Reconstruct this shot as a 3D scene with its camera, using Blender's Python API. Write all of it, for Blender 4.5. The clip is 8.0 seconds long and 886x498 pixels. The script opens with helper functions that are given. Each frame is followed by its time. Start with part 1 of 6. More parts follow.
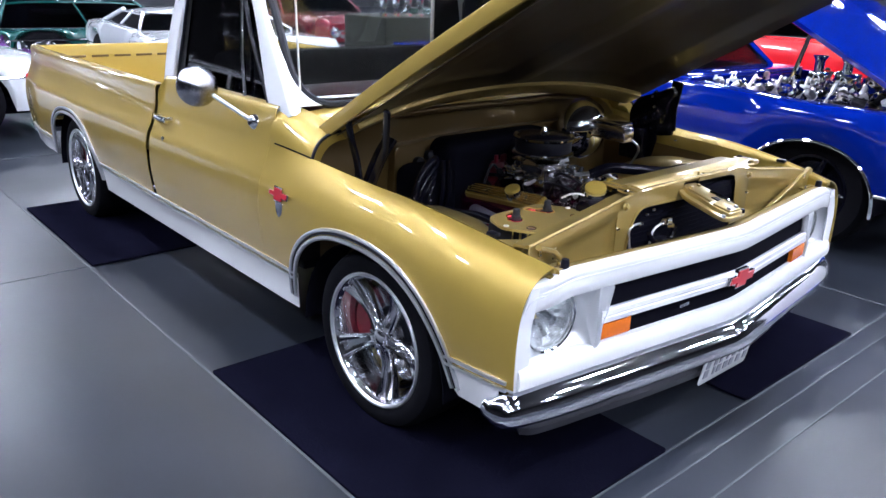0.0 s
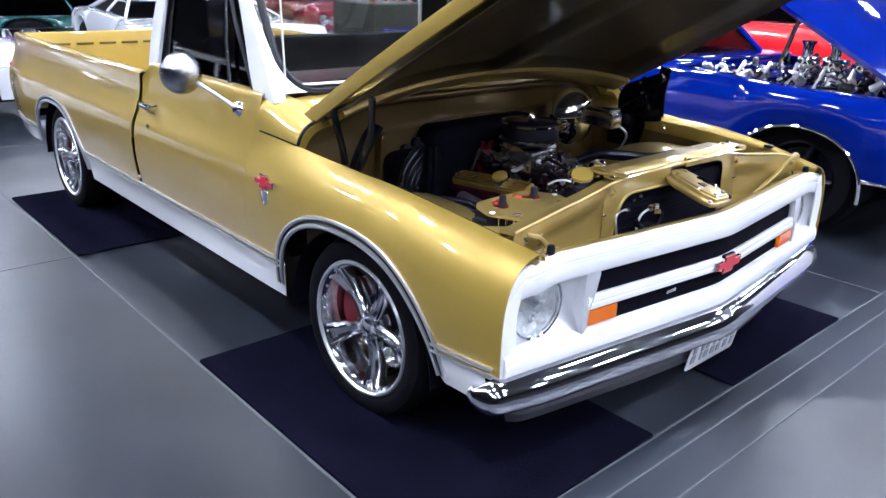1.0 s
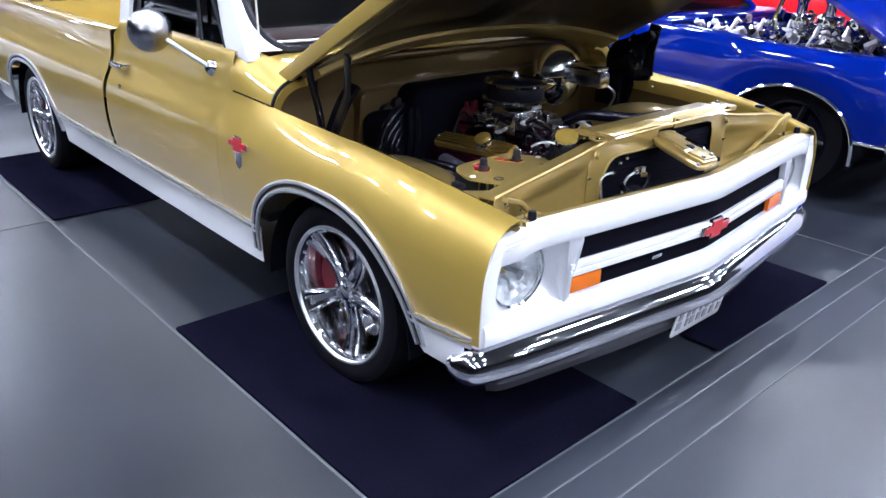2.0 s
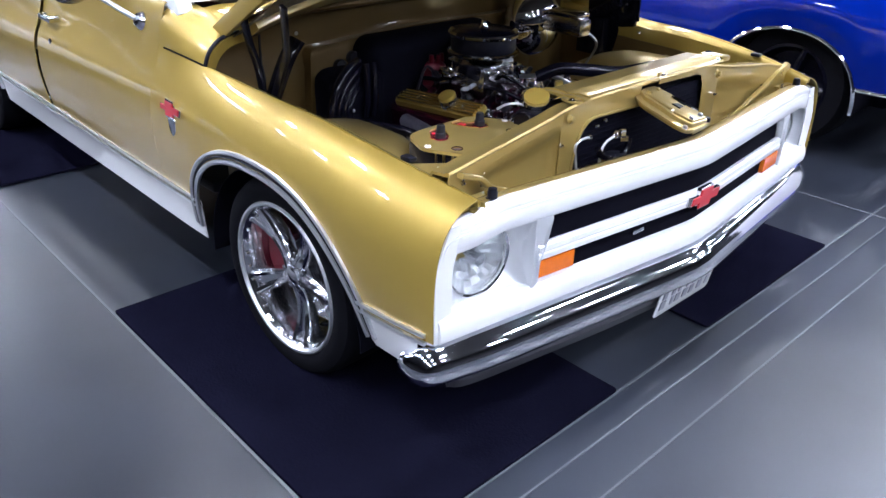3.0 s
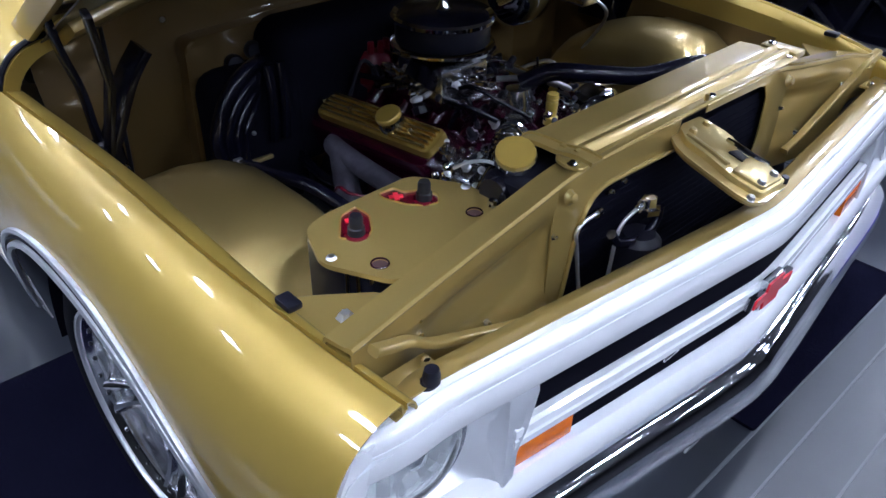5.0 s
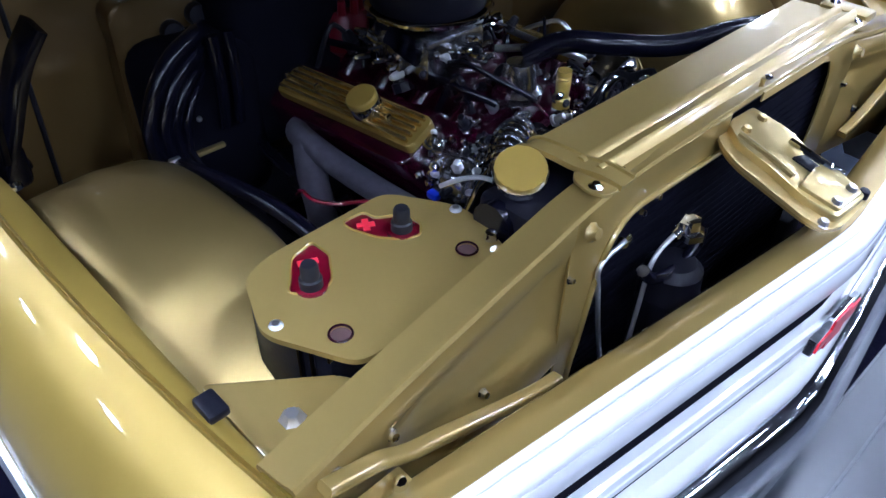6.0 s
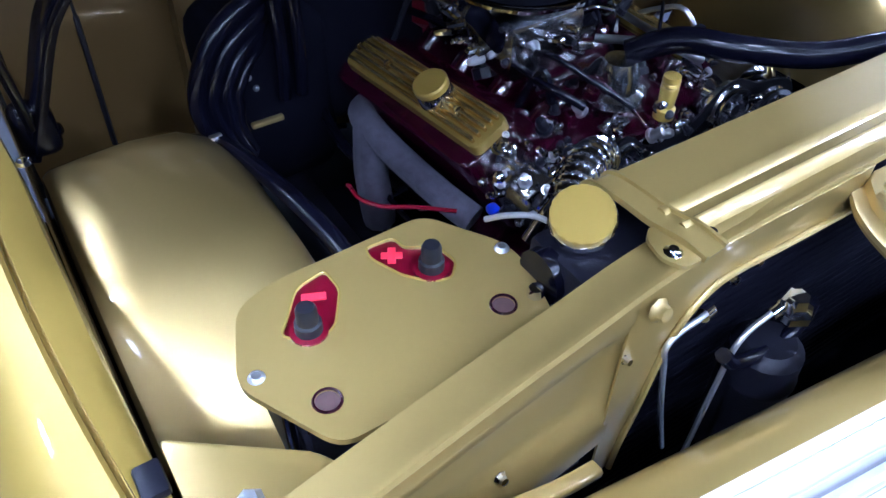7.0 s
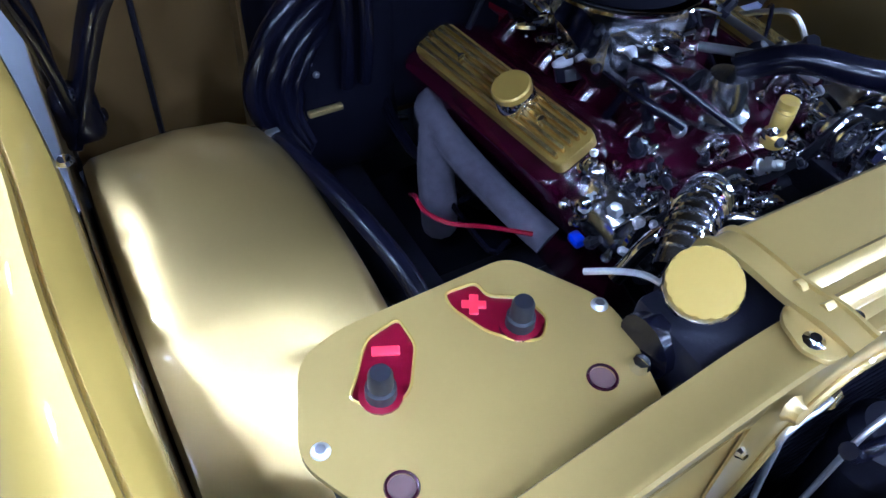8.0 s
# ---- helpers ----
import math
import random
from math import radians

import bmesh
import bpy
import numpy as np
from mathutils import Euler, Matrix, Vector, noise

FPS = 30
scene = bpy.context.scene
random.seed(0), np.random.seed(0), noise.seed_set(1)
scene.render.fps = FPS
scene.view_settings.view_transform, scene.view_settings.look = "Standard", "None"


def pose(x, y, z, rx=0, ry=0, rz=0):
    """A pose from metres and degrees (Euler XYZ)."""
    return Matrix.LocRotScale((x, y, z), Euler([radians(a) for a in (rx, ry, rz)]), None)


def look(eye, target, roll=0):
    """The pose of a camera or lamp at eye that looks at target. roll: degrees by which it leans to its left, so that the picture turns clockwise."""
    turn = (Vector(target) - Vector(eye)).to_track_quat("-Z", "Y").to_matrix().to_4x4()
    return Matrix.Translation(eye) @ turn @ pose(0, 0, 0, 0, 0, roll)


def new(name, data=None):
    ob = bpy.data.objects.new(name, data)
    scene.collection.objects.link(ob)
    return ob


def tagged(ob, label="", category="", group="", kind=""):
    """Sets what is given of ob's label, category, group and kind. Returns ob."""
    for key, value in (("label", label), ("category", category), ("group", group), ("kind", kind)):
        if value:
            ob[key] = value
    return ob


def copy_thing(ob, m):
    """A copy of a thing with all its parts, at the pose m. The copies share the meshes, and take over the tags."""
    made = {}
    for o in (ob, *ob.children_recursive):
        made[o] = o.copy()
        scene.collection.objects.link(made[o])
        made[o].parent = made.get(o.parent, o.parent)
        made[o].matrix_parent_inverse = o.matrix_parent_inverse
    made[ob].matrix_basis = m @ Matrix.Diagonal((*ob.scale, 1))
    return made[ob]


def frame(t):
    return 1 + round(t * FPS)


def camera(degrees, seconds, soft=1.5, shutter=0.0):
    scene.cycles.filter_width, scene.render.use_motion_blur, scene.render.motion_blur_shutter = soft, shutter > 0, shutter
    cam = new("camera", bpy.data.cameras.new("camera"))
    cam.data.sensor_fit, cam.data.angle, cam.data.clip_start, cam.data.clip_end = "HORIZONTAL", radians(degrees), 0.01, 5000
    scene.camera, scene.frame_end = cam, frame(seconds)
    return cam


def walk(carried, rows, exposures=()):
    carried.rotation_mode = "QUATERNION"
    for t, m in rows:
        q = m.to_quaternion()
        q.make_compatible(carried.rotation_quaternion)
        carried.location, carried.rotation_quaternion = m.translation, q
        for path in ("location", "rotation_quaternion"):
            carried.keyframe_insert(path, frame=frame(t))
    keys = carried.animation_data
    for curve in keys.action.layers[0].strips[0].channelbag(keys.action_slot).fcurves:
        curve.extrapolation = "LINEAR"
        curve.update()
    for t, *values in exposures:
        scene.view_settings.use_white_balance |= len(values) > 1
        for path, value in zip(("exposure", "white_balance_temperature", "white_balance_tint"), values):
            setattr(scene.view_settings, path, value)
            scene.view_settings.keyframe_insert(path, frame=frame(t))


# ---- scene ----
cam = camera(60.2, 8.0)
PATH = [
    (0, (1.229, -2.283, 1.416), (-0.185, -1.032, 0.755), 1.9),
    (0.5, (1.235, -2.275, 1.406), (-0.166, -1.02, 0.725), 1.8),
    (1, (1.235, -2.264, 1.41), (-0.157, -1.004, 0.721), 1.8),
    (1.5, (1.233, -2.237, 1.402), (-0.145, -0.978, 0.683), 2.0),
    (2.8, (1.11, -2.0, 1.391), (-0.19, -0.775, 0.492), 1.3),
    (3, (1.079, -1.928, 1.386), (-0.211, -0.706, 0.469), 1.3),
    (3.5, (0.915, -1.798, 1.391), (-0.258, -0.496, 0.427), 3.1),
    (4, (0.756, -1.619, 1.391), (-0.33, -0.286, 0.369), 3.2),
    (4.5, (0.642, -1.392, 1.401), (-0.541, -0.178, 0.339), 1.4),
    (4.7, (0.596, -1.33, 1.403), (-0.596, -0.153, 0.31), 1.7),
    (5.8, (0.34, -1.056, 1.361), (-0.78, 0.042, 0.12), 0.9),
    (6, (0.3, -1.011, 1.354), (-0.8, 0.069, 0.08), 1.1),
    (6.5, (0.234, -0.895, 1.343), (-0.918, 0.056, 0.013), 1.3),
    (7, (0.2, -0.816, 1.331), (-1.003, -0.02, -0.055), 0.8),
    (7.5, (0.114, -0.796, 1.324), (-1.061, -0.059, -0.116), 2.0),
    (8, (0.045, -0.801, 1.321), (-1.112, -0.094, -0.149), 3.4),
]
EXPOSURES = [(0.0, 0.66, 6300, 8), (1.5, 0.85, 6300, 8), (3.0, 0.83, 6300, 8), (3.5, 0.69, 6250, 8), (4.5, 0.15, 6050, 8), (6.0, 0.5, 5450, 9), (7.0, 1.2, 5050, 10), (8.0, 1.47, 4850, 10)]
walk(cam, [(t, look(eye, target, roll)) for t, eye, target, roll in PATH], EXPOSURES)


# ---- light ----
world = bpy.data.worlds.new("hall_air")
scene.world = world
world.use_nodes = True
world.node_tree.nodes["Background"].inputs[0].default_value = (0.55, 0.6, 0.75, 1)
world.node_tree.nodes["Background"].inputs[1].default_value = 0.02
LAMP_POWER = 150.0

# ---- materials ----


def material(name, color, rough=0.5, metal=0.0, coat=0.0, vary=0.12, scale=8.0, bump=0.0, fine=0.0, spec=0.5,
             emit=None, power=0.0, glass=0.0, alpha=1.0, rough_vary=0.1):
    """A principled surface with stains at two scales, fine grain and relief."""
    m = bpy.data.materials.new(name)
    m.use_nodes = True
    nt = m.node_tree
    b = nt.nodes["Principled BSDF"]
    b.inputs["Roughness"].default_value = rough
    b.inputs["Metallic"].default_value = metal
    b.inputs["Coat Weight"].default_value = coat
    b.inputs["Coat Roughness"].default_value = 0.045
    b.inputs["Specular IOR Level"].default_value = spec
    b.inputs["Transmission Weight"].default_value = glass
    b.inputs["Base Color"].default_value = (*color, 1)
    m.diffuse_color = (*color, 1)
    if emit:
        b.inputs["Emission Color"].default_value = (*emit, 1)
        b.inputs["Emission Strength"].default_value = power
    if vary or bump or rough_vary:
        tc = nt.nodes.new("ShaderNodeTexCoord")
        n1 = nt.nodes.new("ShaderNodeTexNoise")
        n1.inputs["Scale"].default_value = scale
        n1.inputs["Detail"].default_value = 5
        n2 = nt.nodes.new("ShaderNodeTexNoise")
        n2.inputs["Scale"].default_value = scale * 22
        n2.inputs["Detail"].default_value = 2
        nt.links.new(tc.outputs["Object"], n1.inputs["Vector"])
        nt.links.new(tc.outputs["Object"], n2.inputs["Vector"])
        mix = nt.nodes.new("ShaderNodeMath")
        mix.operation = "MULTIPLY_ADD"
        mix.inputs[1].default_value = fine
        nt.links.new(n2.outputs[0], mix.inputs[0])
        nt.links.new(n1.outputs[0], mix.inputs[2])
        if vary:
            span = nt.nodes.new("ShaderNodeMapRange")
            span.inputs["From Min"].default_value, span.inputs["From Max"].default_value = 0.15 + 0.3 * fine, 0.85 + 0.7 * fine
            blend = nt.nodes.new("ShaderNodeMix")
            blend.data_type = "RGBA"
            blend.inputs[6].default_value = (*[c * (1 - vary) for c in color], 1)
            blend.inputs[7].default_value = (*[min(1, c * (1 + vary)) for c in color], 1)
            nt.links.new(mix.outputs[0], span.inputs[0])
            nt.links.new(span.outputs[0], blend.inputs[0])
            nt.links.new(blend.outputs[2], b.inputs["Base Color"])
        if rough_vary:
            rr = nt.nodes.new("ShaderNodeMapRange")
            rr.inputs["From Min"].default_value, rr.inputs["From Max"].default_value = 0.15, 0.85
            rr.inputs["To Min"].default_value = max(0.0, rough * (1 - rough_vary))
            rr.inputs["To Max"].default_value = min(1.0, rough * (1 + rough_vary) + 0.01)
            nt.links.new(n1.outputs[0], rr.inputs[0])
            nt.links.new(rr.outputs[0], b.inputs["Roughness"])
        if bump:
            bp = nt.nodes.new("ShaderNodeBump")
            bp.inputs["Strength"].default_value = bump
            bp.inputs["Distance"].default_value = 0.003
            nt.links.new(n2.outputs[0], bp.inputs["Height"])
            nt.links.new(bp.outputs[0], b.inputs["Normal"])
    return m


GOLD = material("gold_metallic_paint", (0.425, 0.29, 0.056), 0.42, 0.45, 1.0, 0.02, 3.0, 0.0, 0.5, spec=0.6, rough_vary=0.03)
GOLD_BAY = material("gold_bay_paint", (0.40, 0.285, 0.088), 0.33, 0.48, 1.0, 0.03, 6.0, 0.02, 0.4, spec=0.6, rough_vary=0.04)
BUMPER_CHROME = material("wavy_bumper_chrome", (0.86, 0.87, 0.92), 0.06, 1.0, 0.0, 0.03, 0.7, 0.12)
HINGE_BLACK = material("black_painted_steel", (0.002, 0.002, 0.004), 0.22, 0.0, 0.0, 0.2, 15.0, spec=0.2)
WING_GOLD = material("gold_inner_wing_paint", (0.42, 0.305, 0.108), 0.315, 0.8, 1.0, 0.03, 6.0, 0.0, 0.4, rough_vary=0.03)
# body gold with the engine bay's shade put into its colour
FIREWALL = material("shaded_brown_gold_paint", (0.125, 0.078, 0.026), 0.40, 0.45, 0.6, 0.05, 6.0, 0.02, 0.4, rough_vary=0.05)
WHEEL_CHROME = material("polished_wheel_alloy", (0.90, 0.90, 0.93), 0.12, 1.0, 0.0, 0.03, 20.0)
REFLECTOR = material("headlamp_reflector", (0.92, 0.93, 0.96), 0.24, 0.85, 0.0, 0.03, 30.0)
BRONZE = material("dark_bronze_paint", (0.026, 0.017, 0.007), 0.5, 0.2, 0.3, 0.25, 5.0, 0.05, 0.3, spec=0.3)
WHITE = material("white_paint", (0.80, 0.80, 0.82), 0.33, 0.0, 1.0, 0.03, 4.0)
SILVER = material("satin_silver", (0.78, 0.79, 0.82), 0.32, 0.55, 0.3, 0.05, 12.0)
TRIM = material("bright_trim", (0.80, 0.81, 0.84), 0.32, 0.9, 0.0, 0.05, 12.0)
CHROME = material("chrome", (0.86, 0.87, 0.9), 0.06, 1.0, 0.0, 0.03, 10.0)
POLISHED = material("polished_aluminium", (0.75, 0.75, 0.78), 0.16, 1.0, 0.0, 0.15, 20.0, 0.1)
RUBBER = material("tyre_rubber", (0.004, 0.004, 0.006), 0.8, 0.0, 0.0, 0.2, 20.0, 0.15, spec=0.08)
BLACK = material("black_plastic", (0.007, 0.007, 0.012), 0.42, 0.0, 0.0, 0.25, 15.0, 0.1, spec=0.2)
BLACK_GLOSS = material("gloss_black_hose", (0.003, 0.003, 0.007), 0.20, 0.0, 0.0, 0.2, 15.0, spec=0.28)
BLACK_FLAT = material("flat_black", (0.004, 0.004, 0.0075), 0.85, 0.0, 0.0, 0.2, 15.0, spec=0.03)
MAROON = material("maroon_engine_paint", (0.020, 0.0005, 0.0065), 0.16, 0.1, 0.8, 0.3, 14.0, 0.15, rough_vary=0.05)
RED = material("red_enamel", (0.50, 0.008, 0.02), 0.33, 0.0, 0.6, 0.12, 12.0)
AMBER = material("amber_lens", (0.78, 0.165, 0.006), 0.2, 0.0, 0.5, 0.1, 30.0)
GREY_PIPE = material("coated_header_grey", (0.095, 0.088, 0.118), 0.55, 0.2, 0.0, 0.6, 55.0, 1.0, 0.8)
LATCH_GOLD = material("polished_gold_plating", (0.62, 0.47, 0.19), 0.325, 0.75, 1.0, 0.08, 30.0, 0.05, 0.3, rough_vary=0.04)
# one gold casting: darker base, lighter fins, so fin highlights lie in the colour
COVER_GOLD = material("shaded_gold_casting", (0.36, 0.245, 0.055), 0.34, 0.6, 0.3, 0.06, 20.0)
FIN_GOLD = material("highlit_gold_fin", (0.66, 0.48, 0.16), 0.20, 0.9, 0.3, 0.06, 20.0, rough_vary=0.04)
VALANCE = material("satin_grey_valance", (0.10, 0.10, 0.115), 0.35, 0.5, 0.0, 0.15, 12.0)
STEEL = material("steel", (0.5, 0.5, 0.52), 0.33, 1.0, 0.0, 0.2, 30.0)
GLASS = material("clear_glass", (0.95, 0.97, 0.97), 0.02, 0.0, 0.0, 0.0, glass=1.0, rough_vary=0)
TINT = material("tinted_window_glass", (0.10, 0.11, 0.13), 0.03, 0.0, 0.0, 0.0, glass=1.0, rough_vary=0)
TINT_DARK = material("heavily_tinted_glass", (0.03, 0.031, 0.038), 0.03, 0.0, 0.0, 0.0, glass=1.0, rough_vary=0)
CONCRETE = material("polished_concrete", (0.0165, 0.0192, 0.027), 0.31, 0.0, 0.0, 0.8, 0.9, 0.0, 0.0, spec=0.54, rough_vary=0)
nt = CONCRETE.node_tree
tc, cloud, span = nt.nodes.new("ShaderNodeTexCoord"), nt.nodes.new("ShaderNodeTexNoise"), nt.nodes.new("ShaderNodeMapRange")
cloud.inputs["Scale"].default_value, cloud.inputs["Detail"].default_value = 1.3, 3.0
span.inputs["From Min"].default_value, span.inputs["From Max"].default_value = 0.25, 0.75
span.inputs["To Min"].default_value, span.inputs["To Max"].default_value = 0.278, 0.38
nt.links.new(tc.outputs["Object"], cloud.inputs["Vector"])
nt.links.new(cloud.outputs[0], span.inputs[0])
nt.links.new(span.outputs[0], nt.nodes["Principled BSDF"].inputs["Roughness"])
JOINT = material("joint_filler", (0.085, 0.09, 0.10), 0.5, 0.0, 0.0, 0.2, 5.0)
MAT = material("black_mat", (0.0042, 0.0042, 0.0095), 0.8, 0.0, 0.0, 0.3, 6.0, 0.3, 0.3, spec=0.0)
BLUE = material("blue_car_paint", (0.001, 0.011, 0.18), 0.5, 0.0, 1.0, 0.03, 3.0, spec=0.0, rough_vary=0.03)
CLOTH = material("dark_upholstery", (0.005, 0.0045, 0.005), 0.7, 0.0, 0.0, 0.2, 20.0, 0.2)
CEIL = material("dark_ceiling", (0.06, 0.06, 0.068), 0.8, 0.0, 0.0, 0.2, 0.6)
HALLWALL = material("hall_wall", (0.02, 0.02, 0.025), 0.8, 0.0, 0.0, 0.2, 0.5)
LAMP = material("lamp_diffuser", (0.9, 0.9, 0.9), 0.5, emit=(0.86, 0.91, 1.08), power=LAMP_POWER, vary=0, rough_vary=0)

# ---- mesh helpers ----


def finish(name, bm, mat, parent=None, label="", angle=38):
    bmesh.ops.recalc_face_normals(bm, faces=bm.faces)
    lim = radians(angle)
    for fa in bm.faces:
        fa.smooth = True
    for e in bm.edges:
        e.smooth = len(e.link_faces) == 2 and e.calc_face_angle(0) < lim
    me = bpy.data.meshes.new(name)
    bm.to_mesh(me)
    bm.free()
    for m in (mat if isinstance(mat, (list, tuple)) else [mat]):
        me.materials.append(m)
    ob = new(name, me)
    if parent:
        ob.parent = parent
        ob.matrix_parent_inverse = WORLD_OF.get(parent.name, Matrix()).inverted()
    if label:
        ob["label"] = label
    return ob


WORLD_OF = {}
part = finish


def thing(name, place, label, category, group="", kind=""):
    ob = new(name)
    ob.empty_display_size = 0.2
    ob.location = place
    WORLD_OF[ob.name] = Matrix.Translation(place)
    return tagged(ob, label, category, group, kind)


def catmull(pts, n=8):
    """Smooth points through a polyline."""
    p = [Vector(q) for q in pts]
    p = [2 * p[0] - p[1], *p, 2 * p[-1] - p[-2]]
    out = []
    for i in range(1, len(p) - 2):
        for k in range(n):
            t = k / n
            out.append(0.5 * (2 * p[i] + (p[i + 1] - p[i - 1]) * t + (2 * p[i - 1] - 5 * p[i] + 4 * p[i + 1] - p[i + 2]) * t * t
                              + (3 * p[i] - p[i - 1] - 3 * p[i + 1] + p[i + 2]) * t ** 3))
    out.append(p[-2])
    return out


def grid(rows, bm=None, close=False, loop=False):
    """Quads between rows of points. close: the rows are rings. loop: the last row joins the first."""
    bm = bm or bmesh.new()
    vs = [[bm.verts.new(p) for p in r] for r in rows]
    pairs = list(zip(vs, vs[1:])) + ([(vs[-1], vs[0])] if loop else [])
    for a, b in pairs:
        n = len(a)
        for k in range(n if close else n - 1):
            q = (a[k], a[(k + 1) % n], b[(k + 1) % n], b[k])
            if len(set(q)) == 4:
                bm.faces.new(q)
    return bm


def cap(bm, ring):
    bm.verts.ensure_lookup_table()
    bm.faces.new(ring)


def thicken(bm, t):
    """Give an open sheet a thickness, towards -normal."""
    bmesh.ops.recalc_face_normals(bm, faces=bm.faces)
    bmesh.ops.solidify(bm, geom=bm.faces[:], thickness=t)
    return bm


def box(c, s, bevel=0.0, m=None, bm=None, seg=2):
    bm = bm or bmesh.new()
    r = bmesh.ops.create_cube(bm, size=1.0)
    vs = r["verts"]
    bmesh.ops.scale(bm, vec=s, verts=vs)
    if bevel:
        es = list({e for v in vs for e in v.link_edges})
        r = bmesh.ops.bevel(bm, geom=es, offset=bevel, segments=seg, affect="EDGES", profile=0.5)
        vs = list({v for fa in r["faces"] for v in fa.verts} | {v for v in vs if v.is_valid})
    mm = Matrix.Translation(c) @ (m or Matrix())
    bmesh.ops.transform(bm, matrix=mm, verts=vs)
    return bm


def frames(path, closed=False):
    """Tangent and two normals along a path, without twist."""
    p = [Vector(q) for q in path]
    n = len(p)
    out = []
    up = None
    for i in range(n):
        a = p[i - 1] if i or closed else p[i]
        b = p[(i + 1) % n] if i < n - 1 or closed else p[i]
        t = (b - a).normalized()
        if up is None:
            up = Vector((0, 0, 1)) if abs(t.z) < 0.9 else Vector((1, 0, 0))
        s = t.cross(up).normalized()
        up = s.cross(t).normalized()
        out.append((p[i], t, s, up))
    return out


def tube(path, r, seg=10, bm=None, smooth=0, taper=None):
    """A round bar along a path, with closed ends."""
    if smooth:
        path = catmull(path, smooth)
    bm = bm or bmesh.new()
    fr = frames(path)
    rows = []
    for i, (p, t, s, u) in enumerate(fr):
        rr = r if taper is None else r + (taper - r) * i / (len(fr) - 1)
        rows.append([bm.verts.new(p + rr * (math.cos(a) * s + math.sin(a) * u)) for a in [2 * math.pi * k / seg for k in range(seg)]])
    for a, b in zip(rows, rows[1:]):
        for k in range(seg):
            bm.faces.new((a[k], a[(k + 1) % seg], b[(k + 1) % seg], b[k]))
    bm.faces.new(rows[0][::-1])
    bm.faces.new(rows[-1])
    return bm


def sweep(path, profile, bm=None, up=None, closed=True, size=None):
    """A closed profile (s, u) carried along a path, with capped ends."""
    bm = bm or bmesh.new()
    rows = []
    for p, t, s, u in frames(path):
        if up is not None:
            s = t.cross(Vector(up)).normalized()
            u = s.cross(t).normalized()
        k = size(p) if size else 1.0
        rows.append([bm.verts.new(p + k * a * s + k * b * u) for a, b in profile])
    n = len(profile)
    for a, b in zip(rows, rows[1:]):
        for k in range(n if closed else n - 1):
            bm.faces.new((a[k], a[(k + 1) % n], b[(k + 1) % n], b[k]))
    if closed:
        bm.faces.new(rows[0][::-1])
        bm.faces.new(rows[-1])
    return bm


def lathe(profile, seg=32, m=None, bm=None, closed=False):
    """Turn (radius, height) points round z, then place them by m."""
    bm = bm or bmesh.new()
    m = m or Matrix()
    rows = []
    for r, h in profile:
        if r < 1e-6:
            rows.append([bm.verts.new(m @ Vector((0, 0, h)))])
        else:
            rows.append([bm.verts.new(m @ Vector((r * math.cos(2 * math.pi * k / seg), r * math.sin(2 * math.pi * k / seg), h))) for k in range(seg)])
    pairs = list(zip(rows, rows[1:])) + ([(rows[-1], rows[0])] if closed else [])
    for a, b in pairs:
        for k in range(seg):
            q = [a[k % len(a)], a[(k + 1) % len(a)], b[(k + 1) % len(b)], b[k % len(b)]]
            q = list(dict.fromkeys(q))
            if len(q) > 2:
                bm.faces.new(q)
    return bm


def aim(place, axis):
    """A pose at place whose z points along axis."""
    return Matrix.Translation(place) @ Vector(axis).to_track_quat("Z", "Y").to_matrix().to_4x4()


def prism(outline, lo, hi, m=None, bm=None, bevel=0.0):
    """A flat outline (x, y) raised from lo to hi, placed by m."""
    bm = bm or bmesh.new()
    m = m or Matrix()
    a = [bm.verts.new((x, y, lo)) for x, y in outline]
    b = [bm.verts.new((x, y, hi)) for x, y in outline]
    n = len(a)
    top = bm.faces.new(b)
    bm.faces.new(a[::-1])
    for k in range(n):
        bm.faces.new((a[k], a[(k + 1) % n], b[(k + 1) % n], b[k]))
    vs = a + b
    if bevel:
        r = bmesh.ops.bevel(bm, geom=list(top.edges), offset=bevel, segments=2, affect="EDGES", profile=0.5)
        vs = list({v for fa in r["faces"] for v in fa.verts} | {v for v in vs if v.is_valid})
    bmesh.ops.transform(bm, matrix=m, verts=vs)
    return bm


def rounded(outline, r, n=4):
    """Round the corners of an outline."""
    out = []
    k = len(outline)
    for i in range(k):
        p, a, b = Vector(outline[i]), Vector(outline[i - 1]), Vector(outline[(i + 1) % k])
        da, db = (a - p), (b - p)
        ra = min(r, da.length * 0.45)
        rb = min(r, db.length * 0.45)
        p0, p1 = p + da.normalized() * ra, p + db.normalized() * rb
        for j in range(n + 1):
            t = j / n
            q = (1 - t) ** 2 * p0 + 2 * t * (1 - t) * p + t * t * p1
            out.append(tuple(q))
    return out


def lerp(a, b, t):
    return a + (b - a) * t


def smooth(t):
    t = max(0.0, min(1.0, t))
    return t * t * (3 - 2 * t)

# ---- the hall ----
FLOOR = part("floor", box((-4, 2, -0.1), (60, 60, 0.2)), CONCRETE)
tagged(FLOOR, "polished grey concrete hall floor with pale saw-cut joints", "floor", kind="structure")
for i, xx in enumerate((0.13, -2.65, -5.4, 2.9)):
    part("floor_joint", box((xx, 2, 0.001), (0.009, 30, 0.004)), JOINT, FLOOR)
for yy in (-1.24, 1.6, 4.4, -4.0):
    part("floor_joint", box((-4, yy, 0.0012), (40, 0.009, 0.004)), JOINT, FLOOR)
for xx in (0.222, 0.352):
    part("floor_joint", box((xx, 0.6, 0.0012), (0.006, 9, 0.004)), JOINT, FLOOR)
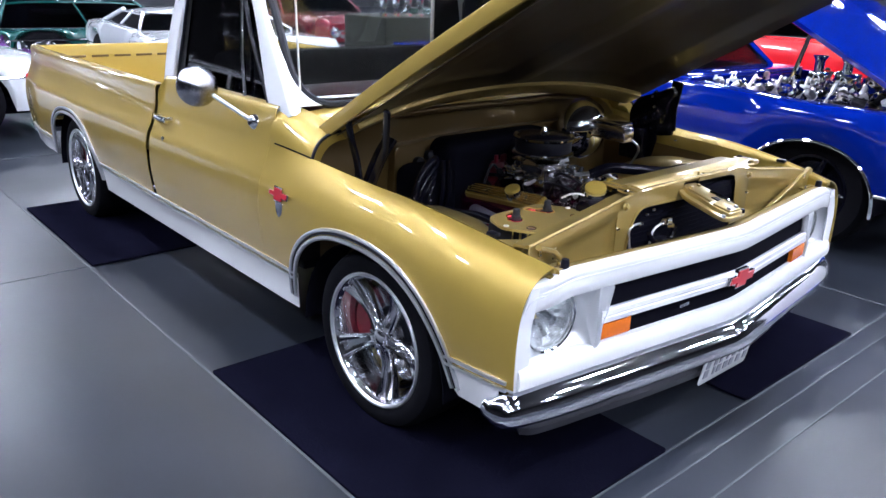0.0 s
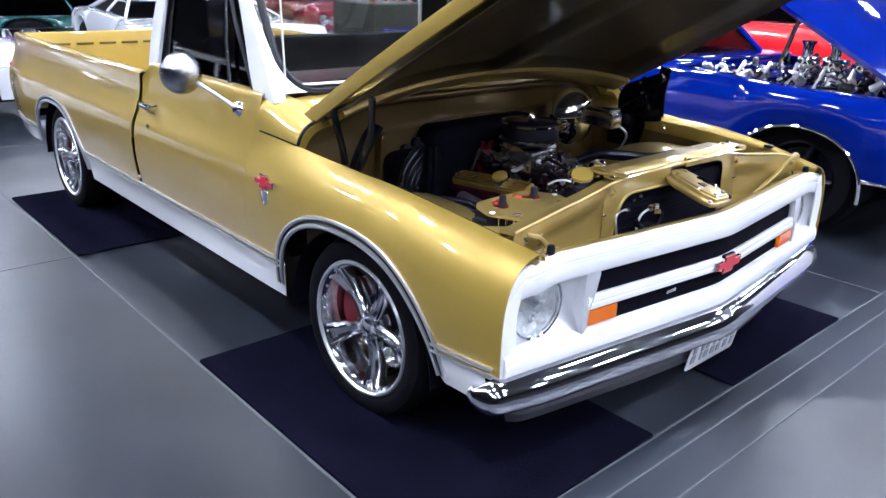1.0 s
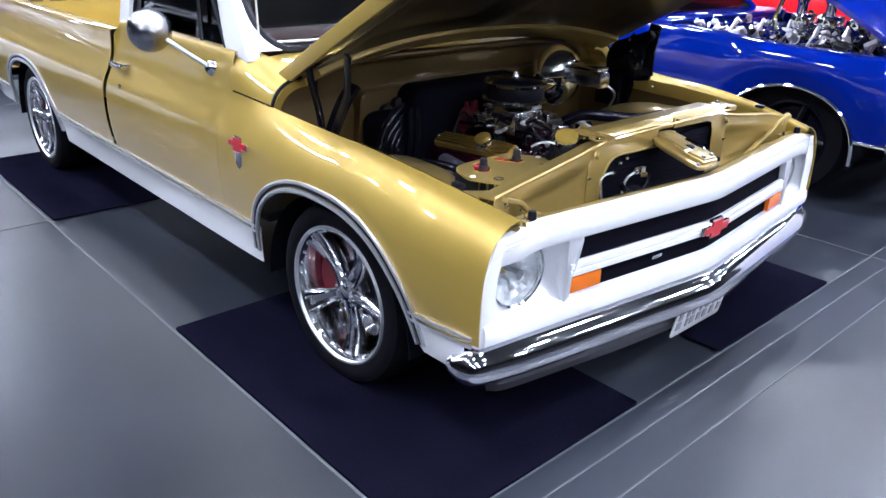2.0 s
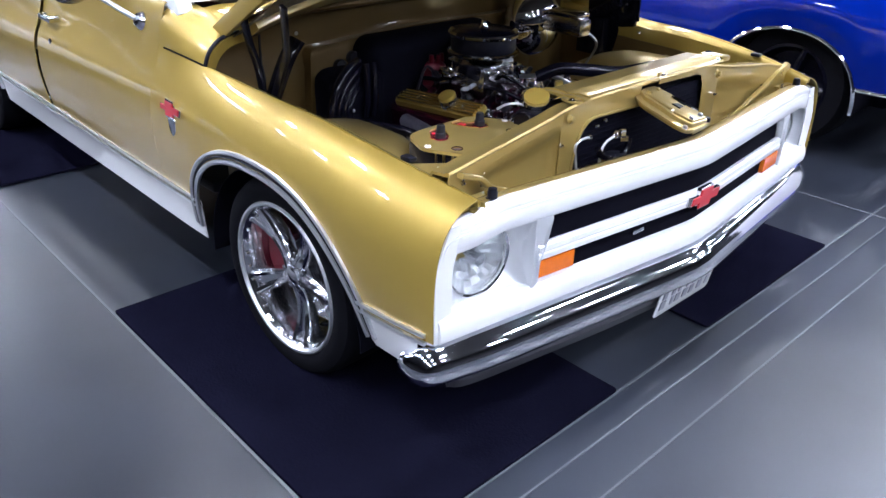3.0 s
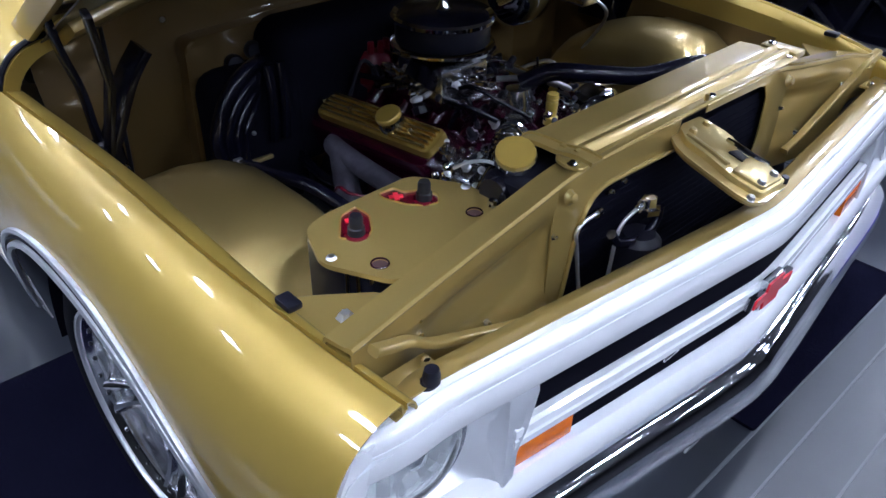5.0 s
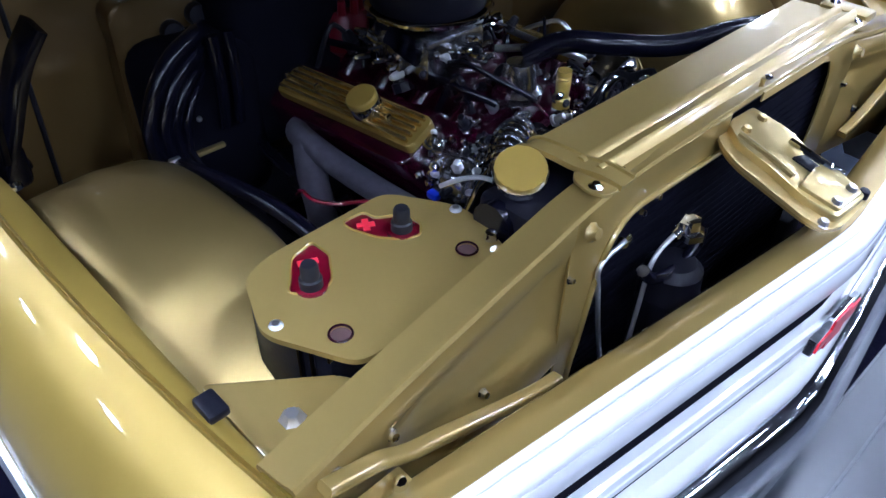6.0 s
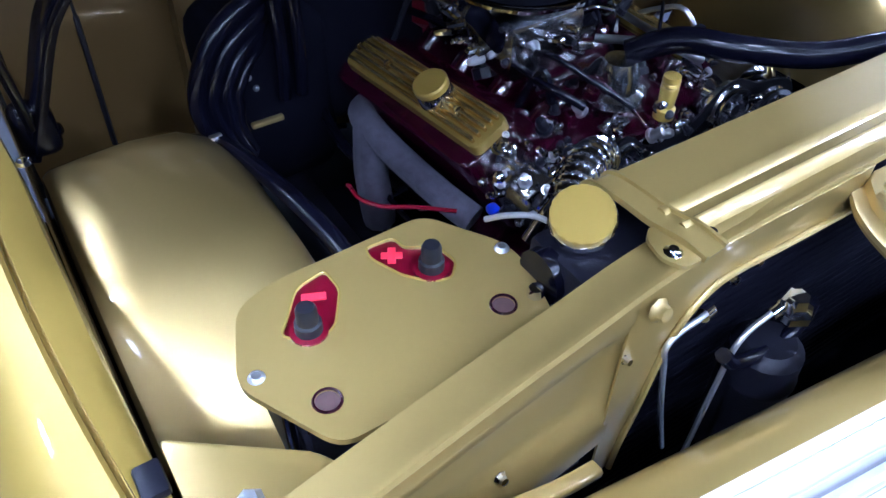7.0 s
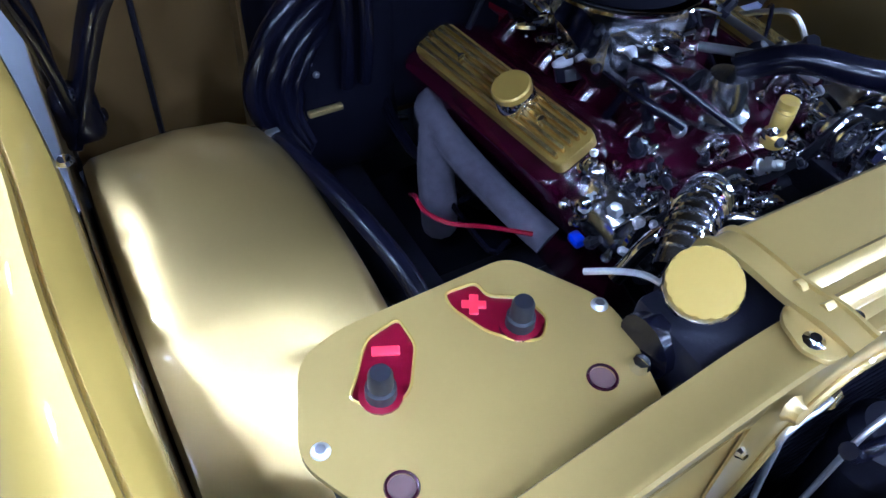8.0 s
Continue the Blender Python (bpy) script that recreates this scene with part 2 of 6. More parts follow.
for nm, c, s in (("wall_north", (-4, 32, 5), (60, 0.3, 10)), ("wall_south", (-4, -28, 5), (60, 0.3, 10)),
                 ("wall_west", (-34, 2, 5), (0.3, 60, 10)), ("wall_east", (26, 2, 5), (0.3, 60, 10))):
    tagged(part(nm, box(c, s), HALLWALL), "plain dark exhibition hall wall", "wall", kind="structure")
tagged(part("ceiling", box((-4, 2, 10.1), (60, 60, 0.2)), CEIL), "dark high exhibition hall ceiling", "ceiling", kind="structure")


def hall_lamp():
    ob = thing("ceiling_lamp", (0, 0, 0), "white rectangular high-bay lamp hung under the hall ceiling", "lamp", "high-bay lamps")
    bm = box((0, 0, 0.05), (0.70, 0.96, 0.1), 0.02)
    part("housing", bm, SILVER, ob)
    for yy in (-0.25, 0.25):
        part("diffuser", box((0, yy, -0.005), (0.62, 0.36, 0.012)), LAMP, ob)
    part("hanger", tube([(-0.3, 0, 0.1), (-0.3, 0, 1.8)], 0.006, 6), STEEL, ob)
    part("hanger", tube([(0.3, 0, 0.1), (0.3, 0, 1.8)], 0.006, 6), STEEL, ob)
    return ob


lamp0 = hall_lamp()
LAMP_X = [-0.4 + 4.8 * k for k in range(-6, 4)]
LAMP_Y = [0.9 + 5.1 * k for k in range(-2, 6)]
# lamps behind the pickup are left out to keep bright reflections off the floor
spots = [(xx, yy) for xx in LAMP_X for yy in LAMP_Y if not (-16 < xx < -9 and -2 < yy < 4)]
lamp0.matrix_basis = pose(*spots[0], 8.2)
for xx, yy in spots[1:]:
    copy_thing(lamp0, pose(xx, yy, 8.2))


def floor_mat(c, s, rz):
    o = rounded([(-s[0] / 2, -s[1] / 2), (s[0] / 2, -s[1] / 2), (s[0] / 2, s[1] / 2), (-s[0] / 2, s[1] / 2)], 0.01, 2)
    ob = part("floor_mat", prism(o, 0.0, 0.009, pose(c[0], c[1], 0.004, 0, 0, rz), bevel=0.002), MAT)
    return tagged(ob, "black rubber display mat lying under a truck wheel", "mat", "mats under the wheels")


for c, s in (((-0.555, -0.775), (1.37, 0.92)), ((-0.555, 0.65), (1.37, 0.92)),
             ((-3.25, -0.765), (1.25, 0.92)), ((-3.25, 0.65), (1.25, 0.92))):
    floor_mat(c[:2], s, 0)

# ---- the gold pickup ----
TRUCK = thing("pickup_truck", (-2.2, 0, 0), "lowered gold and white vintage pickup truck with its hood open", "truck")

# wheels: centre x, hub height
AXLE_F, AXLE_R, HUB_Z = -0.605, -3.52, 0.302


def low_edge(x, base):
    z = base
    for cx, half, top in ((AXLE_F - 0.03, 0.425, 0.625), (AXLE_R - 0.03, 0.415, 0.62)):
        u = abs(x - cx) / half
        if u < 1:
            z = max(z, 0.24 + (top - 0.24) * (1 - u ** 2.5) ** (1 / 2.2))
    return z


REAR_PROFILE = [(0.958, 0.25), (0.970, 0.33), (0.982, 0.40), (1.0, 0.52), (1.003, 0.62), (0.993, 0.70), (0.968, 0.755), (0.944, 0.82), (0.936, 0.88), (0.936, 0.905)]
DOOR_PROFILE = [(0.958, 0.25), (0.970, 0.33), (0.982, 0.40), (1.0, 0.52), (1.003, 0.62), (0.993, 0.70), (0.968, 0.755), (0.940, 0.82), (0.918, 0.90), (0.905, 0.962)]
DOOR_FRONT = [(0.958, 0.25), (0.970, 0.33), (0.982, 0.40), (1.0, 0.52), (1.003, 0.62), (0.993, 0.70), (0.972, 0.755), (0.950, 0.82), (0.927, 0.90), (0.909, 0.962)]
WING_BACK = [(0.958, 0.25), (0.970, 0.33), (0.982, 0.40), (1.0, 0.52), (1.003, 0.62), (0.993, 0.70), (0.972, 0.757), (0.959, 0.793), (0.949, 0.823), (0.943, 0.845)]
WING_MID = [(0.940, 0.25), (0.965, 0.33), (0.982, 0.40), (0.998, 0.50), (1.002, 0.59), (0.995, 0.665), (0.973, 0.725), (0.945, 0.765), (0.915, 0.788), (0.890, 0.796)]
WING_FRONT = [(0.930, 0.25), (0.945, 0.33), (0.950, 0.40), (0.951, 0.48), (0.948, 0.54), (0.940, 0.60), (0.922, 0.652), (0.893, 0.688), (0.855, 0.710), (0.825, 0.718)]


def body_profile(x):
    """The body side's section, as points (half width, height), from the sill up."""
    if x < -2.30:
        t = smooth((-4.2 - x) / 0.5)
        return [(y - 0.045 * t, z) for y, z in REAR_PROFILE]
    if x < -1.256:
        t = smooth((x + 1.80) / 0.54)
        return [(lerp(p[0], q[0], t), p[1]) for p, q in zip(DOOR_PROFILE, DOOR_FRONT)]
    if x < -0.6:
        t = smooth((x + 1.256) / 0.656)
        return [(lerp(p[0], q[0], t), lerp(p[1], q[1], t)) for p, q in zip(WING_BACK, WING_MID)]
    t = min(1.0, (x + 0.6) / 0.62)
    out = []
    for k, (p, q) in enumerate(zip(WING_MID, WING_FRONT)):
        ty = t ** lerp(3.2, 2.1, max(0, (k - 5) / 4))
        out.append((lerp(p[0], q[0], ty), lerp(p[1], q[1], t ** 1.6)))
    return out


def side_rows(x0, x1, base, n, side, m=22, top=None, y_in=0.0):
    rows = []
    for i in range(n + 1):
        x = lerp(x0, x1, i / n)
        dense = catmull([(y, z, 0) for y, z in body_profile(x)], 6)
        zl = low_edge(x, base)
        zs = [p.y for p in dense]
        if top is not None:
            zt = top
            ends = [(float(np.interp(lerp(zl, zt, j / m), zs, [p.x for p in dense])), lerp(zl, zt, j / m)) for j in range(m + 1)]
            rows.append([(x, side * (y - y_in), z) for y, z in ends])
            continue
        k = next((q for q, z in enumerate(zs) if z > zl), len(zs) - 1)
        y0 = float(np.interp(zl, zs, [p.x for p in dense]))
        pts = [Vector((y0, zl, 0))] + dense[k:]
        cum = [0.0]
        for a, b in zip(pts, pts[1:]):
            cum.append(cum[-1] + (b - a).length)
        rows.append([(x, side * (float(np.interp(cum[-1] * j / m, cum, [p.x for p in pts])) - y_in),
                      float(np.interp(cum[-1] * j / m, cum, [p.y for p in pts]))) for j in range(m + 1)])
    return rows


def side_y(x, z):
    d = catmull([(y, zz, 0) for y, zz in body_profile(x)], 6)
    return float(np.interp(z, [p.y for p in d], [p.x for p in d]))


TRIM_Z = 0.396
for side in (-1, 1):
    # front wing with its inner lip
    rows = side_rows(-1.255, 0.02, TRIM_Z, 110, side)
    for r in rows:
        x, y, z = r[-1]
        w = 0.036 - 0.022 * smooth((x + 0.5) / 0.5)
        r.extend([(x, y - side * 0.004, z - 0.004), (x, y - side * 0.005, z - 0.014), (x, y - side * 0.009, z - 0.014), (x, y - side * 0.010, z - 0.004), (x, y - side * (0.010 + 0.6 * w), z - 0.004 - 0.2 * w), (x, y - side * (0.010 + w), z - 0.004 - 0.5 * w), (x, y - side * (0.013 + w), z - 0.012 - 0.6 * w), (x, y - side * (0.014 + w), z - 0.085)])
    part("front_fender", thicken(grid(rows), 0.003), GOLD, TRUCK)
    # door skin
    rows = side_rows(-2.305, -1.2563, TRIM_Z, 40, side)
    for r in rows:
        x, y, z = r[-1]
        r.extend([(x, y - side * 0.006, z + 0.007), (x, y - side * 0.020, z + 0.010), (x, y - side * 0.040, z + 0.008)])
    part("door", thicken(grid(rows), 0.003), GOLD, TRUCK, "gold door skin with a chrome push-button handle")
    # bed side
    rows = side_rows(-4.62, -2.345, TRIM_Z, 150, side)
    for r in rows:
        x, y, z = r[-1]
        r.extend([(x, y - side * 0.004, z + 0.014), (x, y - side * 0.016, z + 0.021), (x, y - side * 0.05, z + 0.021), (x, y - side * 0.058, z + 0.012), (x, y - side * 0.06, z - 0.05)])
    bed_side = part("bed_side", thicken(grid(rows), 0.003), GOLD, TRUCK)
    # white lower panels
    for x0, x1, n, zb in ((-3.12, -1.03, 50, 0.255), (-0.235, -0.03, 10, 0.285), (-4.58, -3.94, 14, 0.30)):
        part("rocker_panel", thicken(grid(side_rows(x0, x1, zb, n, side, 8, TRIM_Z - 0.004, 0.004)), 0.003), WHITE, TRUCK, "white lower body panel")
    # bright mouldings along the two-tone break and round the wheel openings
    for zz in (TRIM_Z - 0.006, TRIM_Z + 0.016):
        for x0, x1 in ((-3.115, -1.045), (-0.225, 0.0), (-4.58, -3.95)):
            pth = [(lerp(x0, x1, k / 24), side * (side_y(lerp(x0, x1, k / 24), zz) + 0.003), zz) for k in range(25)]
            part("side_moulding", sweep(pth, [(-0.004, -0.005), (0.004, -0.005), (0.005, 0), (0.004, 0.005), (-0.004, 0.005)], up=(0, 0, 1)), TRIM, TRUCK, "bright side moulding")
    for cx, half in ((AXLE_F - 0.03, 0.425), (AXLE_R - 0.03, 0.415)):
        for off, rr, mm in ((0.004, 0.008, TRIM), (0.019, 0.004, BLACK), (0.031, 0.007, TRIM)):
            pth = []
            for k in range(61):
                x = cx + (half - 0.004) * math.cos(math.pi * k / 60)
                z = max(low_edge(x, 0.3), 0.3)
                nx, nz = (x - cx) / half, 0.9 * max(0.15, (z - 0.25) / 0.4)
                ln = math.hypot(nx, nz)
                px, pz = x + off * nx / ln, z + off * nz / ln
                pth.append((px, side * (side_y(px, pz) + 0.003), pz))
            part("arch_moulding", tube(pth, rr, 6), mm, TRUCK, "bright wheel opening moulding" if mm is TRIM else "black wheel opening bead")
        # wheel housing
        rows = []
        for k in range(25):
            a = math.pi * (k / 24)
            rows.append([(cx + 0.43 * math.cos(a), side * yy, 0.24 + 0.41 * math.sin(a)) for yy in (0.955, 0.86, 0.74, 0.62, 0.60)])
        if cx > -2:
            rows = [[(x + (cx - x) * 0.10, y, z * 0.93 + 0.01) for x, y, z in r] for r in rows]
        part("wheel_housing", thicken(grid(rows), 0.003), BLACK_FLAT, TRUCK, "black wheel housing")

for side in (-1, 1):
    part("door_gap", box((-2.33, side * 0.895, 0.65), (0.06, 0.03, 0.52), 0.002), BLACK_FLAT, TRUCK, "dark gap between door and bed")
# bed floor, front wall, tailgate
for i in range(8):
    part("bed_board", box((-3.42, -0.72 + 0.206 * i, 0.56), (2.26, 0.19, 0.02), 0.003), GOLD_BAY, TRUCK)
part("bed_front", box((-2.36, 0, 0.74), (0.03, 1.76, 0.37), 0.008), GOLD, TRUCK)
for side in (-1, 1):
    part("bed_inner_wall", box((-3.43, side * 0.872, 0.735), (2.24, 0.012, 0.36), 0.004), GOLD, TRUCK)
    for k in range(6):
        part("stake_slot", box((-2.6 - 0.3 * k, side * 0.864, 0.85), (0.17, 0.006, 0.022), 0.002), BLACK_FLAT, TRUCK, "dark slot in the bed wall")
gate = part("tailgate", box((-4.58, 0, 0.69), (0.045, 1.72, 0.47), 0.015), GOLD, TRUCK)
for k in range(9):
    part("tailgate_slot", box((-4.556, -0.62 + 0.155 * k, 0.842), (0.006, 0.115, 0.016), 0.002), FIREWALL, gate, "dark slot in the tailgate")
for side in (-1, 1):
    part("tail_lamp", box((-4.60, side * 0.915, 0.62), (0.03, 0.075, 0.24), 0.012), RED, TRUCK, "red tail lamp")
part("rear_bumper", box((-4.66, 0, 0.38), (0.08, 1.86, 0.12), 0.03), CHROME, TRUCK, "chrome rear bumper")

# ---- cab ----
BELT = 0.962


def pillar(path, w, d, nm, mat, size=None):
    prof = rounded([(-w / 2, -d / 2), (w / 2, -d / 2), (w / 2, d / 2), (-w / 2, d / 2)], min(w, d) * 0.3, 3)
    return part(nm, sweep(path, prof, up=(1, 0, 0), size=size), mat, TRUCK)


ROOF_Z = 1.47
for side in (-1, 1):
    a_path = catmull([(-1.245, side * 0.872, BELT - 0.05), (-1.33, side * 0.866, 1.07), (-1.475, side * 0.836, 1.27), (-1.62, side * 0.79, ROOF_Z)], 6)
    pillar(a_path, 0.05, 0.15, "windscreen_pillar", WHITE, lambda p: lerp(1.0, 0.42, smooth((p.z - 0.95) / 0.35)))
    b_path = catmull([(-2.285, side * 0.885, BELT - 0.05), (-2.26, side * 0.86, 1.1), (-2.21, side * 0.825, 1.3), (-2.16, side * 0.785, ROOF_Z)], 6)
    pillar(b_path, 0.028, 0.10, "rear_pillar", WHITE)
    part("belt_cap", sweep([(-2.2, side * 0.893, BELT), (-1.7, side * 0.893, BELT), (-1.26, side * 0.893, BELT)], rounded([(-0.010, -0.004), (0.010, -0.004), (0.010, 0.004), (-0.010, 0.004)], 0.003, 3), up=(0, 0, 1)), WHITE, TRUCK, "white belt rail under the window")
    # door glass, vent bar, seal
    pane = [(-2.23, 0.862, BELT), (-1.35, 0.872, BELT), (-1.67, 0.80, 1.42), (-2.15, 0.80, 1.42)]
    bm = bmesh.new()
    f0 = [bm.verts.new((x, side * y, z)) for x, y, z in pane]
    f1 = [bm.verts.new((x, side * (y - 0.006), z)) for x, y, z in pane]
    bm.faces.new(f0), bm.faces.new(f1[::-1])
    for k in range(4):
        bm.faces.new((f0[k], f0[(k + 1) % 4], f1[(k + 1) % 4], f1[k]))
    part("door_window", bm, TINT_DARK, TRUCK, "dark tinted door glass")
    part("vent_bar", tube([(-1.545, side * 0.885, BELT), (-1.585, side * 0.868, 1.12), (-1.645, side * 0.82, 1.42)], 0.009, 8), CHROME, TRUCK, "chrome vent window bar")
    part("window_seal", tube([(-2.125, side * 0.812, 1.42), (-2.205, side * 0.878, BELT + 0.01)], 0.007, 8), BLACK, TRUCK)
    part("window_seal", tube([(-1.350, side * 0.890, BELT + 0.006), (-1.515, side * 0.862, 1.2), (-1.67, side * 0.815, 1.42)], 0.008, 8), BLACK, TRUCK)
# roof
rows = []
for i in range(13):
    u = i / 12
    x = lerp(-1.56, -2.2, u)
    rows.append([(x, lerp(-0.80, 0.80, j / 16), ROOF_Z + 0.075 * (1 - abs(2 * j / 16 - 1) ** 4) * (1 - abs(2 * u - 1) ** 6)) for j in range(17)])
part("roof", thicken(grid(rows), 0.02), WHITE, TRUCK, "white cab roof")
# back of the cab, with its window
part("cab_back", box((-2.275, 0, 0.80), (0.04, 1.74, 0.38), 0.015), GOLD, TRUCK)
for yy in (-0.74, 0.74):
    part("cab_trim", box((-2.215, yy, 1.23), (0.008, 0.2, 0.5), 0.003), CLOTH, TRUCK, "dark cab lining")
    part("cab_back", box((-2.24, yy, 1.23), (0.04, 0.2, 0.5), 0.015), WHITE, TRUCK)
part("rear_window", box((-2.24, 0, 1.21), (0.006, 1.30, 0.44)), GLASS, TRUCK)

# windscreen: glass, seal, bright trim
def screen_point(u, v):
    """u across from -1 to 1, v up from 0 to 1."""
    y = u * lerp(0.845, 0.775, v)
    x = lerp(-1.19, -1.545, v) + 0.06 * (1 - u * u) - 0.02
    return Vector((x, y, lerp(0.972, 1.45, v)))


rows = [[screen_point(-1 + 2 * j / 16, i / 6) for j in range(17)] for i in range(7)]
part("windscreen", thicken(grid(rows), 0.006), GLASS, TRUCK, "clear curved windscreen")
def corner_arc(side, n=10):
    """Rounded lower corner of the screen, from the upright side to the lower edge."""
    return [(side * (1 - 0.15 * (1 - math.cos(0.5 * math.pi * k / n))), 0.30 * (1 - math.sin(0.5 * math.pi * k / n))) for k in range(n + 1)]


edge = [screen_point(-1, 1 - 0.7 * k / 6) for k in range(6)] + [screen_point(*q) for q in corner_arc(-1)] + [screen_point(-0.85 + 1.7 * k / 18, 0.0) for k in range(1, 18)] + [screen_point(*q) for q in corner_arc(1)[::-1]] + [screen_point(1, 0.3 + 0.7 * k / 6) for k in range(1, 7)]
for side in (-1, 1):
    arc = corner_arc(side)
    outer = [(side * 1.04, lerp(0.30, -0.01, k / 5)) for k in range(6)] + [(side * lerp(1.04, 0.85, k / 5), -0.01) for k in range(1, 6)]
    part("screen_corner", thicken(grid([[screen_point(lerp(a[0], b[0], t), lerp(a[1], b[1], t)) + Vector((0.008, 0, 0.004)) for t in (0.0, 0.5, 1.0)] for a, b in zip(arc, outer)]), 0.004), WHITE, TRUCK, "white corner under the windscreen pillar")
part("windscreen_seal", tube([p + Vector((0.006, 0, 0)) for p in edge], 0.016, 8), BLACK, TRUCK, "black rubber windscreen seal")

# cowl panel between windscreen and hood
rows = []
for i in range(9):
    u = i / 8
    r = []
    for j in range(25):
        w = -1 + 2 * j / 24
        y = w * lerp(0.90, 0.865, u)
        x = lerp(-1.21, -1.085, u) + 0.06 * (1 - w * w)
        z = lerp(0.974, 0.982, u) - 0.035 * abs(w) ** 5 - 0.105 * u * abs(w) ** 6
        r.append((x, y, z))
    rows.append(r)
rows.append([(x, y, z - 0.020) for x, y, z in rows[-1]])
rows.append([(x - 0.04, y, z - 0.012) for x, y, z in rows[-1]])
part("cowl", thicken(grid(rows), 0.004), GOLD, TRUCK, "gold cowl panel under the windscreen")
for side in (-1, 1):
    rows = []
    for i in range(15):
        u = i / 14
        x = lerp(-1.2625, -1.005, u)
        yb, zb = body_profile(max(x, -1.2555))[-1]
        yt, zt = lerp(0.905, 0.880, u), lerp(0.962, 0.905, u ** 1.5)
        p0, p1, p2 = Vector((yb - 0.002, zb - 0.002)), Vector((lerp(yt + 0.024, (yb + yt) / 2 - 0.005, 0.45 * smooth(u * 1.4)), lerp(zt + 0.016, (zb + zt) / 2 + 0.030, 0.45 * smooth(u * 1.4)))), Vector((yt - 0.075, zt + 0.006))
        rows.append([(x, side * q.x, q.y) for q in [(1 - t) ** 2 * p0 + 2 * t * (1 - t) * p1 + t * t * p2 for t in [j / 12 for j in range(13)]]])
    # black tube added for the dark of the gap between cowl and hood
    part("cowl_gap_shade", tube([(x + 0.006, y, z) for x, y, z in rows[-1]], 0.006, 8), BLACK, TRUCK, "black strip for the shaded gap at the cowl's end")
    rows.append([(rows[-1][0][0] + 0.008, y * 0.995, z - 0.008) for _, y, z in rows[-1]])
    rows.append([(rows[-1][0][0] - 0.004, y * 0.975, z - 0.022) for _, y, z in rows[-1]])
    part("cowl_side", thicken(grid(rows), 0.003), GOLD, TRUCK)
    part("fender_seam", tube([(x, side * (body_profile(x)[-1][0] + 0.0005), body_profile(x)[-1][1] + 0.0005) for x in [lerp(-1.22, -1.005, k / 12) for k in range(13)]], 0.0028, 6), BLACK_FLAT, TRUCK)
    blade = [screen_point(side * lerp(0.92, 0.45, k / 8), 0.055) + Vector((0.016, 0, 0)) for k in range(9)]
    part("wiper_pivot", lathe([(0.0, 0.012), (0.010, 0.010), (0.013, 0.0)], 12, aim((-1.12, side * 0.36, 0.982), (0.4, 0, 1))), CHROME, TRUCK)
    wiper = part("wiper_arm", tube([Vector((-1.12, side * 0.36, 0.992)), blade[7] + Vector((0.02, 0, 0.004)), blade[4] + Vector((0.010, 0, 0.004))], 0.006, 6, smooth=4), CHROME, TRUCK, "chrome wiper arm")
    part("wiper_blade", tube(blade, 0.006, 6), TRIM, wiper)
# aerial
part("aerial_base", lathe([(0.0, 0.03), (0.010, 0.026), (0.018, 0.008), (0.022, 0.0)], 14, pose(-1.212, -0.835, 0.932)), CHROME, TRUCK)
part("aerial_mast", tube([(-1.212, -0.835, 0.952), (-1.270, -0.825, 1.9)], 0.004, 6), SILVER, TRUCK, "thin bright aerial mast")

# cab interior
part("dashboard", box((-1.40, 0, 0.925), (0.26, 1.60, 0.16), 0.04), material("dark_red_dash", (0.05, 0.004, 0.008), 0.45, 0.0, 0.2, 0.2, 12.0), TRUCK, "dark red dashboard")
seat = part("bench_seat", box((-1.85, 0, 0.66), (0.5, 1.45, 0.18), 0.05), CLOTH, TRUCK, "dark cloth bench seat")
part("seat_back", box((-2.10, 0, 0.885), (0.15, 1.45, 0.40), 0.05, Euler((0, radians(-12), 0)).to_matrix().to_4x4()), CLOTH, TRUCK, "dark cloth seat back")
ring = [Vector((0.0, 0.19 * math.cos(a), 0.19 * math.sin(a))) for a in [2 * math.pi * k / 24 for k in range(25)]]
wm = Matrix.Translation((-1.58, 0.38, 0.98)) @ Euler((0, radians(30), 0)).to_matrix().to_4x4()
bm = tube([wm @ p for p in ring], 0.013, 8)
tube([wm @ Vector((0, -0.19, 0)), wm @ Vector((0, 0.19, 0))], 0.009, 8, bm)
part("steering_wheel", bm, BLACK, TRUCK)
part("cab_floor", box((-1.75, 0, 0.36), (1.1, 1.7, 0.04), 0.01), BLACK, TRUCK)

# door mirror, handle, lock
bm = lathe([(0.0, 0.055), (0.03, 0.05), (0.055, 0.035), (0.07, 0.012), (0.075, -0.004), (0.068, -0.010), (0.0, -0.012)], 28, aim((-1.50, -1.097, 1.025), (0.9, -0.35, 0.1)))
mirror = part("door_mirror", bm, material("brushed_mirror_shell", (0.42, 0.42, 0.46), 0.13, 1.0, 0.0, 0.3, 60.0, 0.25, rough_vary=0.04), TRUCK, "round chrome door mirror on a thin arm")
part("mirror_arm", tube([(-1.475, -1.085, 1.018), (-1.44, -1.015, 0.962), (-1.405, -0.945, 0.906)], 0.0085, 8), TRIM, mirror)
part("mirror_foot", lathe([(0.0, 0.022), (0.02, 0.018), (0.03, 0.004), (0.032, -0.004)], 16, aim((-1.40, -0.926, 0.896), (0, -1, 0.4))), CHROME, mirror)
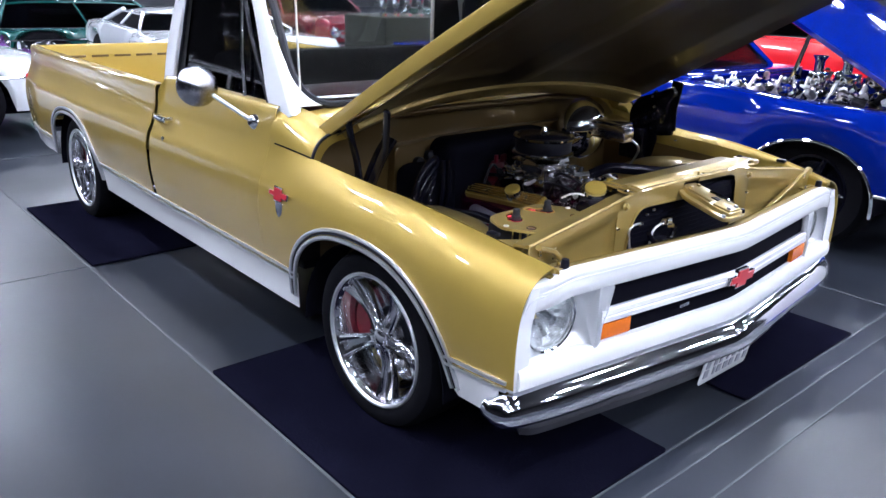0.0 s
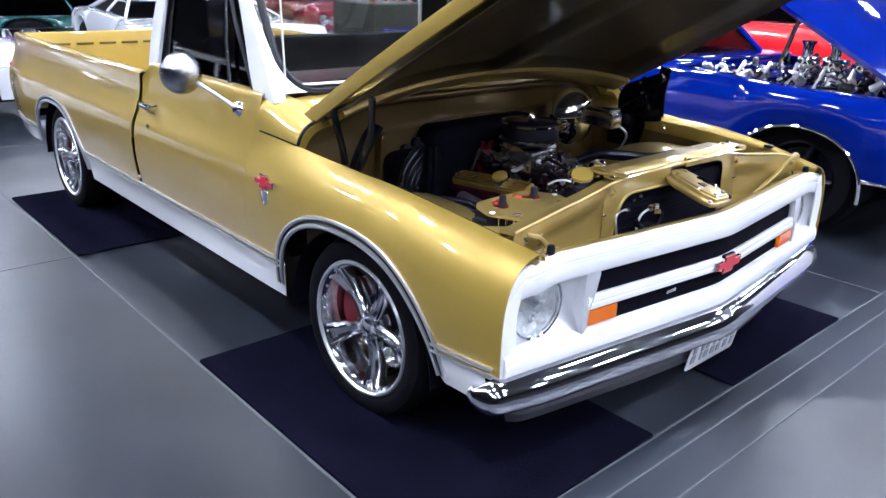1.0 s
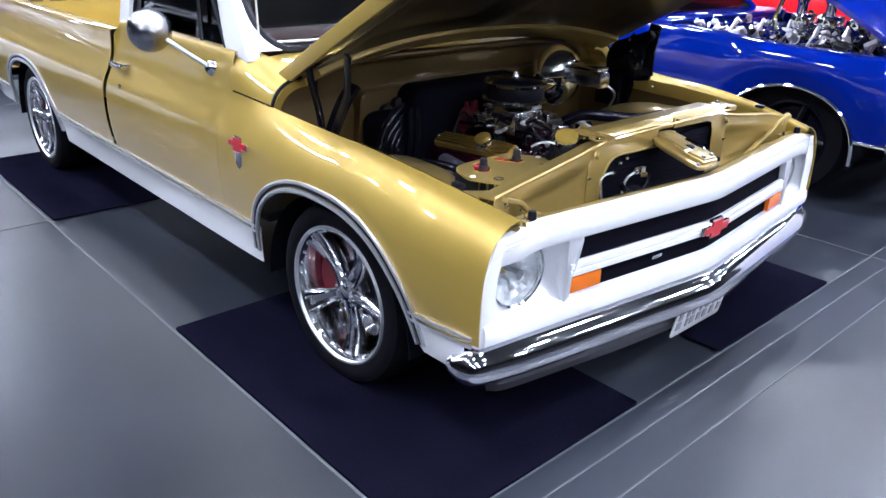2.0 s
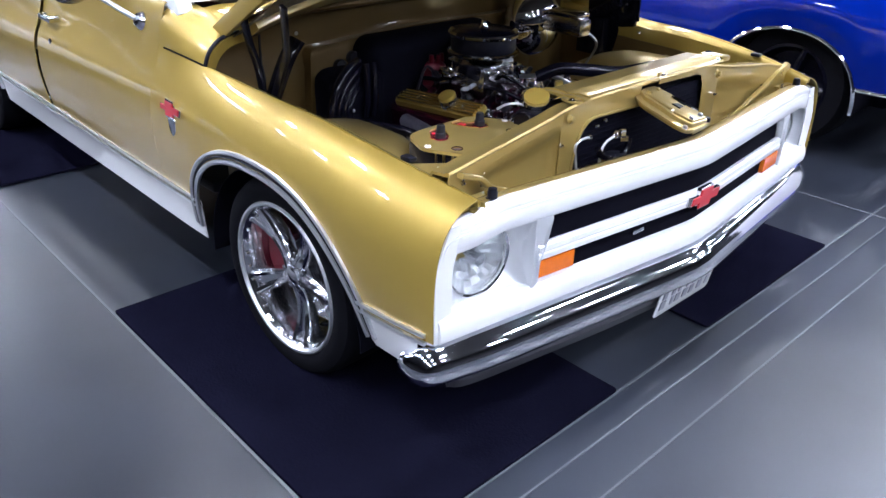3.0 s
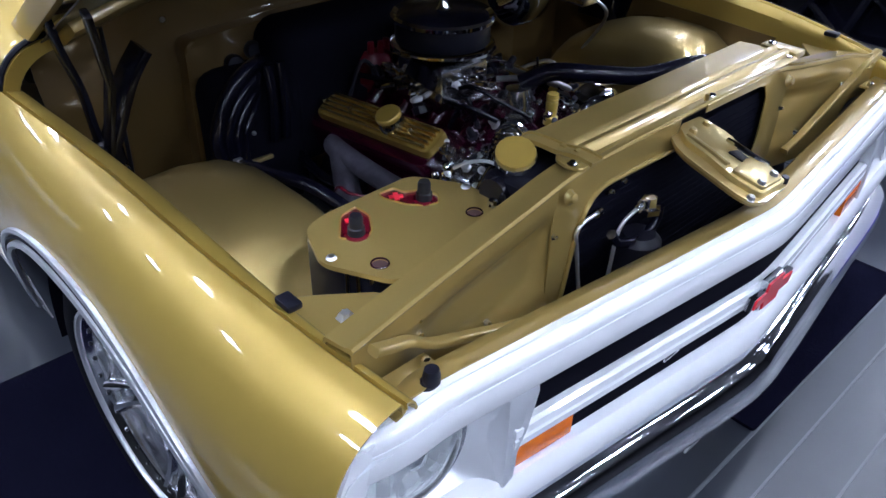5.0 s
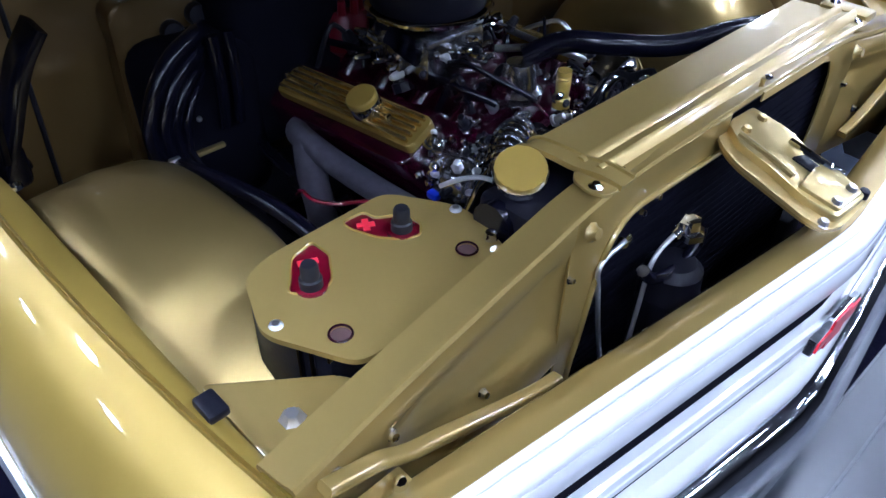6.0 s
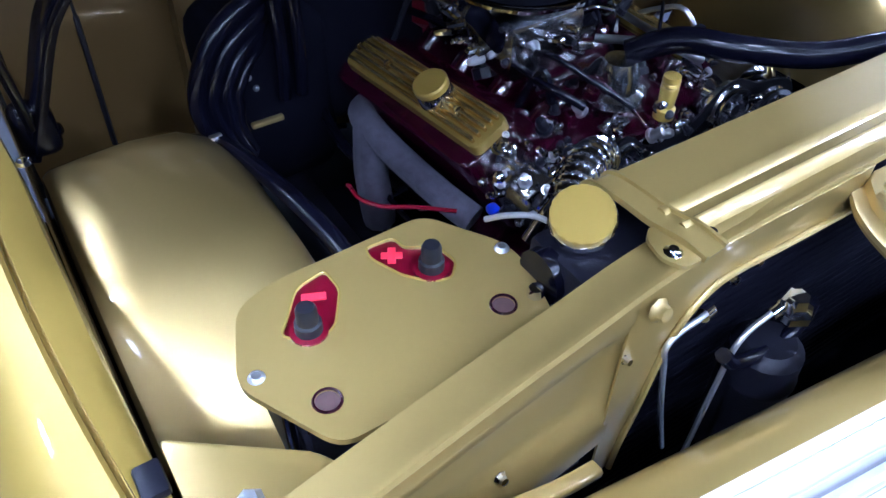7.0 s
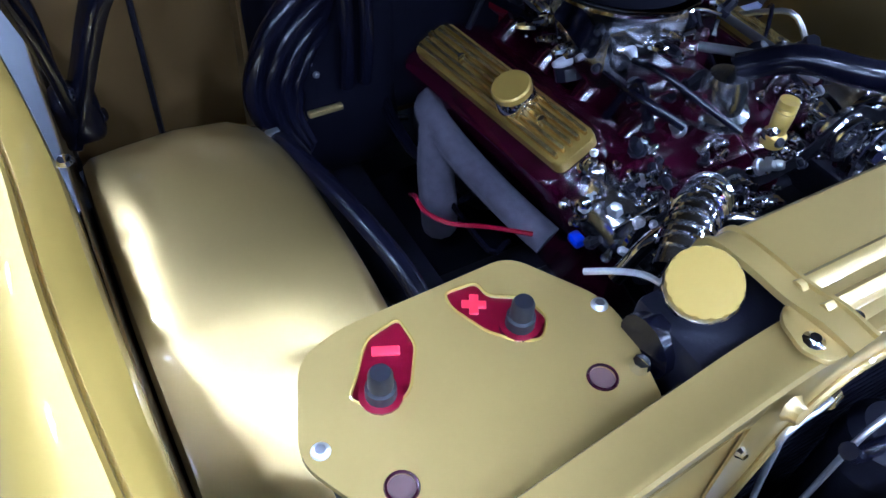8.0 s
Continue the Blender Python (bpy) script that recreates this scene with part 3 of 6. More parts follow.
for side in (-1, 1):
    hy = side_y(-2.1, 0.79)
    hd = part("door_handle", box((-2.185, side * (hy + 0.030), 0.795), (0.13, 0.018, 0.026), 0.008), CHROME, TRUCK, "chrome door handle")
    part("handle_foot", box((-2.235, side * (hy + 0.012), 0.795), (0.03, 0.03, 0.024), 0.006), CHROME, hd)
    part("handle_button", lathe([(0.0, 0.04), (0.012, 0.038), (0.013, 0.0)], 14, aim((-2.13, side * hy, 0.795), (0, side, 0))), CHROME, hd)
    part("door_lock", lathe([(0.0, 0.006), (0.011, 0.005), (0.012, 0.0)], 12, aim((-2.155, side * side_y(-2.15, 0.71), 0.71), (0, side, 0))), CHROME, TRUCK)
    # fender badge
    ey = side_y(-1.10, 0.68)
    E = Matrix.Translation((-1.10, side * (ey + 0.002), 0.695)) @ Matrix(((-side, 0, 0), (0, 0, side), (0, 1, 0))).to_4x4()
    bow = [(-0.062, 0.004), (-0.028, 0.004), (-0.024, 0.022), (0.028, 0.022), (0.024, 0.006), (0.066, 0.006), (0.058, -0.016), (0.022, -0.016), (0.018, -0.032), (-0.034, -0.032), (-0.030, -0.014), (-0.068, -0.014)]
    badge = part("fender_badge", prism([(x * 1.05, y * 1.1) for x, y in bow], 0.0, 0.006, E, bevel=0.0015), CHROME, TRUCK, "red and chrome fender badge")
    part("badge_inlay", prism([(x * 0.9, y * 0.85) for x, y in bow], 0.006, 0.009, E), RED, badge)
    part("badge_shield", prism(rounded([(-0.026, -0.034), (0.022, -0.034), (0.016, -0.074), (-0.004, -0.092), (-0.022, -0.074)], 0.008, 3), 0.0, 0.006, E, bevel=0.0015), CHROME, badge)

# ---- wheels ----


CALIPER = material("dark_red_caliper", (0.12, 0.003, 0.012), 0.35, 0.0, 0.4, 0.1, 20.0)


def build_wheel():
    """A wheel with its face towards -y, hub at the origin."""
    w = new("wheel")
    w.parent = TRUCK
    m = Matrix(((1, 0, 0), (0, 0, -1), (0, 1, 0))).to_4x4()
    tyre = [(0.222, 0.0), (0.238, 0.012), (0.266, 0.014), (0.288, 0.004), (0.298, -0.016), (0.302, -0.038), (0.302, -0.18), (0.297, -0.205), (0.285, -0.222), (0.235, -0.215)]
    part("tyre", lathe(tyre, 56, m, closed=True), RUBBER, w, "low-profile black tyre")
    rim = [(0.226, -0.003), (0.230, 0.006), (0.225, 0.010), (0.219, 0.006), (0.213, -0.006), (0.206, -0.012), (0.203, -0.030), (0.198, -0.10), (0.198, -0.21), (0.210, -0.215), (0.210, -0.05)]
    part("rim", lathe(rim, 64, m), WHEEL_CHROME, w, "chrome wheel rim")
    part("rim_lip", lathe([(0.217, 0.006), (0.221, 0.012), (0.227, 0.013), (0.231, 0.006), (0.227, 0.0), (0.218, 0.0)], 64, m, closed=True), TRIM, w, "bright rim lip")
    for k in range(30):
        a = 2 * math.pi * k / 30
        part("rim_rivet", lathe([(0.0, 0.006), (0.004, 0.005), (0.0055, 0.0)], 6, m @ pose(0.2095 * math.cos(a), 0.2095 * math.sin(a), -0.009)), CHROME, w)
    for k in range(5):
        # split spoke: two polished ridges with a groove between them
        a0 = math.radians(135 + 72 * k)
        ca, sa = math.cos(a0), math.sin(a0)
        rows = []
        for q in range(13):
            t = q / 12
            r = lerp(0.030, 0.207, t)
            wd = 0.021 + 0.022 * t * t + 0.007 * (1 - t) ** 3
            zb = -0.034 + 0.020 * t * t - 0.014 * math.sin(math.pi * t)
            sec = [(-1.0, -0.030), (-1.0, -0.006), (-0.90, 0.004), (-0.66, 0.010), (-0.42, 0.006), (-0.26, -0.012), (0.26, -0.012), (0.42, 0.006), (0.66, 0.010), (0.90, 0.004), (1.0, -0.006), (1.0, -0.030)]
            rows.append([m @ Vector((r * ca - wd * e * sa, r * sa + wd * e * ca, zb + h * lerp(0.75, 1.15, t))) for e, h in sec])
        bm = grid(rows, close=True)
        bm.verts.ensure_lookup_table()
        bm.faces.new(bm.verts[:12][::-1])
        bm.faces.new(bm.verts[-12:])
        part("spoke", bm, WHEEL_CHROME, w)
    part("hub_cap", lathe([(0.0, -0.016), (0.016, -0.017), (0.026, -0.022), (0.030, -0.034), (0.048, -0.038), (0.064, -0.046), (0.068, -0.075)], 28, m), WHEEL_CHROME, w)
    for k in range(5):
        a = math.radians(99 + 72 * k)
        part("wheel_nut", lathe([(0.0, 0.012), (0.008, 0.010), (0.009, -0.01)], 6, m @ pose(0.047 * math.cos(a), 0.047 * math.sin(a), -0.038)), CHROME, w)
    part("brake_hat", lathe([(0.05, -0.080), (0.088, -0.082), (0.094, -0.088), (0.094, -0.11)], 32, m), BLACK, w)
    part("brake_disc", lathe([(0.05, -0.105), (0.168, -0.105), (0.173, -0.11), (0.173, -0.125), (0.05, -0.125)], 40, m), POLISHED, w)
    rows = []
    for q in range(9):
        a = math.radians(174) + lerp(-0.50, 0.50, q / 8)
        pinch = 0.010 * abs(q / 4 - 1) ** 3
        ring = [(0.112 + pinch, -0.074 - pinch), (0.178, -0.064 - pinch), (0.191 - pinch, -0.078), (0.191, -0.14), (0.112, -0.14)]
        rows.append([m @ Vector((r * math.cos(a), r * math.sin(a), h)) for r, h in ring])
    bm = grid(rows, close=True)
    bm.faces.new([v for v in bm.verts][:5])
    bm.faces.new([v for v in bm.verts][-5:])
    part("brake_caliper", bm, CALIPER, w, "dark red brake caliper")
    return w


w0 = build_wheel()
inv = WORLD_OF["pickup_truck"].inverted()
w0.matrix_basis = inv @ pose(AXLE_F, -0.950, HUB_Z, 0, 0, 2)
for m in (pose(AXLE_R, -0.958, HUB_Z, 0, 20, 0), pose(AXLE_F, 0.950, HUB_Z, 0, 0, 184), pose(AXLE_R, 0.958, HUB_Z, 0, 40, 180)):
    copy_thing(w0, inv @ m)
part("rear_axle", tube([(AXLE_R, -0.76, HUB_Z), (AXLE_R, 0.76, HUB_Z)], 0.04, 12), BLACK, TRUCK)
part("front_axle", tube([(AXLE_F, -0.76, HUB_Z), (AXLE_F, 0.76, HUB_Z)], 0.03, 12), BLACK, TRUCK)
for side in (-1, 1):
    part("frame_rail", box((-2.3, side * 0.42, 0.33), (4.4, 0.07, 0.13), 0.01), BLACK, TRUCK)

# ---- grille and front bumper ----


def nose_x(y):
    return 0.112 - 0.113 * math.sqrt(y * y + 0.0012) + 0.004


def nose_path(y0, y1, dx=0.0, z=0.0, n=40):
    return [Vector((nose_x(lerp(y0, y1, k / n)) + dx, lerp(y0, y1, k / n), z)) for k in range(n + 1)]


GRILLE = part("grille", sweep(nose_path(-0.64, 0.64, -0.018, 0.535), [(-0.004, -0.105), (0.004, -0.105), (0.004, 0.105), (-0.004, 0.105)], up=(0, 0, 1)), BLACK_FLAT, TRUCK, "white grille surround with black slots and amber lamps")
# top rail: rolled white lip from the hood gap to the upper slot
top_prof = [(-0.026, 0.036), (-0.022, 0.042), (-0.008, 0.043), (0.002, 0.040), (0.007, 0.034), (0.009, 0.024), (0.007, 0.014), (0.009, 0.008), (0.010, -0.026), (0.006, -0.033), (-0.012, -0.034), (-0.026, -0.02)]
part("top_rail", sweep([p - Vector((0.02 * smooth((abs(p.y) - 0.80) / 0.12), 0, 0.030 * smooth((abs(p.y) - 0.74) / 0.16))) for p in nose_path(-0.905, 0.905, 0.0, 0.660, 60)], top_prof, up=(0, 0, 1)), WHITE, GRILLE, "white upper grille rail")
# thin grey tubes draw the shading along the rail's two creases
for dx, dz in ((-0.008, 0.0435), (0.009, 0.017)):
    part("rail_crease_shade", tube([p - Vector((0.02 * smooth((abs(p.y) - 0.80) / 0.12), 0, 0.030 * smooth((abs(p.y) - 0.74) / 0.16))) for p in nose_path(-0.88, 0.88, dx, 0.660 + dz, 60)], 0.0011, 5), SILVER, GRILLE, "fine grey line for the shading of a crease in the white rail")
mid_prof = [(-0.013, -0.021), (0.0, -0.023), (0.006, -0.018), (0.007, -0.004), (0.004, 0.0), (0.007, 0.004), (0.006, 0.018), (0.0, 0.023), (-0.013, 0.021)]
part("middle_bar", sweep(nose_path(-0.632, 0.632, 0.0, 0.532), mid_prof, up=(0, 0, 1)), WHITE, GRILLE, "white middle grille bar")
low_prof = [(-0.03, -0.038), (0.0, -0.038), (0.014, -0.032), (0.017, -0.010), (0.012, 0.016), (0.004, 0.028), (-0.014, 0.030), (-0.03, 0.03)]
part("bottom_rail", sweep(nose_path(-0.93, 0.93, 0.0, 0.422), low_prof, up=(0, 0, 1)), WHITE, GRILLE, "white lower grille rail")
for side in (-1, 1):
    bm = bmesh.new()
    pth = [Vector((nose_x(y) - 0.006, side * y, 0.481)) for y in [lerp(0.50, 0.622, k / 6) for k in range(7)]]
    if side > 0:
        pth = pth[::-1]
    sweep(pth if side > 0 else pth[::-1], rounded([(-0.011, -0.024), (0.004, -0.024), (0.004, 0.024), (-0.011, 0.024)], 0.004, 2), bm, up=(0, 0, 1))
    part("turn_signal", bm, AMBER, GRILLE, "amber turn signal lens")
    # headlamp bezel: dished plate with a round opening
    cy, cz, rr = 0.765, 0.535, 0.094
    rows = []
    n = 64
    for ring in range(7):
        r = []
        for k in range(n):
            a = 2 * math.pi * k / n
            ca, sa = math.cos(a), math.sin(a)
            # distance to the plate's outline
            hx = (0.118 if ca < 0 else 0.155)
            hz = 0.112
            d = 1 / ((abs(ca) / hx) ** 6 + (abs(sa) / hz) ** 6) ** (1 / 6)
            rad = (rr - 0.002, rr + 0.002, rr + 0.010, lerp(rr + 0.012, d, 0.5), d * 0.93 + 0.003, d, d)[ring]
            rad = max(rad, rr)if ring > 1 else rad
            dep = (-0.062, -0.058, -0.040, -0.024, -0.006, 0.004, -0.03)[ring]
            y, z = cy + rad * ca, cz + rad * sa
            r.append((nose_x(y) + dep, side * y, z))
        rows.append(r)
    bez = part("headlamp_bezel", grid(rows, close=True), SILVER, GRILLE, "silver headlamp surround")
    base = (nose_x(cy) - 0.055, side * cy, cz)
    hm = aim(base, (1, side * 0.05, 0))
    # fluted reflector that shows as bright facets behind the glass
    random.seed(3)
    rows = []
    for r, h in ((0.014, -0.046), (0.03, -0.042), (0.046, -0.034), (0.062, -0.024), (0.078, -0.014), (0.096, -0.004)):
        rows.append([hm @ Vector((r * math.cos(2 * math.pi * k / 30), r * math.sin(2 * math.pi * k / 30), h + random.uniform(-0.004, 0.004))) for k in range(30)])
    part("headlamp_bowl", grid(rows, close=True), REFLECTOR, GRILLE, "bright fluted headlamp reflector", 4)
    bm = lathe([(0.0, 0.034), (0.03, 0.032), (0.06, 0.026), (0.083, 0.012), (0.092, 0.0), (0.091, -0.004), (0.06, 0.020), (0.03, 0.027), (0.0, 0.029)], 36, hm)
    part("headlamp_lens", bm, GLASS, GRILLE, "clear round headlamp lens").visible_shadow = False
    part("headlamp_bucket", lathe([(0.103, 0.004), (0.108, -0.05), (0.06, -0.06), (0.0, -0.062)], 36, hm), BLACK, GRILLE)
    part("headlamp_ring", lathe([(0.091, 0.002), (0.097, 0.006), (0.100, -0.004), (0.094, -0.012)], 36, hm, closed=True), CHROME, GRILLE)
    part("headlamp_bulb", lathe([(0.0, 0.012), (0.016, 0.008), (0.02, -0.02), (0.02, -0.05)], 16, hm), CHROME, GRILLE)
    o = rounded([(0.655, 0.436), (0.634, 0.448), (0.630, 0.508), (0.612, 0.552), (0.594, 0.630), (0.655, 0.634)], 0.006, 2)
    rows = [[(nose_x(y) + dep, side * (0.632 + (y - 0.632) * k), 0.535 + (z - 0.535) * k) for y, z in o] for dep, k in ((-0.030, 1.0), (0.006, 1.0), (0.009, 0.93), (0.002, 0.55), (0.002, 0.3))]
    bm = grid(rows, close=True)
    bm.verts.ensure_lookup_table()
    bm.faces.new(bm.verts[-len(o):])
    part("bezel_cheek", bm, SILVER, GRILLE, "silver plate between headlamp and grille slots")
    # outer end cap that joins the wing
    rows = []
    for k in range(13):
        z = lerp(0.385, 0.672, k / 12)
        yb = 0.948 - 0.05 * smooth((z - 0.55) / 0.16)
        rows.append([(0.012, side * (yb - 0.062), z) if j == 0 else (nose_x(0.93) + (0.006, 0.004, -0.012)[j - 1], side * (yb - (0.03, 0.008, -0.002)[j - 1]), z) for j in range(4)])
    part("end_trim", thicken(grid(rows), 0.004), WHITE, GRILLE, "white outer grille edge")
# centre badge
Bm = Matrix.Translation((nose_x(0) + 0.016, 0, 0.534)) @ Matrix(((0, 0, 1), (1, 0, 0), (0, 1, 0))).to_4x4()
bow2 = [(-0.085, 0.012), (-0.038, 0.012), (-0.034, 0.034), (0.042, 0.034), (0.038, 0.014), (0.092, 0.014), (0.080, -0.016), (0.032, -0.016), (0.028, -0.036), (-0.046, -0.036), (-0.042, -0.014), (-0.095, -0.014)]
bd = part("grille_badge", prism([(x * 0.86, y * 0.9) for x, y in bow2], -0.012, 0.001, Bm, bevel=0.002), CHROME, GRILLE, "red bow-shaped grille badge with chrome edge")
part("badge_inlay", prism([(x * 0.77, y * 0.74) for x, y in bow2], 0.001, 0.004, Bm), RED, bd)
part("grille_script", box((nose_x(0.2) - 0.02, -0.22, 0.482), (0.008, 0.09, 0.012), 0.002), CHROME, GRILLE)

bpath = [(-0.062, -0.972), (-0.040, -0.975), (-0.012, -0.966), (0.010, -0.945), (0.027, -0.89), (0.055, -0.75), (0.10, -0.4), (0.138, -0.1), (0.145, 0.0)]
bpath = bpath + [(x, -y) for x, y in bpath[-2::-1]]
bpath = catmull([(x, y, 0.318) for x, y in bpath], 5)
bprof = [(-0.05, 0.060), (-0.016, 0.0615), (-0.008, 0.058), (0.002, 0.0505), (0.011, 0.0415), (0.019, 0.031), (0.0255, 0.0195), (0.030, 0.007), (0.0315, -0.005), (0.029, -0.018), (0.022, -0.030), (0.010, -0.040), (-0.008, -0.047), (-0.03, -0.049), (-0.05, -0.049), (-0.054, -0.042), (-0.02, -0.036), (0.0, -0.02), (0.005, 0.0), (-0.003, 0.03), (-0.02, 0.045), (-0.05, 0.05)]
BUMPER = part("front_bumper", sweep(bpath, bprof, up=(0, 0, 1), size=lambda p: lerp(0.45, 1.0, smooth((p.x + 0.062) / 0.075))), BUMPER_CHROME, TRUCK, "chrome wraparound front bumper")
for yy in (-0.62, -0.34, 0.34, 0.62):
    part("bumper_bolt", lathe([(0.0, 0.006), (0.009, 0.004), (0.011, 0.0)], 14, aim((0.148 - 0.12 * abs(yy), yy, 0.33), (1, 0, 0))), CHROME, BUMPER)
# lower valance lip
vp = [(-0.035, -0.85), (-0.005, -0.80), (0.03, -0.6), (0.075, -0.3), (0.10, 0.0)]
vp = catmull([(x, y, 0.225) for x, y in vp + [(a, -b) for a, b in vp[-2::-1]]], 6)
part("front_valance", sweep(vp, [(-0.03, 0.028), (0.0, 0.028), (0.012, 0.0), (0.0, -0.03), (-0.03, -0.034)], up=(0, 0, 1)), VALANCE, TRUCK, "dark grey front valance under the bumper")
# number plate, writing as bars
PM = Matrix.Translation((0.122, 0.0, 0.250)) @ Euler((0, radians(10), 0)).to_matrix().to_4x4() @ Matrix(((0, 0, 1), (1, 0, 0), (0, 1, 0))).to_4x4()
plate = part("number_plate", prism(rounded([(-0.152, -0.076), (0.152, -0.076), (0.152, 0.076), (-0.152, 0.076)], 0.015, 3), 0, 0.004, PM, bevel=0.001), WHITE, TRUCK, "white number plate under the front bumper")
random.seed(8)
PLATE_GREY = material("grey_plate_marking", (0.26, 0.26, 0.30), 0.5, vary=0.2, scale=40.0)
for k in range(7):
    for q, h in ((-0.034, 0.030), (0.006, 0.034), (0.040, 0.016)):
        part("plate_bar", box((0, 0, 0), (random.uniform(0.010, 0.026), h, 0.003)), PLATE_GREY, plate).matrix_basis = PM @ pose(-0.12 + 0.040 * k + random.uniform(-0.006, 0.006), q, 0.0055)
part("plate_bar", box((0, 0, 0), (0.15, 0.012, 0.003)), MAROON, plate).matrix_basis = PM @ pose(0, 0.055, 0.0055)

# ---- hood, open ----
HX, HZ, HANG = -0.995, 0.920, radians(28.8)
HM = Matrix.Translation((HX, 0, HZ)) @ Euler((0, -HANG, 0)).to_matrix().to_4x4()
HLEN = 1.14


def hood_crown(w, u=0.0):
    return lerp(0.105, 0.06, u) * (1 - abs(w) ** 2.4)


rows_top = []
for i in range(25):
    u = i / 24
    xx = lerp(-0.06, HLEN, u)
    half = 0.852 - 0.03 * u
    rt = []
    for j in range(33):
        w = -1 + 2 * j / 32
        crown = hood_crown(w, u) + 0.012 * (1 - abs(abs(w) - 0.55) / 0.55 if abs(w) < 1 else 0)
        fx = xx + 0.085 * (1 - abs(w)) * smooth((u - 0.5) * 2)
        edge_roll = -0.03 * smooth((abs(w) - 0.95) / 0.05) - 0.03 * smooth((u - 0.97) / 0.03)
        rt.append(HM @ Vector((fx, w * half, 0.03 + crown + edge_roll)))
    rows_top.append(rt)
HOOD = part("hood", thicken(grid(rows_top), 0.004), GOLD, TRUCK, "open gold hood panel")
# inner skin with ribs and dark recesses
rows = []
for i in range(25):
    u = i / 24
    half = 0.838 - 0.03 * u
    rows.append([HM @ Vector((0.01 + (HLEN - 0.03) * u + 0.085 * (1 - abs(-1 + 2 * j / 32)) * smooth((u - 0.5) * 2), (-1 + 2 * j / 32) * half,
                              -0.022 + hood_crown(-1 + 2 * j / 32, u) + (0.022 if (0.1 < u < 0.9 and 0.12 < abs(-1 + 2 * j / 32) < 0.86) else 0.0))) for j in range(33)])
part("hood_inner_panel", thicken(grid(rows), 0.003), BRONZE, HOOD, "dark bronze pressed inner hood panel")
for side in (-1, 1):
    pth = [HM @ Vector((lerp(-0.065, HLEN, k / 11), side * (0.847 - 0.03 * k / 11), 0.006 + 0.012 * math.sin(math.pi * k / 11))) for k in range(12)]
    part("hood_side_flange", sweep(pth, rounded([(-0.009, -0.022), (0.009, -0.022), (0.009, 0.03), (-0.009, 0.03)], 0.006, 2), up=tuple(HM.to_3x3() @ Vector((0, 0, 1)))), GOLD, HOOD)
part("hood_latch_hook", tube([HM @ Vector(q) for q in ((1.05, -0.02, 0.04), (1.05, -0.02, -0.015), (1.05, 0.02, -0.015), (1.05, 0.02, 0.04))], 0.006, 8), STEEL, HOOD, "steel hood striker loop")
part("hood_rear_rail", sweep([HM @ Vector((0.05, 0.82 * w, -0.03 + hood_crown(w))) for w in [-0.98 + 0.14 * k for k in range(15)]], rounded([(-0.05, -0.014), (0.05, -0.014), (0.05, 0.014), (-0.05, 0.014)], 0.01, 2), up=tuple(HM.to_3x3() @ Vector((0, 0, 1)))), GOLD_BAY, HOOD)
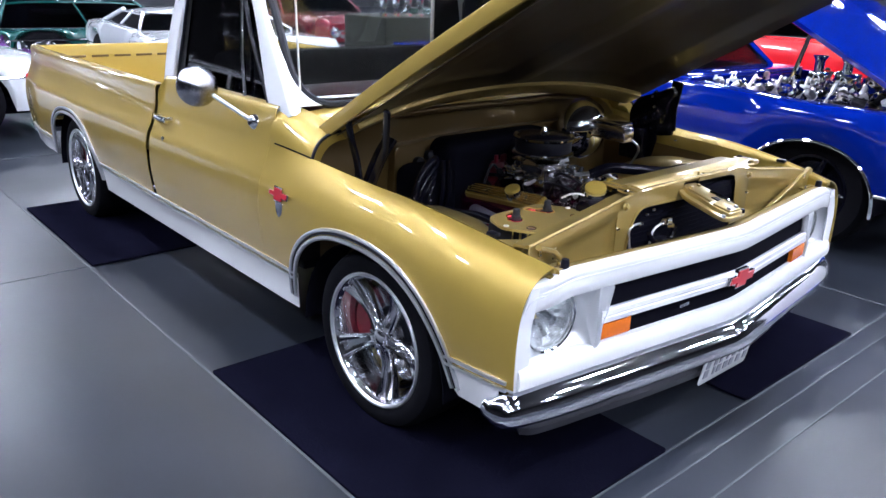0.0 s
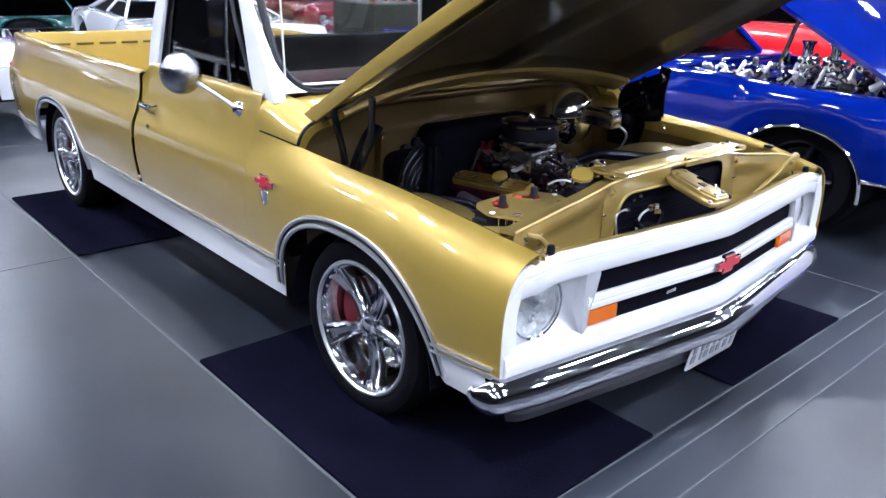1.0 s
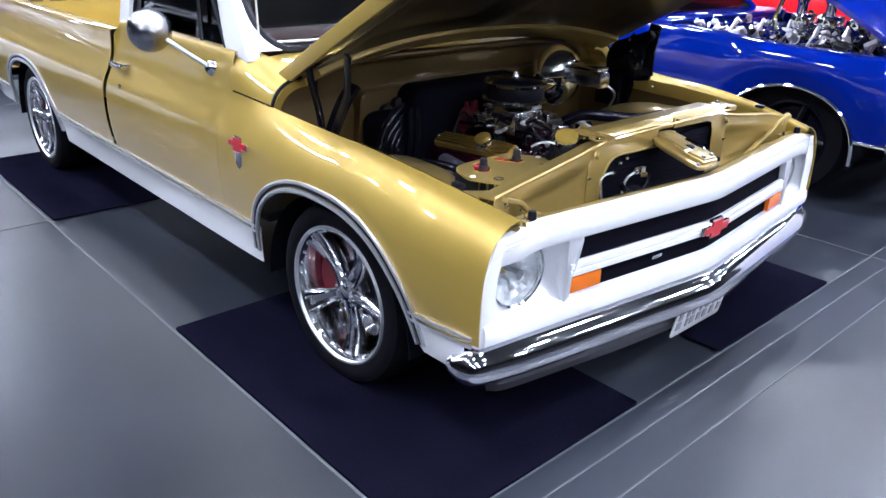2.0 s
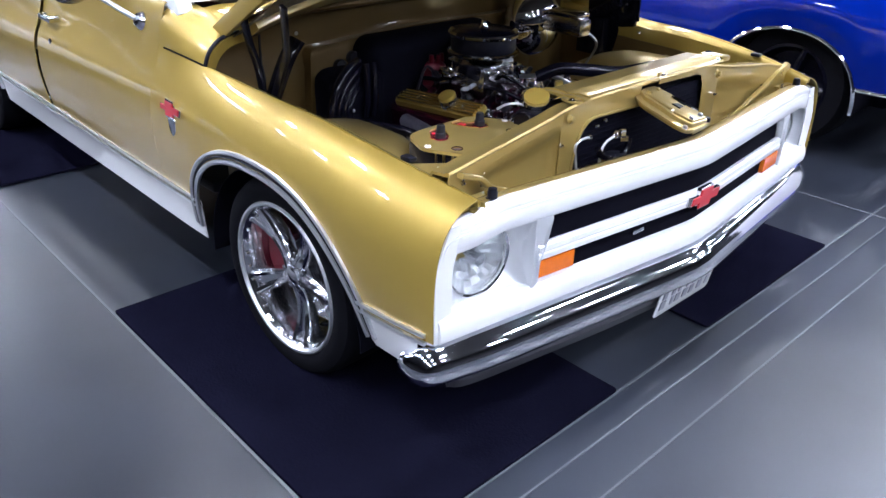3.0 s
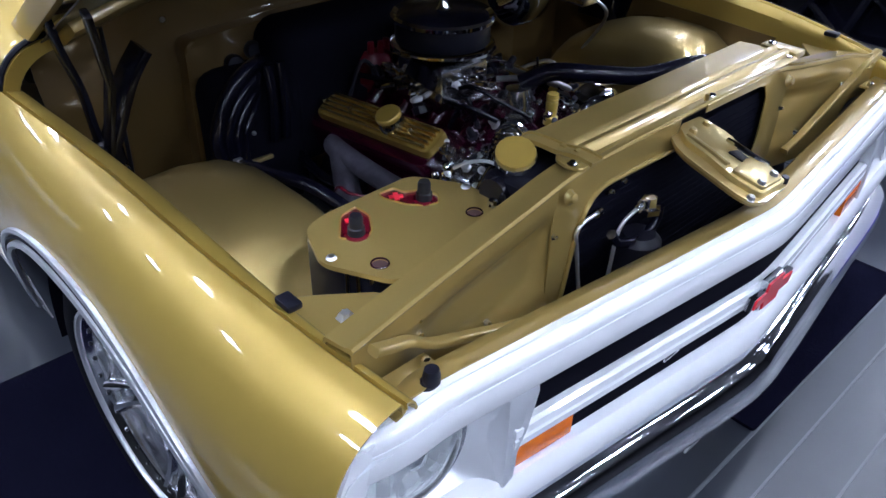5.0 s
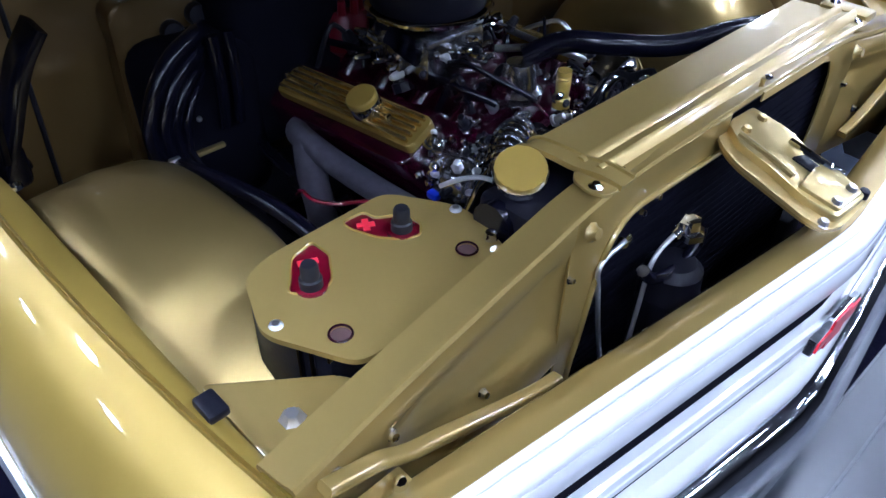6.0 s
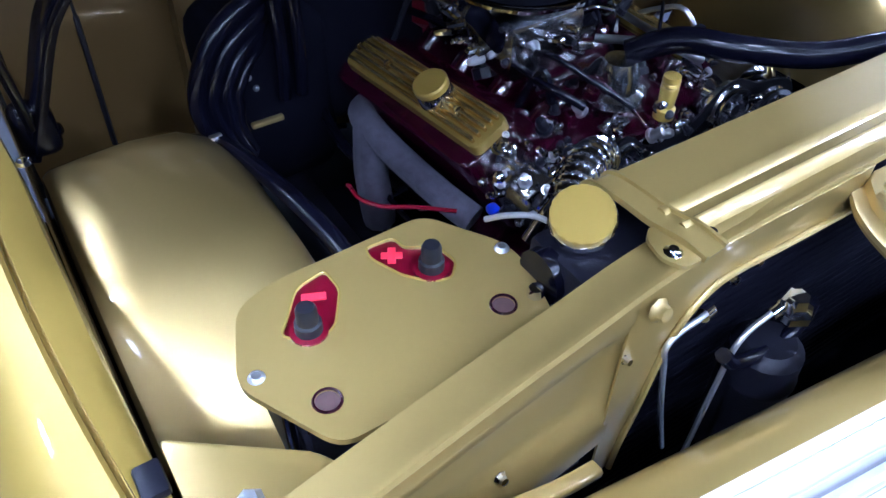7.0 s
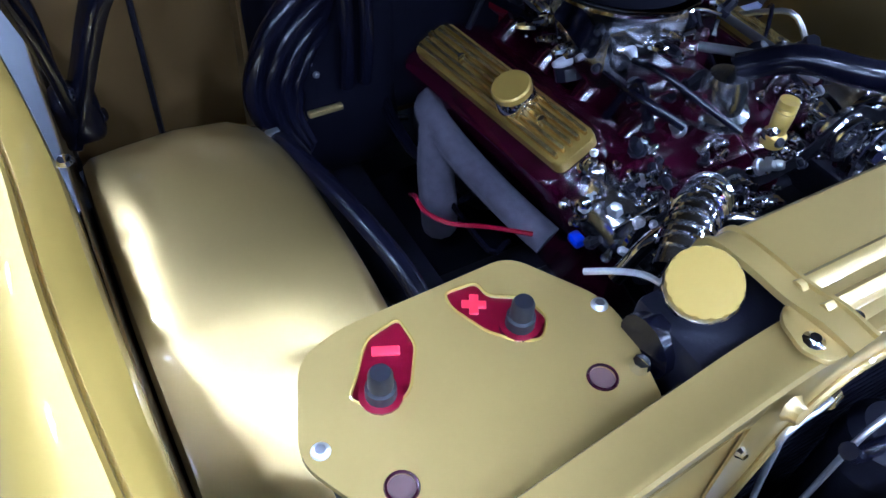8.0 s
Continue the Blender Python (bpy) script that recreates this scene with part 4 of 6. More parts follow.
# hinges: black scissor arms at both rear corners
for side in (-1, 1):
    bw = 0.015 if side < 0 else 0.028
    bar = rounded([(-0.006, -bw), (0.006, -bw), (0.006, bw), (-0.006, bw)], 0.004, 2)
    if side < 0:
        hg = part("hood_hinge", box((-0.865, -0.806, 0.700), (0.060, 0.056, 0.075), 0.016, seg=3), HINGE_BLACK, TRUCK, "black hood hinge")
        strap = rounded([(-0.030, -0.009), (0.030, -0.009), (0.030, 0.009), (-0.030, 0.009)], 0.006, 2)
        part("hinge_strap", sweep(catmull([(-0.868, -0.824, 0.665), (-0.862, -0.803, 0.714), (-0.855, -0.780, 0.770), (-0.848, -0.763, 0.815), (-0.840, -0.742, 0.862), (-0.835, -0.71, 0.905)], 4), strap, up=(0, 1, 0)), HINGE_BLACK, hg)
        part("hinge_arm", sweep(catmull([(-0.86, -0.815, 0.71), (-0.875, -0.815, 0.775), (-0.892, -0.815, 0.835), (-0.90, -0.830, 0.905), (-0.905, -0.839, 0.975)], 4), bar), HINGE_BLACK, hg)
        part("hinge_arm", sweep([(-0.83, -0.812, 0.73), (-0.775, -0.815, 0.82), (-0.72, -0.820, 0.90), (-0.68, -0.845, 1.03)], bar), HINGE_BLACK, hg)
    else:
        hg = part("hood_hinge", box((-0.885, 0.79, 0.725), (0.13, 0.08, 0.15), 0.006), HINGE_BLACK, TRUCK, "black hood hinge")
        part("hinge_arm", sweep([(-0.76, 0.815, 0.79), (-0.798, 0.842, 0.869), (-0.85, 0.845, 0.958)], bar), HINGE_BLACK, hg)
        part("hinge_arm", sweep([(-0.715, 0.80, 0.80), (-0.735, 0.825, 0.90), (-0.725, 0.838, 1.019)], bar), HINGE_BLACK, hg)
        part("hinge_link", sweep([(-0.90, 0.79, 0.79), (-0.76, 0.80, 0.80), (-0.705, 0.80, 0.81)], bar), HINGE_BLACK, hg)
        part("hinge_bracket", prism(rounded([(-0.12, 0.07), (0.0, 0.08), (0.03, 0.02), (0.0, -0.10), (-0.10, -0.10)], 0.02, 3), -0.004, 0.004, Matrix.Translation((-0.80, 0.79, 0.74)) @ Euler((radians(90), 0, 0)).to_matrix().to_4x4()), HINGE_BLACK, hg)
    if side > 0:
        web = rounded([(-0.93, 0.79), (-0.935, 0.87), (-0.90, 0.93), (-0.83, 0.955), (-0.72, 1.00), (-0.70, 0.97), (-0.745, 0.915), (-0.735, 0.875), (-0.785, 0.845), (-0.765, 0.80), (-0.82, 0.775), (-0.865, 0.80)], 0.012, 3)
        part("hinge_web", prism(web, -0.012, 0.012, Matrix.Translation((0, 0.80, 0)) @ Euler((radians(90), 0, 0)).to_matrix().to_4x4(), bevel=0.003), HINGE_BLACK, hg)
        coil = [(-0.90 + 0.002 * k, 0.765 + 0.024 * math.cos(k * 0.9), 0.80 + 0.0012 * k + 0.024 * math.sin(k * 0.9)) for k in range(70)]
        part("hinge_spring", tube(coil, 0.005, 6), BLACK_GLOSS, hg, "black counterbalance spring")
        for q in ((-0.80, 0.90), (-0.775, 0.885), (-0.815, 0.945)):
            part("hinge_bolt", lathe([(0.0, 0.010), (0.007, 0.009), (0.010, 0.0)], 8, aim((q[0], 0.787, q[1]), (0.2, -1, 0.3))), CHROME, hg)
    for q in ((-0.80, 0.785, 0.80), (-0.88, 0.785, 0.78), (-0.70, 0.785, 0.80)) if side > 0 else ((-0.85, -0.808, 0.735), (-0.86, -0.785, 0.69)):
        part("hinge_pivot", lathe([(0.0, 0.012), (0.008, 0.011), (0.011, 0.006), (0.011, -0.012)], 10, aim(q, (0.3, -side, 0.3))), HINGE_BLACK, hg)

# ---- engine bay ----
# firewall with a rolled top bead and a seam
rows = []
for j in range(41):
    y = lerp(-0.83, 0.83, j / 40)
    top = 0.93 + 0.02 * (1 - (y / 0.83) ** 2)
    rows.append([(-1.10 - 0.02 * (k > 8) + 0.05 * (1 - (y / 0.83) ** 2) * (k / 12), y, lerp(0.36, top, k / 12)) for k in range(13)])
# darker than the body gold: shade under the hood is in the colour
WALLF = part("firewall", thicken(grid(rows), 0.004), FIREWALL, TRUCK, "gold painted firewall, browner for the shade in the bay")
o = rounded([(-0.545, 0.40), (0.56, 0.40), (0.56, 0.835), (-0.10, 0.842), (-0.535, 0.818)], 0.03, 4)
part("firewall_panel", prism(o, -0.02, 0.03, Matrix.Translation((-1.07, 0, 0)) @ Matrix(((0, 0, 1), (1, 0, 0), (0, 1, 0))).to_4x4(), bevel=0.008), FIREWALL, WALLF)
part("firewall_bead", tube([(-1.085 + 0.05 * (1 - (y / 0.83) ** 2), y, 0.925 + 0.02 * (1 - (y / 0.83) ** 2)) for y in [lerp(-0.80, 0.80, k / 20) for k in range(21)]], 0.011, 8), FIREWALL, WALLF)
part("firewall_seam", tube([(-1.103, -0.680, 0.92), (-1.103, -0.682, 0.78), (-1.085, -0.684, 0.735), (-1.090, -0.690, 0.512), (-1.093, -0.692, 0.40)], 0.005, 6), BLACK, WALLF)
for y, z in ((-0.72, 0.70), (-0.62, 0.74), (-0.60, 0.64), (-0.55, 0.86), (-0.40, 0.885), (-0.2, 0.895), (0.3, 0.89), (0.6, 0.86)):
    part("screw", lathe([(0.0, 0.005), (0.006, 0.004), (0.008, 0.0)], 8, aim((-1.094, y, z), (1, 0, 0))), STEEL, WALLF)

for side in (-1, 1):
    # inner wing: barrel over the wheel, rounded towards the engine
    rows = []
    for i in range(37):
        a = lerp(math.radians(172), math.radians(14), i / 36)
        pw = 0.74
        r = 0.386
        sec = []
        for yy, dr in ((0.832, -0.10), (0.831, -0.06), (0.829, -0.02), (0.824, -0.002), (0.812, 0.005), (0.77, 0.008), (0.70, 0.011), (0.63, 0.004), (0.595, -0.010), (0.575, -0.03), (0.565, -0.06), (0.562, -0.12), (0.56, -0.2)):
            ca, sa = math.cos(a), math.sin(a)
            sec.append((-0.575 + (r + dr + 0.012) * math.copysign(abs(ca) ** pw, ca), side * yy, 0.305 + (r + dr) * sa ** pw))
            x0, y0, z0 = sec[-1]
            fall = 0.690 + 0.6 * dr - lerp(0.50, 0.85, smooth((yy - 0.66) / 0.12)) * (x0 + 0.5)
            h = max(0.0, 0.02 - abs(z0 - fall)) / 0.02
            sec[-1] = (x0, y0, (min(z0, fall) - 0.005 * h * h) if x0 > -0.56 else z0)
        rows.append(sec)
    inner = part("inner_fender", thicken(grid(rows), 0.004), WING_GOLD, TRUCK, "gold inner fender over the wheel")
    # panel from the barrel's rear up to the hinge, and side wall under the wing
    # side wall takes the darkened gold to stand for the shadowed gap
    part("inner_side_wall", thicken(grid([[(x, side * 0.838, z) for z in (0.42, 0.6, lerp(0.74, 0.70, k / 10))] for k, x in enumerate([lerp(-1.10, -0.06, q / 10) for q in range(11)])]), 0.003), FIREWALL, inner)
    part("rubber_stop", box((-0.195, side * 0.838, 0.757), (0.036, 0.024, 0.012), 0.004), BLACK, inner, "black rubber hood stop")
    part("screw", lathe([(0.0, 0.006), (0.008, 0.005), (0.010, 0.0)], 10, pose(-0.70, side * 0.835, 0.755)), CHROME, inner)
    # shelf behind the support's end
    o = rounded([(-0.26, 0.822), (-0.10, 0.822), (-0.10, 0.68), (-0.165, 0.70)], 0.012, 3)
    if side < 0:
        o = [(x, -y) for x, y in o][::-1]
    sh = part("corner_shelf", prism(o, 0.715, 0.721, bevel=0.002), GOLD_BAY, TRUCK, "gold corner shelf")
    part("shelf_bolt", lathe([(0.0, 0.010), (0.008, 0.009), (0.010, 0.004), (0.015, 0.0)], 6, pose(-0.155, side * 0.775, 0.721)), TRIM, sh)

# radiator support: flange with a rolled ridge, front face, central opening
half_ridge = [(-0.062, -0.835, 0.752), (-0.078, -0.70, 0.764), (-0.092, -0.56, 0.777), (-0.100, -0.45, 0.790), (-0.104, -0.37, 0.803), (-0.106, -0.28, 0.810), (-0.108, -0.1, 0.812)]
ridge = catmull([Vector(p) for p in half_ridge] + [Vector((x, -y, z)) for x, y, z in half_ridge[:1:-1]] + [Vector((-0.080, 0.69, 0.763)), Vector((-0.068, 0.805, 0.737))], 5)
prof = [(0.0, -0.004), (0.003, 0.002), (0.0, 0.007), (-0.006, 0.007), (-0.012, 0.003), (-0.050, 0.0), (-0.054, -0.008), (-0.054, -0.03), (-0.050, -0.03), (-0.048, -0.008), (-0.012, -0.005)]
SUPPORT = part("radiator_support", sweep(ridge, prof, up=(0, 0, 1)), GOLD_BAY, TRUCK, "gold radiator support panel")
for side in (-1, 1):
    rows = []
    for i in range(23):
        u = i / 22
        p = ridge[int(u * (len(half_ridge) - 2.6) * 5)]
        row = []
        for k in range(15):
            v = k / 14
            dent = 0.021 * smooth((u - 0.12) / 0.2) * smooth((0.90 - u) / 0.15) * smooth((v - 0.12) / 0.2) * smooth((0.85 - v) / 0.2)
            row.append((p.x - 0.003 - dent, p.y, p.z - 0.004 - 0.24 * v))
        rows.append([(x, -abs(y) if side < 0 else abs(y), z) for x, y, z in row])
    face = part("support_face", thicken(grid(rows), 0.003), GOLD_BAY, SUPPORT)
    # plate round the opening, with rounded corners
    if side < 0:
        edge = catmull([(-0.04, 0.757, 0), (-0.17, 0.760, 0), (-0.245, 0.762, 0), (-0.278, 0.757, 0), (-0.302, 0.740, 0), (-0.319, 0.715, 0), (-0.331, 0.68, 0), (-0.339, 0.639, 0), (-0.348, 0.585, 0), (-0.360, 0.532, 0), (-0.366, 0.48, 0)], 4)
        o = [(-0.395, 0.800), (-0.30, 0.814), (-0.04, 0.816)] + [(p.x, p.y) for p in edge] + [(-0.395, 0.48)]
        part("opening_bead", tube([(-0.101, p.x, p.y) for p in edge], 0.0045, 8), GOLD_BAY, SUPPORT)
    else:
        o = [(0.40, 0.802), (0.40, 0.57), (0.30, 0.57), (0.314, 0.68), (0.306, 0.76), (0.289, 0.790), (0.26, 0.797), (0.05, 0.800), (0.05, 0.816), (0.30, 0.814)]
    plate_m = Matrix.Translation((-0.1065, 0, 0)) @ Matrix(((0, 0, 1), (1, 0, 0), (0, 1, 0))).to_4x4()
    part("opening_plate", prism(o, 0.0, 0.0032, plate_m, bevel=0.001), GOLD_BAY, SUPPORT)
    for q in ((-0.090, side * 0.372, 0.783, 0.010), (-0.098, side * 0.391, 0.712, 0.0045), (-0.104, side * 0.536, 0.606, 0.006), (-0.084, side * 0.705, 0.722, 0.0065), (-0.086, side * 0.700, 0.690, 0.0065), (-0.080, side * 0.722, 0.730, 0.0035), (-0.066, side * 0.786, 0.732, 0.006), (-0.066, side * 0.783, 0.720, 0.005)):
        part("support_bolt", lathe([(0.0, q[3] * 0.9), (q[3] * 0.8, q[3] * 0.7), (q[3], 0.0), (q[3] * 1.4, -0.004)], 8, aim(q[:3], (1, 0, 0.25))), GOLD_BAY if q[3] > 0.009 else CHROME, SUPPORT)
    inset = 0.018 * (side > 0)
    strap = [(-0.048, 0.812, 0.752), (-0.050, 0.782, 0.741), (-0.052, 0.746, 0.727), (-0.058, 0.704, 0.694), (-0.062, 0.647, 0.668), (-0.062, 0.566, 0.637), (-0.062, 0.490, 0.611), (-0.066, 0.44, 0.594)]
    part("support_tie_bar", sweep(catmull([(x - inset, side * y, z) for x, y, z in strap], 4), rounded([(-0.007, -0.0095), (0.007, -0.0095), (0.007, 0.0095), (-0.007, 0.0095)], 0.005, 3), up=(1, 0, 0)), GOLD_BAY, SUPPORT)
# gold filler behind the grille's top rail
rows = []
for k in range(41):
    y = lerp(-0.86, 0.86, k / 40)
    x = nose_x(y)
    dz = -0.012 * smooth((abs(y) - 0.74) / 0.12)
    rows.append([(x - 0.022, y, 0.703 + dz), (x - 0.040, y, 0.701 + dz), (x - 0.066, y, 0.692 + dz), (x - 0.076, y, 0.680 + dz), (x - 0.080, y, 0.655 if abs(y) > 0.63 else 0.62), (x - 0.08, y, 0.65 if abs(y) > 0.63 else 0.52)])
FILL = part("grille_filler", thicken(grid(rows), 0.003), GOLD_BAY, TRUCK, "gold filler panel behind the grille")
for side in (-1, 1):
    part("hood_bumper", lathe([(0.0, 0.030), (0.010, 0.029), (0.012, 0.020), (0.012, 0.006), (0.018, 0.003), (0.018, 0.0)], 14, pose(0.003, side * 0.759, 0.695)), BLACK, FILL, "black rubber hood bumper")
    part("filler_ledge", box((-0.02, side * 0.775, 0.688), (0.07, 0.11, 0.006), 0.002), GOLD_BAY, FILL)
    part("screw", lathe([(0.0, 0.012), (0.007, 0.010), (0.009, 0.0)], 8, pose(-0.035, side * 0.735, 0.691)), CHROME, FILL)

# radiator cover with two bright beads
rows = []
sect = [(-0.112, 0.810), (-0.120, 0.814), (-0.130, 0.814), (-0.137, 0.824), (-0.143, 0.826), (-0.149, 0.819), (-0.160, 0.818), (-0.168, 0.824), (-0.174, 0.824), (-0.180, 0.816), (-0.22, 0.814), (-0.252, 0.812), (-0.258, 0.806), (-0.259, 0.78)]
for k in range(13):
    y = lerp(-0.305, 0.44, k / 12)
    rows.append([(x, y, z) for x, z in sect])
COVER = part("radiator_cover", thicken(grid(rows), 0.003), GOLD_BAY, TRUCK, "gold radiator cover with raised beads")
part("cover_tip", box((-0.16, 0.46, 0.812), (0.09, 0.05, 0.02), 0.008), GOLD_BAY, COVER)
part("screw", lathe([(0.0, 0.005), (0.008, 0.004), (0.010, 0.0)], 10, pose(-0.185, 0.46, 0.822)), CHROME, COVER)
for yy in (-0.28, 0.1, 0.42):
    part("screw", lathe([(0.0, 0.004), (0.006, 0.003), (0.008, 0.0)], 10, pose(-0.124, yy, 0.8155)), CHROME, COVER)
# strap bracket at the cap end
for nm, dy in (("strap", 0.0),):
    st = [(-0.262, -0.314, 0.785), (-0.255, -0.314, 0.808), (-0.235, -0.314, 0.817), (-0.20, -0.313, 0.820), (-0.165, -0.310, 0.8185), (-0.13, -0.305, 0.8215), (-0.098, -0.302, 0.818)]
    STRAP = part("radiator_strap", sweep(catmull(st, 5), [(-0.0175, -0.002), (0.0175, -0.002), (0.0175, 0.006), (0.0135, 0.006), (0.0125, 0.002), (-0.0125, 0.002), (-0.0135, 0.006), (-0.0175, 0.006)], up=(0, 0, 1)), GOLD_BAY, TRUCK, "bent gold strap over the radiator")
    part("strap_tab", prism(rounded([(-0.162, -0.330), (-0.150, -0.345), (-0.120, -0.352), (-0.100, -0.342), (-0.098, -0.318), (-0.155, -0.322)], 0.007, 3), 0.8145, 0.8195, bevel=0.0012), GOLD_BAY, STRAP)
    part("strap_bolt", lathe([(0.0, 0.005), (0.005, 0.0045), (0.007, 0.002), (0.010, 0.0)], 10, pose(-0.122, -0.336, 0.8195)), CHROME, STRAP)
# radiator, cap
RAD = part("radiator", box((-0.20, 0.02, 0.53), (0.10, 0.86, 0.50), 0.01), BLACK, TRUCK, "black radiator")
part("radiator_tank", tube([(-0.215, -0.42, 0.748), (-0.215, 0.44, 0.748)], 0.032, 14), BLACK_GLOSS, RAD)
cap_o = []
for k in range(48):
    a = 2 * math.pi * k / 48
    r = 0.0345 + 0.0006 * math.cos(16 * a)
    cap_o.append((r * math.cos(a), r * math.sin(a)))
CAPM = aim((-0.216, -0.368, 0.806), (0.26, -0.32, 0.91))
part("radiator_cap", prism(cap_o, 0.004, 0.013, CAPM, bevel=0.0025), GOLD, RAD, "round gold radiator cap with polished rim")
part("cap_rim", prism([(x * 1.06, y * 1.06) for x, y in cap_o], -0.008, 0.005, CAPM, bevel=0.002), CHROME, RAD)
part("filler_neck", lathe([(0.030, 0.0), (0.030, -0.03), (0.038, -0.04)], 24, CAPM), BLACK_GLOSS, RAD)
part("overflow_tube", tube([(-0.245, -0.382, 0.785), (-0.262, -0.395, 0.789), (-0.280, -0.416, 0.786), (-0.300, -0.430, 0.772)], 0.0033, 8, smooth=4), TRIM, RAD)
part("bleed_screw", lathe([(0.0, 0.012), (0.008, 0.010), (0.010, 0.0)], 8, pose(-0.20, -0.435, 0.745)), CHROME, RAD)
# condenser, drier and lines in front of the radiator
COND = part("condenser", box((-0.128, 0.0, 0.55), (0.02, 0.76, 0.44), 0.004), BLACK_FLAT, TRUCK, "black condenser behind the grille opening")
for k in range(26):
    part("condenser_tube", tube([(-0.1175, -0.37, 0.36 + 0.0155 * k), (-0.1175, 0.37, 0.36 + 0.0155 * k)], 0.0018, 5), BLACK_FLAT, COND)
part("receiver_drier", lathe([(0.0, 0.20), (0.03, 0.198), (0.042, 0.185), (0.044, 0.15), (0.046, 0.146), (0.046, 0.14), (0.044, 0.136), (0.044, 0.0)], 24, pose(-0.062, -0.19, 0.455)), BLACK, COND, "black receiver drier")
part("drier_hose", tube([(-0.06, -0.285, 0.69), (-0.058, -0.262, 0.664), (-0.057, -0.22, 0.648), (-0.057, -0.175, 0.646), (-0.058, -0.145, 0.662), (-0.06, -0.138, 0.69)], 0.009, 10, smooth=5), BLACK_GLOSS, COND)
part("drier_fitting", lathe([(0.0, 0.03), (0.012, 0.029), (0.014, 0.012), (0.022, 0.010), (0.022, 0.0)], 6, pose(-0.058, -0.18, 0.695)), CHROME, COND)
part("refrigerant_line", tube([(-0.105, -0.262, 0.706), (-0.100, -0.288, 0.710), (-0.099, -0.316, 0.708), (-0.098, -0.333, 0.695), (-0.098, -0.326, 0.66), (-0.098, -0.302, 0.56), (-0.098, -0.268, 0.445)], 0.0036, 10, smooth=5), TRIM, COND, "bare aluminium refrigerant line")
part("refrigerant_line", tube([(-0.066, -0.19, 0.708), (-0.066, -0.216, 0.704), (-0.066, -0.242, 0.695), (-0.066, -0.257, 0.672), (-0.066, -0.262, 0.62), (-0.066, -0.269, 0.517), (-0.066, -0.272, 0.45)], 0.0036, 10, smooth=5), TRIM, COND, "bare aluminium refrigerant line")
part("line_ferrule", tube([(-0.105, -0.262, 0.706), (-0.102, -0.278, 0.709)], 0.0085, 10), CHROME, COND)
part("line_ferrule", tube([(-0.066, -0.196, 0.708), (-0.066, -0.212, 0.705)], 0.0085, 10), CHROME, COND)
part("line_nut", lathe([(0.0, 0.014), (0.012, 0.014), (0.012, -0.010), (0.0, -0.010)], 6, aim((-0.064, -0.184, 0.712), (0.2, -0.9, 0))), CHROME, COND)
for q in ((-0.112, -0.19, 0.738), (-0.112, -0.225, 0.728)):
    part("condenser_bolt", lathe([(0.0, 0.006), (0.005, 0.005), (0.007, 0.0)], 8, aim(q, (1, 0, 0.2))), CHROME, COND)
# hood latch bridge: stacked folded plates from the support down to the grille
LM = Matrix.Translation((0.0, -0.02, 0.772)) @ Euler((0, radians(14), 0)).to_matrix().to_4x4()
lower = rounded([(-0.112, -0.040), (-0.085, -0.062), (-0.055, -0.072), (0.060, -0.080), (0.088, -0.074), (0.100, -0.052), (0.098, 0.042), (0.070, 0.052), (0.020, 0.056), (-0.050, 0.066), (-0.112, 0.064)], 0.012, 3)
LATCH = part("latch_bridge", prism(lower, -0.016, -0.010, LM, bevel=0.0025), LATCH_GOLD, TRUCK, "gold hood latch bridge over the grille opening")
part("bridge_skirt", prism([(x * 0.95, y * 0.90) for x, y in lower], -0.026, -0.016, LM, bevel=0.003), GOLD_BAY, LATCH)
upper = rounded([(-0.110, -0.020), (-0.075, -0.046), (-0.020, -0.050), (0.035, -0.060), (0.090, -0.054), (0.094, 0.028), (0.045, 0.038), (0.018, 0.022), (-0.005, 0.040), (-0.050, 0.052), (-0.110, 0.050)], 0.010, 3)
part("upper_plate", prism(upper, -0.010, 0.002, LM, bevel=0.004), LATCH_GOLD, LATCH)
part("latch_plate", prism(rounded([(0.024, -0.052), (0.084, -0.046), (0.088, 0.020), (0.040, 0.028), (0.020, 0.008)], 0.006, 3), 0.002, 0.008, LM, bevel=0.002), LATCH_GOLD, LATCH)
part("plate_bead", tube([LM @ Vector(q) for q in ((-0.085, -0.030, 0.002), (-0.030, -0.034, 0.003), (0.010, -0.040, 0.003))], 0.005, 8, smooth=4), LATCH_GOLD, LATCH)
part("release_lever", tube([LM @ Vector(q) for q in ((-0.030, 0.020, 0.008), (0.000, 0.012, 0.014), (0.028, 0.016, 0.012), (0.050, 0.034, 0.004))], 0.0055, 8, smooth=4), CHROME, LATCH)
part("latch_slot", prism(rounded([(-0.012, -0.006), (0.022, -0.006), (0.030, 0.014), (-0.004, 0.018)], 0.004, 2), 0.002, 0.0045, LM), BLACK, LATCH)
part("rubber_stop", lathe([(0.0, 0.012), (0.007, 0.011), (0.009, 0.0)], 10, LM @ pose(0.088, 0.034, -0.008)), BLACK, LATCH)
for q in ((-0.085, -0.012, 0.002), (-0.085, 0.034, 0.002), (0.074, -0.036, 0.008), (0.074, 0.008, 0.008), (0.080, -0.066, -0.010), (-0.040, 0.055, -0.010)):
    part("latch_bolt", lathe([(0.0, 0.007), (0.006, 0.006), (0.008, 0.0), (0.011, -0.001)], 8, LM @ pose(*q)), LATCH_GOLD if q[0] < 0 else STEEL, LATCH)
part("latch_pin", lathe([(0.0, 0.022), (0.004, 0.021), (0.004, 0.0)], 8, pose(-0.115, 0.06, 0.81)), GOLD_BAY, LATCH)


# ---- battery ----
CRIMSON = material("crimson_plastic", (0.13, 0.002, 0.013), 0.22, 0.0, 0.8, 0.15, 20.0)


